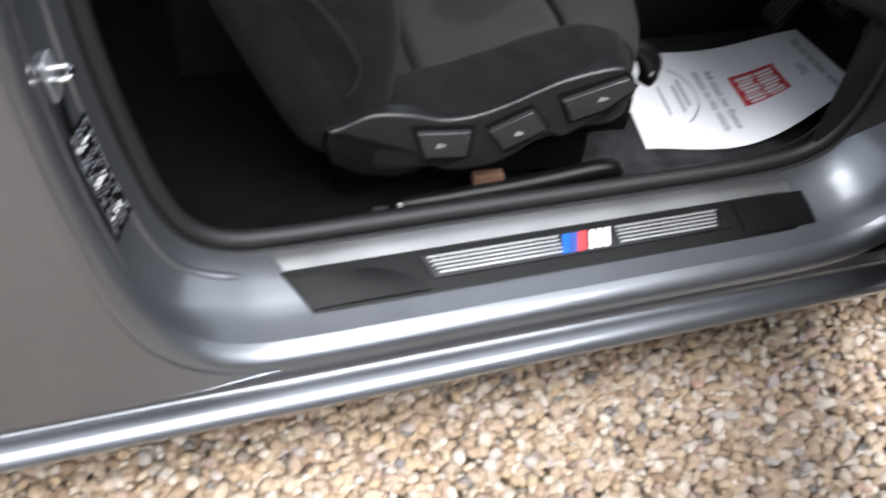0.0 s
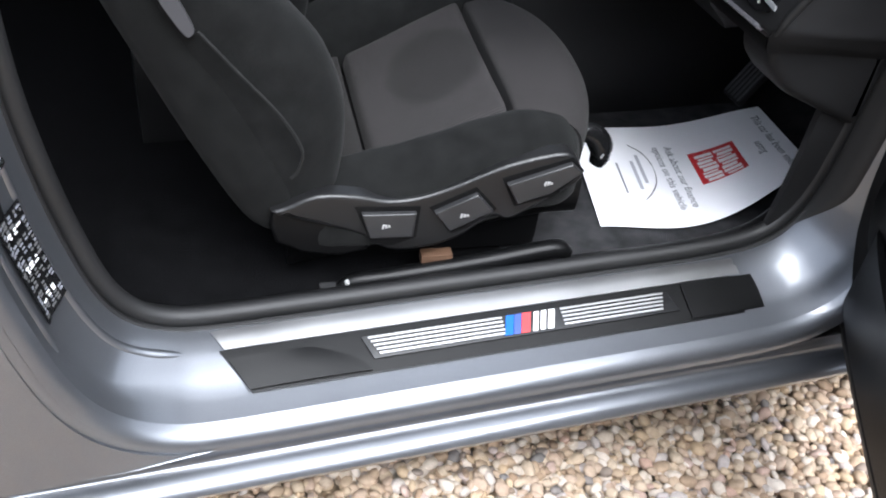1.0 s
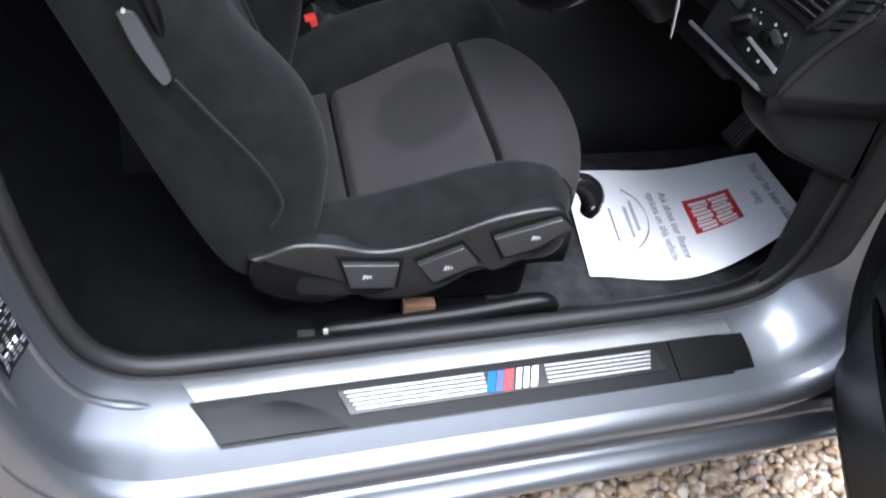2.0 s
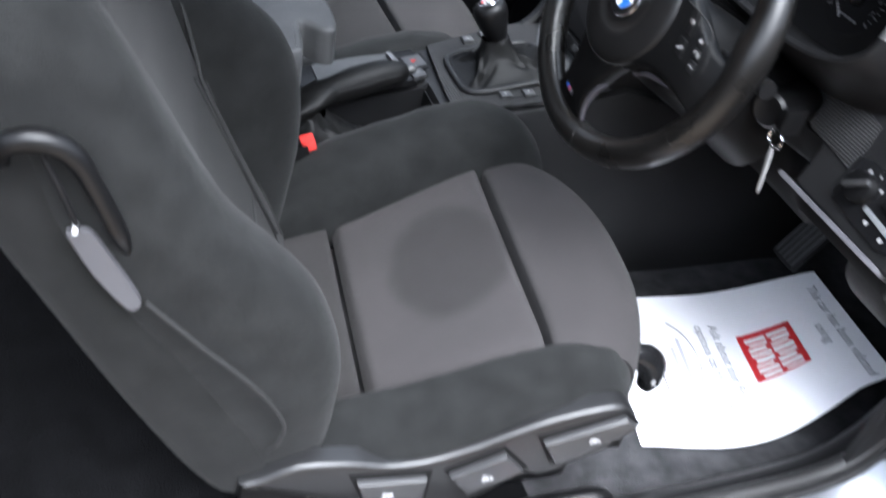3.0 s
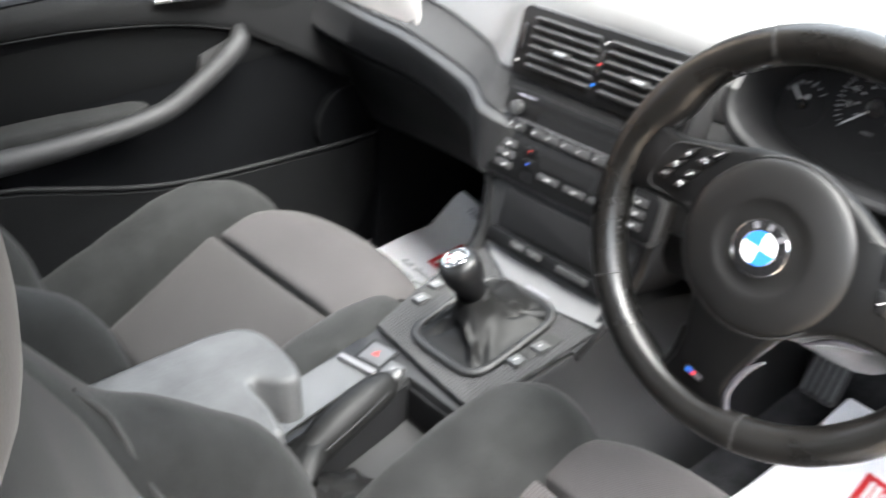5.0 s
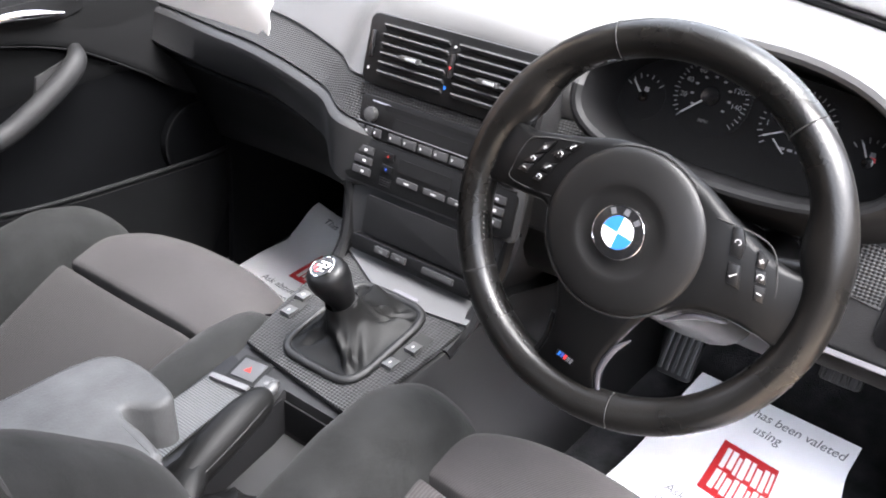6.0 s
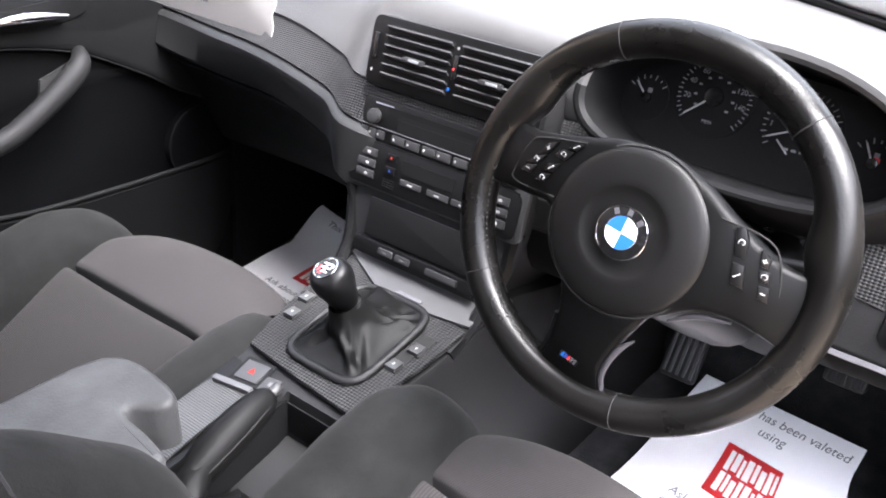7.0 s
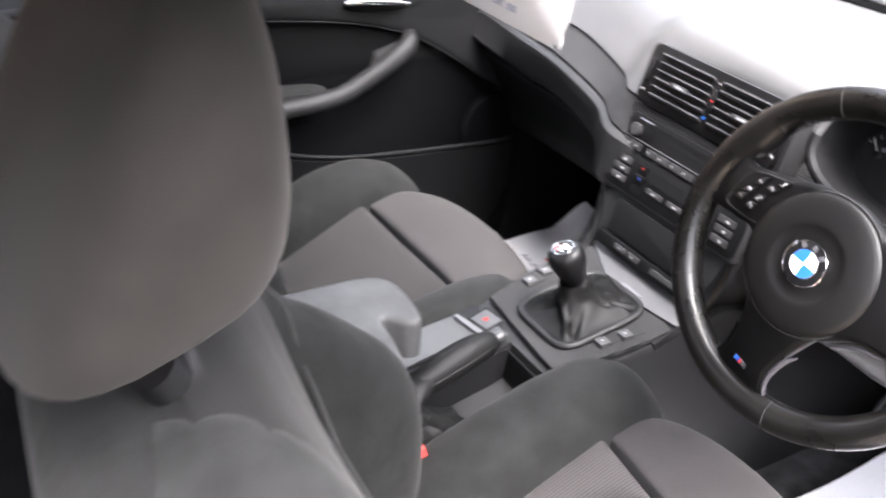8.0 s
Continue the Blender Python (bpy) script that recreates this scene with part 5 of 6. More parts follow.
part("key_ring", tube([keyp + Vector((-0.026, -0.006 + 0.011 * math.cos(f), -0.020 + 0.011 * math.sin(f))) for f in [2 * math.pi * i / 12 for i in range(13)]], 0.0012, 6, 2), CHROME, key)
part("hanging_key", slab([(-0.002, 0), (0.002, 0), (0.0035, -0.012), (0.0022, -0.06), (0, -0.066), (-0.0022, -0.06), (-0.0035, -0.012)], 0.002, frame_of(keyp + Vector((-0.026, -0.006, -0.030)), (0.2, 1, 0), (-0.1, 0, 1)), 0.0004), NEEDLE, key, "silver spare key blade")

# ---- pedals ----

def pedal(name, y, w, h, x, z, lab):
    p = thing(name, lab, "pedal")
    m = frame_of((x, y, z), (0, -1, 0), (0.55, 0, 0.83))
    part("pad", slab(rrect(w, h, 0.008), 0.012, m, 0.003), RUBBER, p)
    for k in range(5):
        part("rib", box(0.005, h * 0.92, 0.004, 0.001, 1, m=m @ pose(-w * 0.38 + w * 0.19 * k, 0, 0.013)), DULL_SILVER if h > 0.1 else PLASTIC_GREY, p)
    part("arm", tube([(x + 0.02, y, z + 0.01), (x + 0.12, y, z + 0.12), (x + 0.16, y, z + 0.25)], 0.008, 8, 4), PLASTIC, p)


pedal("brake_pedal", -0.335, 0.075, 0.055, 0.47, 0.44, "black rubber brake pedal with ribs")
pedal("clutch_pedal", -0.455, 0.062, 0.055, 0.47, 0.44, "black rubber clutch pedal with ribs")
pedal("accelerator_pedal", -0.215, 0.060, 0.170, 0.47, 0.40, "long black ribbed accelerator pedal")


# ---- centre console ----
def cz(x):
    return 0.61 + 0.16 * (x + 0.12)


def con(x, y, lift=0.0):
    """A pose on the console's sloping top: local x forward, y to the passenger's side."""
    return frame_of((x, y, cz(x) + lift), (1, 0, 0.16), (0, 1, 0))


console = thing("centre_console", "dark grey centre console with gear lever, switches and handbrake slot", "console")
rings = []
for x, w, dz, deep in [(-0.74, 0.105, -0.06, 0.032), (-0.45, 0.105, -0.040, 0.036), (-0.245, 0.102, -0.022, 0.048), (-0.222, 0.099, -0.014, 0.052), (-0.212, 0.098, -0.010, 0.0), (-0.19, 0.102, -0.010, 0), (-0.10, 0.113, -0.010, 0), (0.0, 0.122, -0.010, 0), (0.06, 0.125, -0.004, 0), (0.16, 0.128, -0.050, 0), (0.50, 0.135, -0.110, 0)]:
    z = cz(x) + dz
    rings.append([(x, w, z), (x, w + 0.004, z - 0.006), (x, w + 0.016, 0.40), (x, w + 0.022, 0.25), (x, -w - 0.022, 0.25), (x, -w - 0.016, 0.40), (x, -w - 0.004, z - 0.006), (x, -w, z), (x, -w + 0.006, z), (x, -w + 0.009, z - deep), (x, 0.0, z - deep), (x, 0.004, z)])
part("console_body", loft(rings), CONSOLE, console, "dark grey plastic console body with a handbrake recess")
outline = [(-0.208, -0.094), (-0.200, 0.0), (-0.190, 0.094), (-0.12, 0.107), (-0.02, 0.1175), (0.012, 0.116), (-0.002, 0.05), (-0.018, -0.06), (-0.028, -0.1170), (-0.10, -0.1100)]
part("switch_plate", slab(outline, 0.007, frame_of((0, 0, cz(0) - 0.006), (1, 0, 0.16), (0, 1, 0)), 0.003), CUBE, console, "dark embossed switch plate")
shelf = part("ashtray_lid", slab([(-0.024, -0.118), (-0.040, 0.0), (-0.038, 0.012), (0.010, 0.108), (0.030, 0.108), (0.030, -0.118)], 0.004, frame_of((0, 0, cz(0) + 0.0015), (1, 0, 0.16), (0, 1, 0)), 0.0015), SHELF, console, "smooth grey lid with a bright strip")
part("lid_strip", box(0.006, 0.040, 0.003, 0.001, 1, m=con(-0.024, -0.022, 0.007)), SHELF_LIGHT, shelf)
# boot frame and gaiter
BC = (-0.105, -0.010)
boot = thing("gear_lever", "gear lever with a black leather gaiter and a worn knob", "gear lever")
fr = [(BC[0] + a, BC[1] + b) for a, b in ring_pts(0.074, 0.060, 36, 5)]
m0 = frame_of((0, 0, cz(0) + 0.001), (1, 0, 0.16), (0, 1, 0))
line2 = [m0 @ Vector((a, b, 0.004)) for a, b in fr]
part("gaiter_frame", tube(line2 + [line2[0]], 0.0052, 10, 2), CONSOLE, boot, "black frame round the gaiter")
KN = Vector((-0.130, 0.004, 0.700))
rings = []
NECK = m0 @ Vector((BC[0], BC[1], 0))
LEAN = Vector((KN.x + 0.012 - NECK.x, KN.y - 0.006 - NECK.y, 0))
SAG = [(1.0, 0.007, 0.0), (0.96, 0.005, 0.0), (0.88, 0.0045, 0.0), (0.78, 0.005, 0.03), (0.67, 0.007, 0.10), (0.57, 0.011, 0.20), (0.48, 0.017, 0.34), (0.41, 0.025, 0.50), (0.35, 0.034, 0.67), (0.31, 0.043, 0.84), (0.29, 0.051, 1.0)]
for sc, h, g in [tuple(q) for q in spline(SAG, 2)]:
    ring = []
    for i, (a, b) in enumerate(ring_pts(0.072, 0.058, 64, 5 - 2.6 * g)):
        f = 2 * math.pi * i / 64
        env = max(0.0, math.sin(math.pi * min(1, (1 - sc) / 0.70)))
        fold = 0.16 * abs(math.sin(2 * f + 0.78 + 0.5 * g)) ** 3 + 0.10 * math.sin(3 * f + 5 * g + 0.8) + 0.06 * math.sin(7 * f + 8 * g) + 0.03 * math.sin(13 * f - 11 * g)
        lift = 0.007 * env * max(0, math.sin(5 * f + 6 * g + 1.2)) + 0.004 * env * max(0, math.sin(9 * f - 7 * g))
        ring.append(m0 @ Vector((BC[0] + a * sc * (1 + fold * env), BC[1] + b * sc * (1 + fold * env), 0)) + LEAN * g + Vector((0, 0, h + lift)))
    rings.append(ring)
part("gaiter", loft(rings, caps=False), BOOT, boot, "creased black leather gaiter")
ax = (KN - Vector((KN.x + 0.018, KN.y - 0.008, 0.655))).normalized()
sx = ax.cross(Vector((0, 1, 0))).normalized()
sy = ax.cross(sx)


def round_on(axis_pts, n=28):
    return loft([[KN + ax * h + (sx * math.cos(f) + sy * math.sin(f)) * r for f in [2 * math.pi * i / n for i in range(n)]] for r, h in axis_pts])


part("lever_collar", round_on([(0.0155, -0.064), (0.0165, -0.052), (0.0170, -0.044), (0.015, -0.038)]), PLASTIC_GREY, boot)
knob = part("lever_knob", round_on([(0.012, -0.048), (0.016, -0.040), (0.0205, -0.022), (0.0252, -0.006), (0.0262, 0.005), (0.0242, 0.013), (0.0195, 0.0175), (0.010, 0.0195)]), PLASTIC, boot, "worn black gear knob")
KM = frame_of(KN + ax * 0.0182, sx, sy)
part("knob_badge", slab(circle(0.0150, 28), 0.0016, KM, 0.0006), GLOSS_BLACK, knob, "round shift-pattern badge with a bright ring")
part("badge_ring", tube([KM @ Vector((0.0150 * math.cos(f), 0.0150 * math.sin(f), 0.0014)) for f in [2 * math.pi * i / 28 for i in range(29)]], 0.0007, 6, 1), CHROME, knob)
for a, b, w, h, mt in [(-0.006, 0, 0.0022, 0.013, NEEDLE), (0, 0, 0.0022, 0.016, NEEDLE), (0.006, 0.002, 0.0022, 0.011, NEEDLE), (0, 0, 0.014, 0.0022, NEEDLE), (0.003, -0.008, 0.007, 0.003, RED), (-0.004, 0.009, 0.005, 0.003, NEEDLE), (0.008, -0.003, 0.003, 0.004, RED)]:
    part("badge_bar", box(w, h, 0.0005, 0, m=KM @ pose(a, b, 0.0018)), mt, knob)


def rocker(x, y, parent=console):
    w = part("switch_well", slab(rrect(0.036, 0.020, 0.002), 0.0012, con(x + 0.007, y, 0.0014), 0), SEAM, parent)
    part("rocker_key", box(0.018, 0.016, 0.007, 0.002, 2, m=con(x - 0.002, y, 0.0028) @ pose(0, 0, 0, 0, 10, 0)), ROCKER, w)
    part("rocker_mark", slab(rrect(0.0045, 0.0022, 0.0006), 0.0004, con(x - 0.003, y, 0.0066) @ pose(0, 0, 0, 0, 10, 0), 0), NEEDLE, w)
    part("rocker_mark", slab(rrect(0.0016, 0.0048, 0.0006), 0.0004, con(x - 0.0045, y, 0.0067) @ pose(0, 0, 0, 0, 10, 0), 0), SHELF_LIGHT, w)


for x, y in ((-0.120, -0.083), (-0.086, -0.089), (-0.121, 0.086), (-0.090, 0.092)):
    rocker(x, y)
# rear tray, roller lid, hazard and lock keys
tray = part("rear_tray", slab([(-0.75, 0.10), (-0.214, 0.092), (-0.226, 0.014), (-0.232, 0.005), (-0.75, 0.005)], 0.012, frame_of((0, 0, cz(0) - 0.012), (1, 0, 0.16), (0, 1, 0)), 0.003), PLASTIC, console)
roll = part("roller_lid", grid(lambda u, v: con(-0.375 + 0.125 * u, 0.026 + 0.058 * v + 0.004 * (1 - u), 0.003 + 0.003 * math.sin(math.pi * u)).translation, 20, 6, 0.003), ROLLER, console, "ribbed grey roller lid with a chrome pull")
part("roller_pull", box(0.008, 0.056, 0.008, 0.002, 2, m=con(-0.252, 0.052, 0.006) @ pose(0, 0, 0, 0, 0, 9)), DULL_SILVER, roll)
part("switch_well", slab(rrect(0.040, 0.044, 0.003), 0.0012, con(-0.222, 0.051, 0.0006) @ pose(0, 0, 0, 0, 0, 8), 0), BLACK, console)
hz = part("hazard_switch", box(0.030, 0.034, 0.008, 0.002, 2, m=con(-0.222, 0.051, -0.0005) @ pose(0, 0, 0, 0, 0, 8)), KEYCAP, console)
part("hazard_mark", slab([(-0.0045, -0.005), (0.0045, 0.0), (-0.0045, 0.005)], 0.0005, con(-0.222, 0.051, 0.0036) @ pose(0, 0, 0, 0, 0, 8), 0), HAZARD, hz)
lk = part("lock_switch", box(0.022, 0.022, 0.008, 0.002, 2, m=con(-0.226, 0.017, -0.0005) @ pose(0, 0, 0, 0, 0, 8)), PLASTIC_GREY, console)
part("lock_mark", slab(rrect(0.006, 0.005, 0.001), 0.0005, con(-0.226, 0.017, 0.0036), 0), SYMBOL, lk)
part("recess_lining", grid(lambda u, v: (-0.66 + 0.437 * u, -0.089 + 0.086 * v, cz(-0.66 + 0.437 * u) - 0.097 + 0.002 * math.sin(20 * u) - 0.02 * (1 - u)), 20, 6, 0.003), PLASTIC, console)
# Black sheets over the recess's own sides paint the shade down inside it.
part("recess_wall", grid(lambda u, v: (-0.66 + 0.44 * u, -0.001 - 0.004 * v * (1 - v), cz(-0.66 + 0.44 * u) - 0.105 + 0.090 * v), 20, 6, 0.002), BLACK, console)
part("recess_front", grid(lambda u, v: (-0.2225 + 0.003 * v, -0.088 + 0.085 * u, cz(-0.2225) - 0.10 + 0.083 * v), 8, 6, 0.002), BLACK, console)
part("tray_lining", grid(lambda u, v: (-0.70 + 0.474 * u, -0.0915 + 0.0875 * v, float(np.interp(-0.70 + 0.474 * u, [-0.74, -0.45, -0.245, -0.222], [cz(-0.74) - 0.092, cz(-0.45) - 0.076, cz(-0.245) - 0.070, cz(-0.222) - 0.066])) + 0.004), 30, 6, 0.002), RUBBER, console, "matt dark lining of the tray")
# handbrake
hb = thing("handbrake", "black leather handbrake lever with a creased gaiter", "handbrake")
part("lever", tube([(-0.40, -0.036, 0.588), (-0.375, -0.034, 0.598), (-0.345, -0.032, 0.609), (-0.305, -0.029, 0.619), (-0.272, -0.026, 0.622), (-0.260, -0.025, 0.622)], [0.016, 0.0178, 0.0200, 0.0195, 0.0155, 0.009], 16, 6, squash=1.15), BOOT, hb, "black leather grip")
part("lever_seam", tube([(-0.385, -0.0515, 0.602), (-0.345, -0.0517, 0.614), (-0.305, -0.0487, 0.624), (-0.275, -0.041, 0.627)], 0.0009, 5, 4), SEAM, hb)
part("release_button", tube([(-0.262, -0.025, 0.624), (-0.249, -0.0235, 0.627), (-0.246, -0.0235, 0.627)], [0.007, 0.007, 0.004], 10, 4), PLASTIC_GREY, hb)
rings = []
for k, (p, r) in enumerate([((-0.368, -0.033, 0.601), 0.019), ((-0.385, -0.036, 0.596), 0.026), ((-0.405, -0.040, 0.588), 0.031), ((-0.43, -0.045, 0.575), 0.033), ((-0.455, -0.05, 0.558), 0.040), ((-0.48, -0.05, 0.53), 0.044)]):
    rings.append([Vector(p) + Vector((0.35, 0, 0.9)) * 0.9 * r * (1 + 0.16 * math.sin(5 * f + 2.1 * k)) * math.sin(f) + Vector((0, 1, 0)) * r * (1 + 0.12 * math.sin(4 * f + 1.7 * k)) * math.cos(f) for f in [2 * math.pi * i / 30 for i in range(30)]])
part("gaiter", loft(rings), BOOT, hb, "creased black leather gaiter")
rings = []
FLOOR = cz(-0.40) - 0.070
for k, (dx, r, h) in enumerate([(0.0, 1.0, 0.0), (0.0, 1.0, 0.020), (-0.002, 0.95, 0.036), (-0.008, 0.82, 0.046), (-0.016, 0.66, 0.054), (-0.024, 0.50, 0.066), (-0.032, 0.34, 0.080)]):
    rings.append([(-0.372 + dx + 0.062 * r * a * (1 + 0.11 * math.sin(5 * f + 1.9 * k)), -0.048 + 0.036 * r * b * (1 + 0.10 * math.sin(4 * f + 2.3 * k)), FLOOR + h + 0.006 * math.sin(6 * f + 2.6 * k) * min(1, k)) for a, b, f in [(math.cos(f), math.sin(f), f) for f in [2 * math.pi * i / 36 for i in range(36)]]])
part("gaiter_base", loft(rings, caps=False), BOOT, hb, "creased black leather skirt of the gaiter")
# armrest
arm = thing("armrest", "grey grained armrest over the centre console", "armrest")
AO = [(-0.352, 0.128), (-0.338, 0.112), (-0.332, 0.085), (-0.334, 0.045), (-0.340, 0.020), (-0.350, 0.012), (-0.364, 0.016), (-0.376, 0.032), (-0.384, 0.038), (-0.390, 0.030), (-0.392, 0.000), (-0.398, -0.035), (-0.404, -0.044), (-0.424, -0.048), (-0.50, -0.050), (-0.72, -0.050), (-0.74, 0.04), (-0.72, 0.136), (-0.42, 0.138)]
AO = [tuple(p) for p in spline(AO + [AO[0]], 3)[:-1]]
part("armrest_lid", slab(AO, 0.056, pose(-0.03, -0.035, 0.636, 0, 0, 0), 0.010, 4), grained("armrest_skin", (0.041, 0.0415, 0.042), 0.5, 0.3, 420, 0.45, 0.0008, 0.15, big=18), arm)
part("armrest_hinge", box(0.10, 0.13, 0.12, 0.01, 2, at=(-0.70, 0.04, 0.55)), PLASTIC, arm)
# belt buckle
bk = thing("seat_belt_buckle", "seat belt buckle with a red release button", "buckle")
part("buckle_body", box(0.030, 0.024, 0.070, 0.005, 2, m=pose(-0.427, -0.097, 0.523, 0, -15, 0)), PLASTIC, bk)
part("release_button", box(0.020, 0.022, 0.016, 0.003, 2, m=pose(-0.419, -0.097, 0.556, 0, -15, 0)), RED_PLASTIC, bk, "red release button")
part("buckle_stalk", tube([(-0.44, -0.098, 0.485), (-0.45, -0.10, 0.42), (-0.46, -0.11, 0.33)], 0.009, 8, 4), PLASTIC, bk)


# ---- seats ----
def seat(name, m, outer, lab, lean=24.85):
    """A sports seat; local x forward, y to the car's left; outer is the side away from the console."""
    st = thing(name, lab, "car seat", m, "front seats")
    fall = 0.03 if outer < 0 else 0.08

    def cushion(nm, bm, mat, label=""):
        """A cushion part, sunk a little to the rear and to the outer side."""
        for v in bm.verts:
            v.co.z += -0.013 - 0.024 * smooth01((0.02 - v.co.x) / 0.24) - fall * outer * v.co.y
        return part(nm, bm, mat, st, label)
    # cushion
    def pad(x0, x1, w0, w1, z0, z1, dish):
        def fn(u, v):
            a, b = 2 * u - 1, 2 * v - 1
            f = ((1 - abs(a) ** 26) * (1 - abs(b) ** 14)) ** 0.5
            return (x0 + (x1 - x0) * u, b * (w0 + (w1 - w0) * u), z0 + (z1 - z0) * u - 0.026 + 0.026 * f - dish * math.cos(b * 1.4) * f)
        return fn
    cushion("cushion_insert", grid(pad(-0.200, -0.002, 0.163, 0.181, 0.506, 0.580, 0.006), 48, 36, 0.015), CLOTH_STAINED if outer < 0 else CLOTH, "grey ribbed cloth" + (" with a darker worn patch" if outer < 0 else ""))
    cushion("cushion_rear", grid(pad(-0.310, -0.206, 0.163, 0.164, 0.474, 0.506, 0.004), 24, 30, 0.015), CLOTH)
    front = spline([(0.006, 0.535), (0.006, 0.566), (0.009, 0.574), (0.020, 0.578), (0.06, 0.584), (0.105, 0.583), (0.142, 0.570), (0.165, 0.538), (0.165, 0.48), (0.15, 0.42)], 5)

    def front_pad(u, v):
        f = u * (len(front) - 1)
        k = min(int(f), len(front) - 2)
        x, z = front[k] + (front[k + 1] - front[k]) * (f - k)
        if outer > 0:
            x, z = x + 0.06 * max(0.0, x - 0.01), z + 0.006 * smooth01(x / 0.1)
        b = 2 * v - 1
        w = 0.181 + 0.004 * smooth01(x / 0.1)
        return (x - (0.045 if outer < 0 else 0.024) * abs(b) ** 2.4 * smooth01(x / 0.14), b * w, z - 0.014 * abs(b) ** 8 - 0.010 * abs(b) ** 2 * smooth01((x - 0.05) / 0.1))
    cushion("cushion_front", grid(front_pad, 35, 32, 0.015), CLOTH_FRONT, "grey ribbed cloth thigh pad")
    for s in (-1, 1):
        out = s == outer
        if out and outer < 0:
            rows = [(-0.31, 0.209, 0.033, 0.446, 0.036), (-0.27, 0.209, 0.040, 0.466, 0.043), (-0.18, 0.211, 0.043, 0.490, 0.054), (-0.06, 0.209, 0.043, 0.527, 0.061), (0.02, 0.208, 0.041, 0.546, 0.061), (0.075, 0.201, 0.036, 0.532, 0.054), (0.105, 0.193, 0.026, 0.505, 0.036), (0.118, 0.188, 0.011, 0.475, 0.015)]
        elif out:
            rows = [(-0.31, 0.210, 0.050, 0.500, 0.05), (-0.20, 0.212, 0.056, 0.535, 0.07), (-0.10, 0.214, 0.058, 0.576, 0.085), (-0.02, 0.212, 0.057, 0.598, 0.09), (0.04, 0.209, 0.054, 0.597, 0.085), (0.09, 0.204, 0.046, 0.574, 0.07), (0.12, 0.198, 0.030, 0.540, 0.04), (0.132, 0.192, 0.014, 0.510, 0.02)]
        elif outer < 0:
            rows = [(-0.31, 0.205, 0.045, 0.500, 0.05), (-0.25, 0.205, 0.052, 0.530, 0.06), (-0.18, 0.208, 0.056, 0.568, 0.08), (-0.10, 0.211, 0.058, 0.600, 0.095), (-0.03, 0.211, 0.058, 0.622, 0.10), (0.02, 0.210, 0.056, 0.628, 0.10), (0.065, 0.205, 0.050, 0.610, 0.09), (0.100, 0.198, 0.036, 0.572, 0.06), (0.112, 0.192, 0.018, 0.530, 0.03)]
        else:
            rows = [(-0.31, 0.205, 0.045, 0.490, 0.05), (-0.20, 0.207, 0.052, 0.535, 0.07), (-0.10, 0.208, 0.054, 0.572, 0.08), (-0.03, 0.208, 0.054, 0.592, 0.085), (0.03, 0.206, 0.052, 0.600, 0.085), (0.07, 0.200, 0.046, 0.590, 0.075), (0.095, 0.194, 0.034, 0.565, 0.05), (0.110, 0.190, 0.016, 0.530, 0.02)]
        tip = -0.030 if out and outer < 0 else 0.010
        rings = []
        for x, y, w, z, h in spline(rows, 6):
            ripple = 0.0007 * math.sin(38 * x + 3 * s) + 0.0005 * math.sin(91 * x + 1.3)
            rings.append([(x, s * (y + a), z - h + b * (1 + ripple / h) + tip * a / w + ripple * max(0, b / h)) for a, b in ring_pts(w, h, 32, 2.7)])
        part("cushion_bolster", loft(rings), SUEDE, st, "dark suede-like side bolster")
    # dark seam between the pads
    cushion("cushion_seam", tube([(0.002, -0.176, 0.530), (0.002, -0.08, 0.540), (0.002, 0.08, 0.540), (0.002, 0.176, 0.530)], 0.009, 6, 5), SEAM)
    cushion("cushion_seam", tube([(-0.200, -0.152, 0.452), (-0.200, 0.0, 0.458), (-0.200, 0.152, 0.452)], 0.010, 6, 5), SEAM)
    part("cushion_base", loft([[(x, a, zc + b) for a, b in ring_pts(0.205, 0.05, 24, 5)] for x, zc in ((-0.33, 0.335), (-0.1, 0.385), (0.08, 0.41), (0.125, 0.41))]), PLASTIC, st)
    # backrest: a runs up the back, f forward
    ls_, lc_ = math.sin(radians(lean)), math.cos(radians(lean))

    def B(a, f, y):
        return (-0.29 - ls_ * a + lc_ * f, y, 0.47 + lc_ * a + ls_ * f)

    def back_pad(u, v):
        a = -0.02 + 0.605 * u
        b = 2 * v - 1
        w = 0.168 + 0.016 * smooth01((u - 0.6) / 0.25) - 0.03 * smooth01((u - 0.85) / 0.15)
        e = (1 - abs(b) ** 10) ** 0.5
        f = float(np.interp(a, [-0.02, 0.05, 0.15, 0.28, 0.36, 0.43, 0.51, 0.55, 0.572, 0.585], [0.006, 0.012, 0.014, 0.017, 0.026, 0.036, 0.036, 0.028, 0.012, -0.02])) - 0.012 + 0.012 * e + 0.012 * b * b
        return B(a, f, b * w)
    rings = []
    for k in range(41):
        row = [Vector(back_pad(k / 40, j / 32)) for j in range(33)]
        a = -0.02 + 0.605 * k / 40
        rings.append(row + [Vector(B(a, -0.05, row[-1].y)), Vector(B(a, -0.05, row[0].y))])
    part("back_insert", loft(rings), CLOTH_SHADED, st, "grey ribbed cloth darkened for the backrest's shade")
    for v in (0.09, 0.20, 0.80, 0.91):
        part("back_piping", tube([Vector(back_pad(u, v)) + Vector((0.0012, 0, 0.0006)) for u in (0.02, 0.15, 0.28, 0.40, 0.50 if v in (0.20, 0.80) else 0.45)], 0.0018, 6, 5), SEAM, st)
    for a in (0.105,):
        part("back_seam", tube([B(a, 0.013 + 0.3 * y * y, y) for y in (-0.13, -0.07, 0.07, 0.13)], 0.003, 6, 4), SEAM, st)
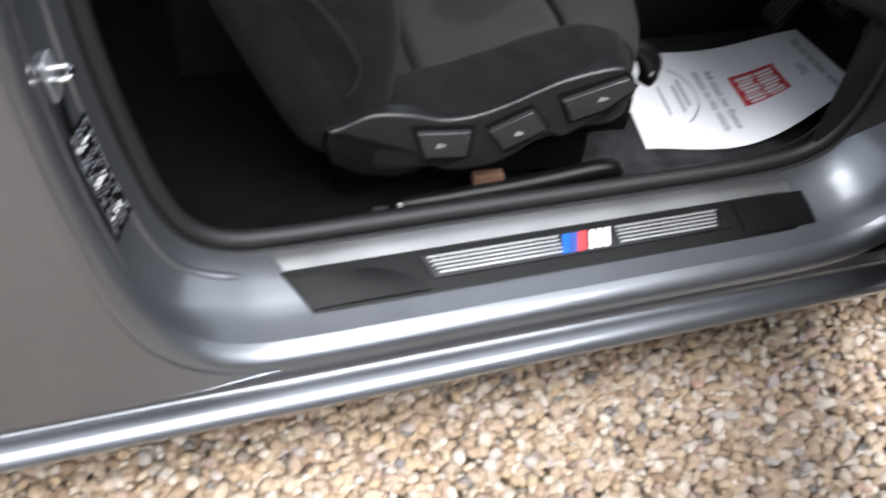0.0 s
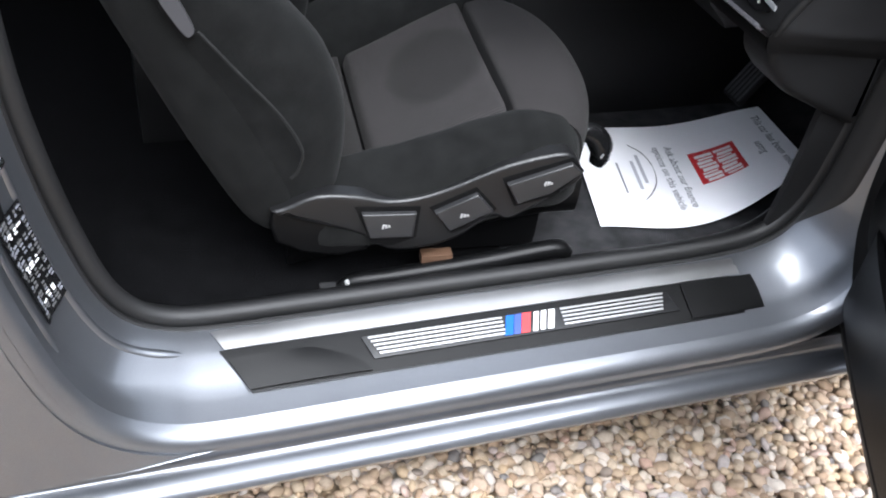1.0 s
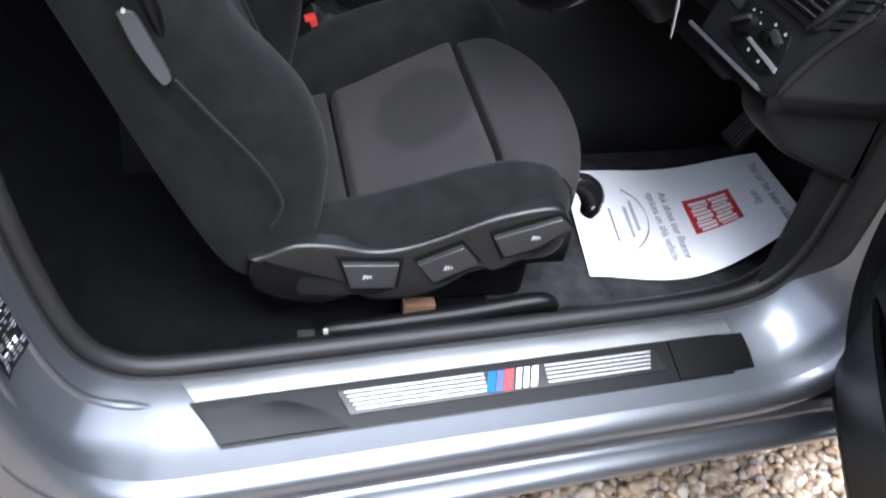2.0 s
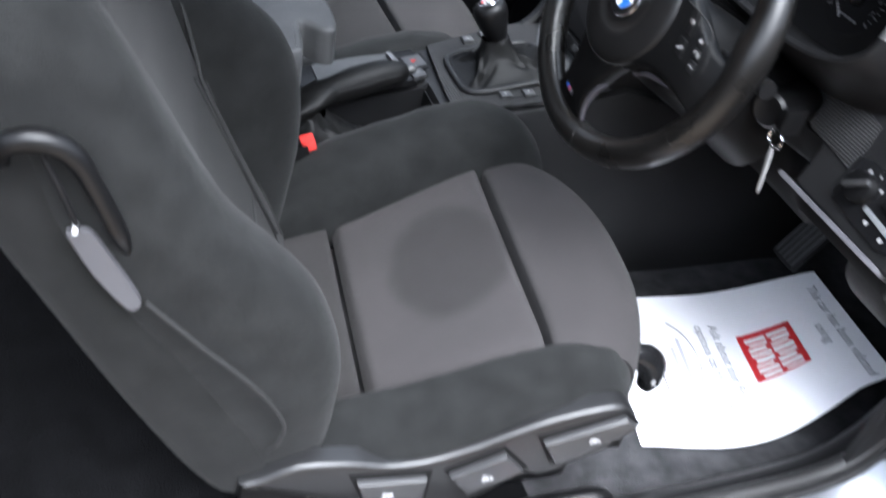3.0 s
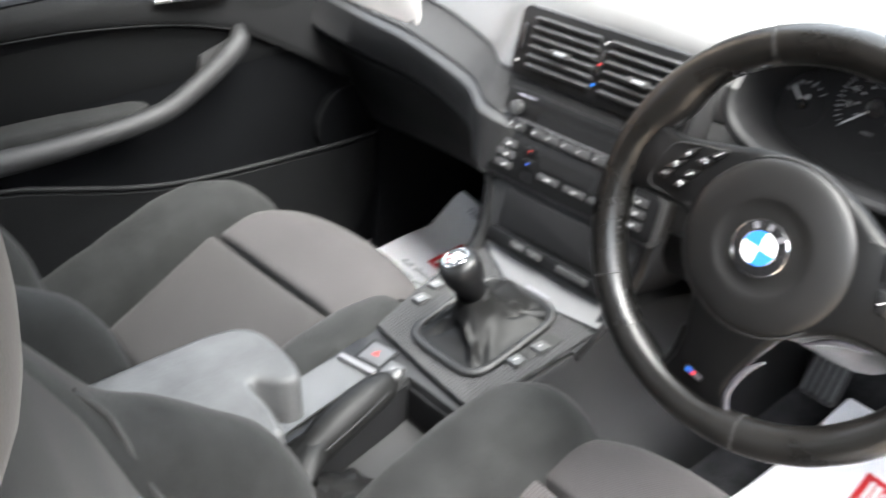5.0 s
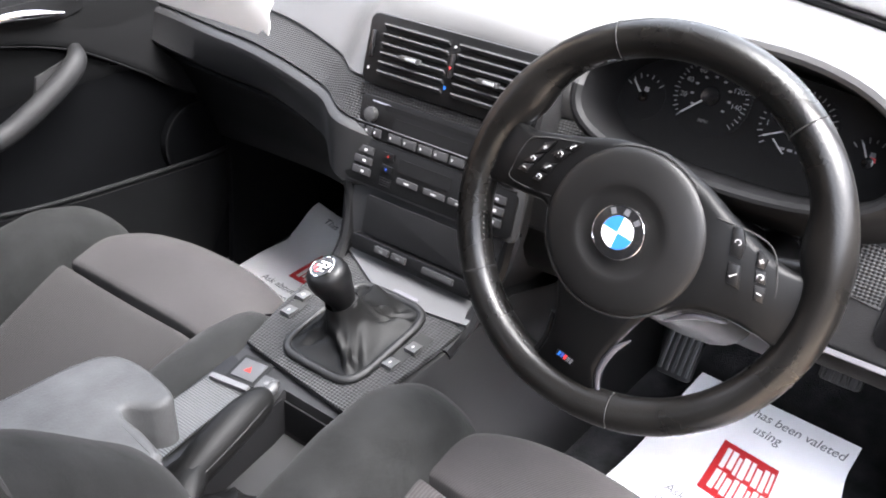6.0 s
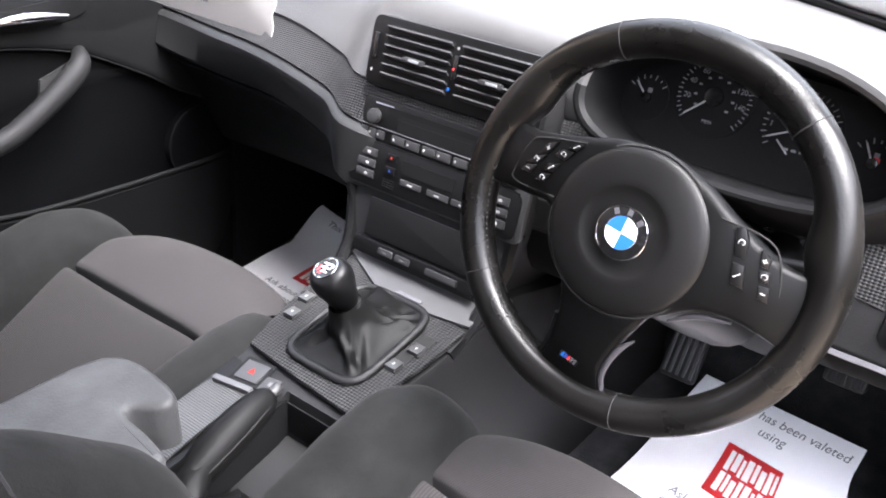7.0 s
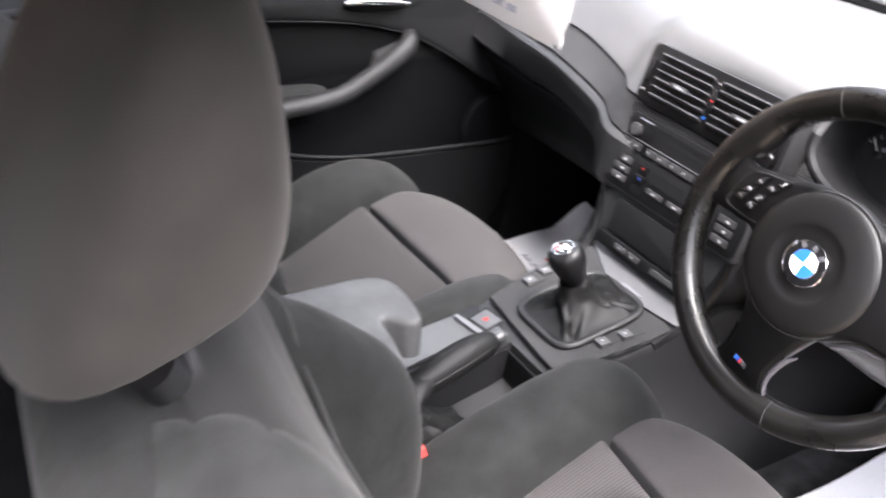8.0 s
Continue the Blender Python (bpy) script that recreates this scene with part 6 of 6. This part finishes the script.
    for s in (-1, 1):
        tops = [0.020, 0.056, 0.086, 0.093, 0.078, 0.060, 0.055, 0.053, 0.050, 0.045] if s == outer else [0.000, 0.042, 0.088, 0.122, 0.126, 0.105, 0.084, 0.058, 0.050, 0.045]
        spots = [(-0.03, 0.190, 0.042), (0.03, 0.193, 0.045), (0.10, 0.197, 0.047), (0.18, 0.200, 0.048), (0.245, 0.202, 0.048), (0.30, 0.202, 0.048), (0.345, 0.200, 0.050), (0.39, 0.196, 0.050), (0.45, 0.186, 0.050), (0.51, 0.178, 0.050)]
        rows = [(*p, q) for p, q in zip(spots, tops)] + [(0.55, 0.165, 0.047, 0.036), (0.575, 0.150, 0.042, 0.015), (0.588, 0.135, 0.030, -0.02)]
        rings = []
        for a, y, w, top, in [tuple(q) for q in spline(rows, 5)]:
            lo = -0.075
            mid, hh = (top + lo) / 2, (top - lo) / 2
            ring = []
            for p, q in ring_pts(w, hh, 28, 2.8):
                lean = -0.35 * (q / max(hh, 0.01)) * 0.03 * smooth01((q + hh) / (2 * max(hh, 0.01)))
                base = -0.034 * (1 - (q + hh) / (2 * hh)) if p < 0 else 0.0
                ring.append(B(a, mid + q, s * (y + p + lean * 0.6 + base)))
            rings.append(ring)
        part("back_bolster", loft(rings), SUEDE if s == outer else SUEDE_DARK, st, "dark suede-like back wing")
    part("wing_seam", tube([B(a, f, -outer * y) for a, f, y in ((0.440, 0.050, 0.166), (0.412, 0.0535, 0.163), (0.395, 0.052, 0.157), (0.36, 0.0430, 0.1455), (0.323, 0.0370, 0.1355), (0.29, 0.031, 0.120), (0.259, 0.0265, 0.105), (0.13, 0.0220, 0.0995), (0.03, 0.020, 0.098))], 0.0024, 6, 6), SEAM, st)
    rings = []
    for a, w, d in spline([(-0.06, 0.21, 0.03), (0.0, 0.235, 0.045), (0.15, 0.243, 0.05), (0.35, 0.235, 0.05), (0.48, 0.228, 0.050), (0.545, 0.210, 0.046), (0.58, 0.178, 0.036), (0.594, 0.13, 0.016)], 4):
        rings.append([B(a, -0.072 + 1.28 * q, p * 1.02) for p, q in ring_pts(w, d, 36, 4)])
    part("back_shell", loft(rings), SUEDE_DARK, st, "dark rear cover of the backrest")
    # head restraint
    rings = []
    for a, w, d, f in spline([(0.637 + 0.70 * (a - 0.606), 1.11 * w, 1.125 * d, f - 0.045 + 0.29 * (a - 0.606)) for a, w, d, f in [(0.628, 0.09, 0.02, 0.056), (0.636, 0.125, 0.050, 0.055), (0.662, 0.152, 0.066, 0.056), (0.72, 0.155, 0.069, 0.058), (0.79, 0.14, 0.062, 0.062), (0.845, 0.11, 0.045, 0.068), (0.868, 0.08, 0.03, 0.07), (0.876, 0.045, 0.012, 0.07)]], 5):
        rings.append([B(a, f + q + (0.0595 - 0.47 * (a - 0.625)) * min(0.0, q / d), p + 0.004) for p, q in ring_pts(w, d, 36, 3)])
    hr = part("head_restraint", loft(rings), RESTRAINT, st, "padded dark head restraint")
    for s in (-1, 1):
        part("restraint_post", tube([B(0.56, -0.01, s * 0.06), B(0.61, 0.005, s * 0.06), B(0.66, 0.03, s * 0.06)], 0.006, 8, 3), CHROME, hr)
        part("post_collar", loft([[B(a, -0.022 + 0.016 * math.sin(f), s * 0.06 + 0.024 * math.cos(f)) for f in [2 * math.pi * i / 20 for i in range(20)]] for a in (0.560, 0.596, 0.602)]), BLACK, hr)
    # outer side: valance with keys, tilt lever, belt guide
    o = outer
    ox = 0.022 if o < 0 else -0.013

    def side(x, z, d=0.0):
        return frame_of((x + 0.21 + ox, o * (0.248 + d), z), (-o, 0, 0), (0, 0, 1))
    VAL = [(-0.591, 0.446), (-0.567, 0.453), (-0.526, 0.470), (-0.469, 0.466), (-0.424, 0.455), (-0.38, 0.458), (-0.336, 0.472), (-0.293, 0.491), (-0.25, 0.509), (-0.191, 0.523), (-0.156, 0.522), (-0.135, 0.494), (-0.139, 0.471), (-0.175, 0.447), (-0.218, 0.418), (-0.24, 0.409), (-0.263, 0.418), (-0.295, 0.392), (-0.316, 0.378), (-0.354, 0.365), (-0.408, 0.362), (-0.441, 0.378), (-0.462, 0.396), (-0.495, 0.410), (-0.546, 0.427)]
    VAL = [tuple(p) for p in spline(VAL + [VAL[0]], 3)[:-1]]
    val = part("side_valance", slab([(-o * x, z) for x, z in VAL], 0.026, side(0, 0, -0.020), 0.008, 4), VALANCE, st, "black plastic side valance")
    REAR = [(-0.588, 0.444), (-0.546, 0.430), (-0.48, 0.410), (-0.452, 0.385), (-0.447, 0.360), (-0.491, 0.351), (-0.544, 0.361), (-0.584, 0.384), (-0.592, 0.415)]
    part("valance_heel", slab([(-o * x, z) for x, z in REAR], 0.020, side(0, 0, -0.022), 0.008, 3), PLASTIC, val)
    wells = [[(-0.473, 0.449), (-0.376, 0.444), (-0.378, 0.388), (-0.414, 0.374), (-0.446, 0.382)], [(-0.363, 0.441), (-0.295, 0.474), (-0.259, 0.432), (-0.303, 0.398), (-0.325, 0.390)], [(-0.259, 0.487), (-0.156, 0.519), (-0.133, 0.494), (-0.173, 0.450), (-0.233, 0.435)]]
    keys = [[(-0.463, 0.440), (-0.383, 0.437), (-0.385, 0.394), (-0.450, 0.396)], [(-0.356, 0.436), (-0.294, 0.466), (-0.267, 0.434), (-0.330, 0.400)], [(-0.251, 0.480), (-0.157, 0.512), (-0.139, 0.496), (-0.182, 0.461), (-0.232, 0.445)]]
    spots = [(-0.427, 0.418), (-0.311, 0.430), (-0.190, 0.481)]
    for w, k, (cx, cy) in zip(wells, keys, spots):
        wl = part("key_well", slab([(-o * x, z) for x, z in w], 0.0015, side(0, 0, 0.0055), 0), BLACK, val)
        kk = part("seat_key", slab([(-o * x, z) for x, z in k], 0.010, side(0, 0, 0.006), 0.0035, 3), KEYCAP, val, "dark grey seat adjuster key")
        for j in range(3):
            part("key_mark", box(0.0032, 0.008 - 0.002 * j, 0.0006, 0, m=side(cx + 0.0045 * (j - 1), cy, 0.0164) @ pose(0, 0, 0, 0, 0, 15 * j - 10)), NEEDLE, kk)
    # thigh support lever at the front corner
    part("front_lever", tube([(0.085, o * 0.150, 0.462), (0.118, o * 0.146, 0.482), (0.140, o * 0.142, 0.488), (0.163, o * 0.140, 0.476), (0.178, o * 0.140, 0.450), (0.174, o * 0.140, 0.424)], [0.008, 0.011, 0.013, 0.016, 0.017, 0.011], 14, 5, squash=1.2), GLOSS_BLACK, st, "black lever at the cushion's front corner")
    part("lever_mark", box(0.003, 0.0006, 0.008, 0, m=pose(0.171, o * 0.1605, 0.452, 0, 25, 0)), NEEDLE, st)
    # tilt lever and belt guide on the shoulder
    tl = [tuple(q) for q in spline([(0.392, -0.048), (0.389, -0.037), (0.378, -0.031), (0.340, -0.031), (0.303, -0.032), (0.295, -0.038), (0.299, -0.046), (0.345, -0.051), (0.392, -0.048)], 3)[:-1]]
    M = frame_of(Vector(B(0, 0, o * 0.250)), (-ls_, 0, lc_), (lc_, 0, ls_))
    bm = slab(tl, 0.009, M, 0.002, 2)
    if (M.to_3x3() @ Vector((0, 0, 1))).y * o < 0:
        bmesh.ops.translate(bm, vec=(0, o * 0.009, 0), verts=bm.verts)
    part("tilt_lever", bm, LEVER, st, "silver grey backrest tilt lever")
    g = [B(0.462, -0.058, o * 0.246), B(0.474, -0.053, o * 0.252), B(0.481, -0.042, o * 0.256), B(0.479, -0.027, o * 0.257), B(0.468, -0.013, o * 0.257), B(0.449, -0.006, o * 0.257), B(0.419, -0.008, o * 0.256), B(0.375, -0.014, o * 0.254), B(0.345, -0.020, o * 0.246)]
    part("belt_guide", tube(g, [0.005, 0.007, 0.009, 0.010, 0.010, 0.009, 0.008, 0.008, 0.004], 12, 5), PLASTIC, st, "black plastic belt guide loop")
    part("belt_slot", tube([B(0.466, -0.026, o * 0.2555), B(0.43, -0.030, o * 0.2580), B(0.392, -0.038, o * 0.2575)], [0.002, 0.003, 0.002], 8, 5), BLACK, st, "dark belt slot")
    part("lever_pin", tube([B(0.392, -0.040, o * 0.250), B(0.394, -0.039, o * 0.264)], 0.0025, 8, 3), NEEDLE, st)
    # side seam
    part("side_seam", tube([B(0.295, -0.030, o * 0.2570), B(0.23, -0.013, o * 0.2600), B(0.148, 0.008, o * 0.2605), B(0.089, 0.011, o * 0.2595), B(0.060, -0.006, o * 0.2580), B(0.047, -0.023, o * 0.253)], 0.0022, 6, 5), SEAM, st)
    # rails
    for y in (o * 0.245, -o * 0.20):
        part("seat_rail", tube([(-0.255, y, 0.286), (-0.235, y, 0.298), (-0.170, y, 0.304), (-0.036, y, 0.320), (0.080, y, 0.338), (0.108, y, 0.326)], [0.010, 0.013, 0.015, 0.015, 0.015, 0.012], 10, 5), PLASTIC, st, "black seat rail cover")
    part("rail_bolt", box(0.035, 0.016, 0.012, 0.003, 2, at=(-0.268, o * 0.24, 0.284)), KEYCAP, st)
    part("pivot_bolt", slab(circle(0.004, 12), 0.006, side(-0.478, 0.306, 0.004), 0.001), NEEDLE, st)
    part("seat_frame", box(0.36, 0.36, 0.11, 0.02, 2, at=(-0.10, 0, 0.345)), PLASTIC, st)
    part("motor_cover", box(0.05, 0.02, 0.018, 0.004, 2, at=(-0.105, o * 0.232, 0.328)), BROWN, st)
    return st


seat("driver_seat", pose(-0.21, -0.352, 0, 0, 0, -5), -1, "grey cloth and dark suede sports seat beside the open door")
seat("passenger_seat", pose(-0.192, 0.345, 0, 0, 0, -3), 1, "grey cloth and dark suede sports seat beside the console", 32.0)


# ---- passenger door, seen from inside ----
pd = thing("passenger_door", "closed black car door trim with armrest pull and pocket", "car door")
# Near-black trim colours here hold the shade on the far door.
part("door_trim", grid(lambda u, v: (-0.95 + 1.90 * u, 0.665 + 0.012 * math.sin(math.pi * v), 0.25 + 0.66 * v), 24, 20, 0.02), DOOR_TRIM_SHADED, pd, "black door trim panel")
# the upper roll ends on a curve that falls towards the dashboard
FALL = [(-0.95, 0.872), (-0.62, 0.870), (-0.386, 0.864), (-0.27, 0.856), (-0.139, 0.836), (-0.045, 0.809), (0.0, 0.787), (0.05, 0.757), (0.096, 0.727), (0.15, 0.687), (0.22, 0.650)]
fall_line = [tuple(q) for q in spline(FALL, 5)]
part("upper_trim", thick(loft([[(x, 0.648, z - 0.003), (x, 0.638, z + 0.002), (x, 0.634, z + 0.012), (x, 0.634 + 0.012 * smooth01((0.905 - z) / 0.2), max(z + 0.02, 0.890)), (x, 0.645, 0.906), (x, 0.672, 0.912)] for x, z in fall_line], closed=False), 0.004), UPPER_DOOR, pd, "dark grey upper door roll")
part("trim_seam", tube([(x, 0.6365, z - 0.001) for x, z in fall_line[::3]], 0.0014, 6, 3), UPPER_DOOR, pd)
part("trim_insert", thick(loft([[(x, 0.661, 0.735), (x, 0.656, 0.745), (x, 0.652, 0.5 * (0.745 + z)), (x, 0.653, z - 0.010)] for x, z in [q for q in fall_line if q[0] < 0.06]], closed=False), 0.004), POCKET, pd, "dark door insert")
PULL = [(-0.030, 0.640, 0.806), (-0.042, 0.618, 0.797), (-0.060, 0.608, 0.785), (-0.095, 0.604, 0.764), (-0.140, 0.602, 0.741), (-0.185, 0.601, 0.722), (-0.235, 0.601, 0.714), (-0.290, 0.602, 0.711), (-0.380, 0.603, 0.711), (-0.480, 0.605, 0.716), (-0.75, 0.61, 0.730)]
part("arm_pull", tube(PULL, [0.010, 0.015, 0.017, 0.017, 0.0165, 0.0165, 0.017, 0.017, 0.018, 0.020, 0.022], 16, 6), ARM_PULL, pd, "dark grey curved arm pull")
part("pull_cup", slab([(-0.045, 0.790), (-0.098, 0.775), (-0.104, 0.748), (-0.085, 0.748), (-0.052, 0.772)], 0.010, frame_of((0, 0.655, 0), (1, 0, 0), (0, 0, 1)), 0.004), PLASTIC_GREY, pd)
part("arm_pad", loft([[(x, 0.636 + a, z + b) for a, b in ring_pts(w, h, 24, 4)] for x, w, h, z in spline([(-0.80, 0.032, 0.016, 0.738), (-0.50, 0.032, 0.015, 0.733), (-0.36, 0.031, 0.014, 0.728), (-0.28, 0.027, 0.012, 0.723), (-0.225, 0.020, 0.009, 0.722), (-0.205, 0.010, 0.005, 0.722)], 4)]), SUEDE_DARK, pd, "dark cloth armrest pad")
RIM = [(-0.62, 0.612, 0.690), (-0.45, 0.600, 0.674), (-0.378, 0.597, 0.655), (-0.295, 0.595, 0.628), (-0.205, 0.594, 0.605), (-0.09, 0.594, 0.590), (0.07, 0.596, 0.576), (0.138, 0.600, 0.569), (0.19, 0.612, 0.561), (0.25, 0.640, 0.548)]
rim_line = [Vector(q) for q in spline(RIM, 5)]
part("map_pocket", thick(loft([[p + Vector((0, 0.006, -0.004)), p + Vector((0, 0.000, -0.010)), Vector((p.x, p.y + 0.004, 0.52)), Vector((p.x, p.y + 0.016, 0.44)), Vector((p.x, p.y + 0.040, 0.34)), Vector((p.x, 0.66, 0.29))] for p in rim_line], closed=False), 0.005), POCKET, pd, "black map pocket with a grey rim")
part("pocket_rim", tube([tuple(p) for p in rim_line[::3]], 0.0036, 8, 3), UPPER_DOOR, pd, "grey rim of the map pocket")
spk = part("speaker_grille", slab(circle(0.070, 40), 0.020, frame_of((0.178, 0.660, 0.582), (1, 0, 0), (0, 0, 1)), 0.006, 3), DOOR_TRIM_SHADED, pd, "round black speaker grille")
part("grille_rim", tube([(0.178 + 0.070 * math.cos(f), 0.6405, 0.582 + 0.070 * math.sin(f)) for f in [2 * math.pi * i / 32 for i in range(33)]], 0.0014, 6, 2), UPPER_DOOR, spk)
part("door_handle", tube([(-0.165, 0.630, 0.876), (-0.13, 0.622, 0.879), (-0.09, 0.621, 0.875), (-0.045, 0.626, 0.866)], [0.005, 0.009, 0.009, 0.004], 12, 5, squash=0.8), CHROME, pd, "chrome door handle")
part("handle_bezel", slab([(a - 0.09, b + 0.872) for a, b in ring_pts(0.085, 0.018, 28, 3)], 0.006, frame_of((0, 0.641, 0), (1, 0, 0), (0, 0, 1)), 0.002), BLACK, pd)
part("mirror_sail", grid(lambda u, v: (0.04 + 0.16 * u, 0.655, 0.85 + (0.14 - 0.12 * u) * v), 4, 4, 0.012), DASH_DARK, pd)


# ---- paper mats ----
def paper(name, corners, lift, prints, lab):
    p = thing(name, lab, "paper mat")
    a, b, c, d = [Vector(q) for q in corners]

    def at(u, v, up=0.0):
        q = a.lerp(b, u).lerp(d.lerp(c, u), v)
        return q + lift(u, v) + Vector((0, 0, up))
    part("sheet", grid(lambda u, v: at(u, v), 28, 20, 0.0008), PAPER, p, "white paper sheet")

    def lay(u0, u1, v0, v1, mat, nm, up=0.0014, n=6):
        return part(nm, grid(lambda s, t: at(u0 + (u1 - u0) * s, v0 + (v1 - v0) * t, up), n, n, 0.0003), mat, p)
    # words run along v, upright along +u
    def word(s, u, v, size, mat):
        o = at(u, v, 0.0018)
        e = at(u, v + 0.02, 0.0018) - o
        g = at(u + 0.02, v, 0.0018) - o
        text("printed_line", s, size, frame_of(o, e, g), mat, p)
    prints(lay, word)
    return p


def mat_print(lay, word):
    word("This car has been valeted", 0.93, 0.55, 0.0225, GREY_INK)
    word("using", 0.865, 0.55, 0.0225, GREY_INK)
    lay(0.535, 0.765, 0.355, 0.675, RED, "red_panel")
    for r, (u0, u1) in enumerate(((0.655, 0.742), (0.558, 0.645))):
        v = 0.392
        for k, w in enumerate((0.026, 0.030, 0.018, 0.034, 0.022, 0.030, 0.026, 0.016) if r == 0 else (0.030, 0.018, 0.028, 0.024, 0.034, 0.016, 0.026, 0.026)):
            lay(u0 + (0.010 if k % 3 == 1 else 0.0), u1 - (0.012 if k % 3 == 2 else 0.0), v, v + w, WHITE, "logo_block", 0.0020, 2)
            v += w + 0.010
    word("Ask about our finance", 0.455, 0.55, 0.0215, GREY_INK)
    word("options on this vehicle", 0.395, 0.55, 0.0215, GREY_INK)
    for k, (v0, v1) in enumerate(((0.28, 0.56), (0.34, 0.62))):
        lay(0.272 - 0.035 * k, 0.288 - 0.035 * k, v0 + 0.03, v1 + 0.03, LIGHT_INK, "print_bar", 0.0016, 3)
    lay(0.165, 0.173, 0.39, 0.69, GREY_INK, "print_bar", 0.0016, 3)
    outline_points = [(0.26, 0.20), (0.315, 0.29), (0.34, 0.43), (0.325, 0.58), (0.28, 0.69), (0.24, 0.75)]
    for (u0, v0), (u1, v1) in zip(spline(outline_points, 12), spline(outline_points, 12)[1:]):
        lay(min(u0, u1), max(u0, u1) + 0.001, v0, v1 + 0.002, INK, "drawn_line", 0.0017, 1)


paper("paper_mat", [(0.055, -0.222, 0.290), (0.464, -0.248, 0.325), (0.402, -0.518, 0.368), (-0.007, -0.506, 0.287)],
      lambda u, v: Vector((0, -0.030 * v * math.sin(math.pi * min(1, u * 1.15)), -0.030 * v * math.sin(math.pi * u) ** 1.5 + 0.006 * math.sin(7 * u + 1) * (1 - v) - 0.006 * (1 - v) * math.sin(math.pi * u))), mat_print, "white printed paper mat on the driver's floor")
paper("paper_mat", [(0.04, 0.615, 0.290), (0.455, 0.630, 0.300), (0.445, 0.335, 0.292), (0.03, 0.318, 0.288)],
      lambda u, v: Vector((0, 0, 0.008 * math.sin(math.pi * u) + 0.045 * smooth01((u - 0.75) / 0.25) * (1 - v))), mat_print, "white printed paper mat on the passenger's floor")

# price card hanging on the windscreen side
card = thing("price_card", "white card tag with grey bars hanging over the dashboard", "card")
TIP = Vector((-0.1275, 0.083, 0.973))
ALONG = (Vector((-0.148, 0.243, 0.984)) - TIP).normalized()
cm = frame_of(TIP, -ALONG, (0.10, 0.05, 0.99))
part("card_sheet", slab([(-0.26, -0.002), (-0.012, -0.003), (-0.006, 0.004), (-0.002, 0.001), (0.002, -0.001), (0.004, 0.010), (0.001, 0.022), (0.006, 0.034), (0.003, 0.17), (-0.26, 0.17)], 0.0012, cm, 0.0003), CARD, card)
for k in range(3):
    part("print_bar", box(0.020, 0.009, 0.0004, 0, m=cm @ pose(-0.15 + 0.026 * k, 0.020, 0.0016)), GREY_INK, card)
part("card_cord", tube([cm @ Vector((-0.12, 0.165, 0.0006)), (-0.12, 0.20, 1.28), (-0.11, 0.16, 1.405)], 0.0012, 6, 4), INK, card, "thin dark cord")
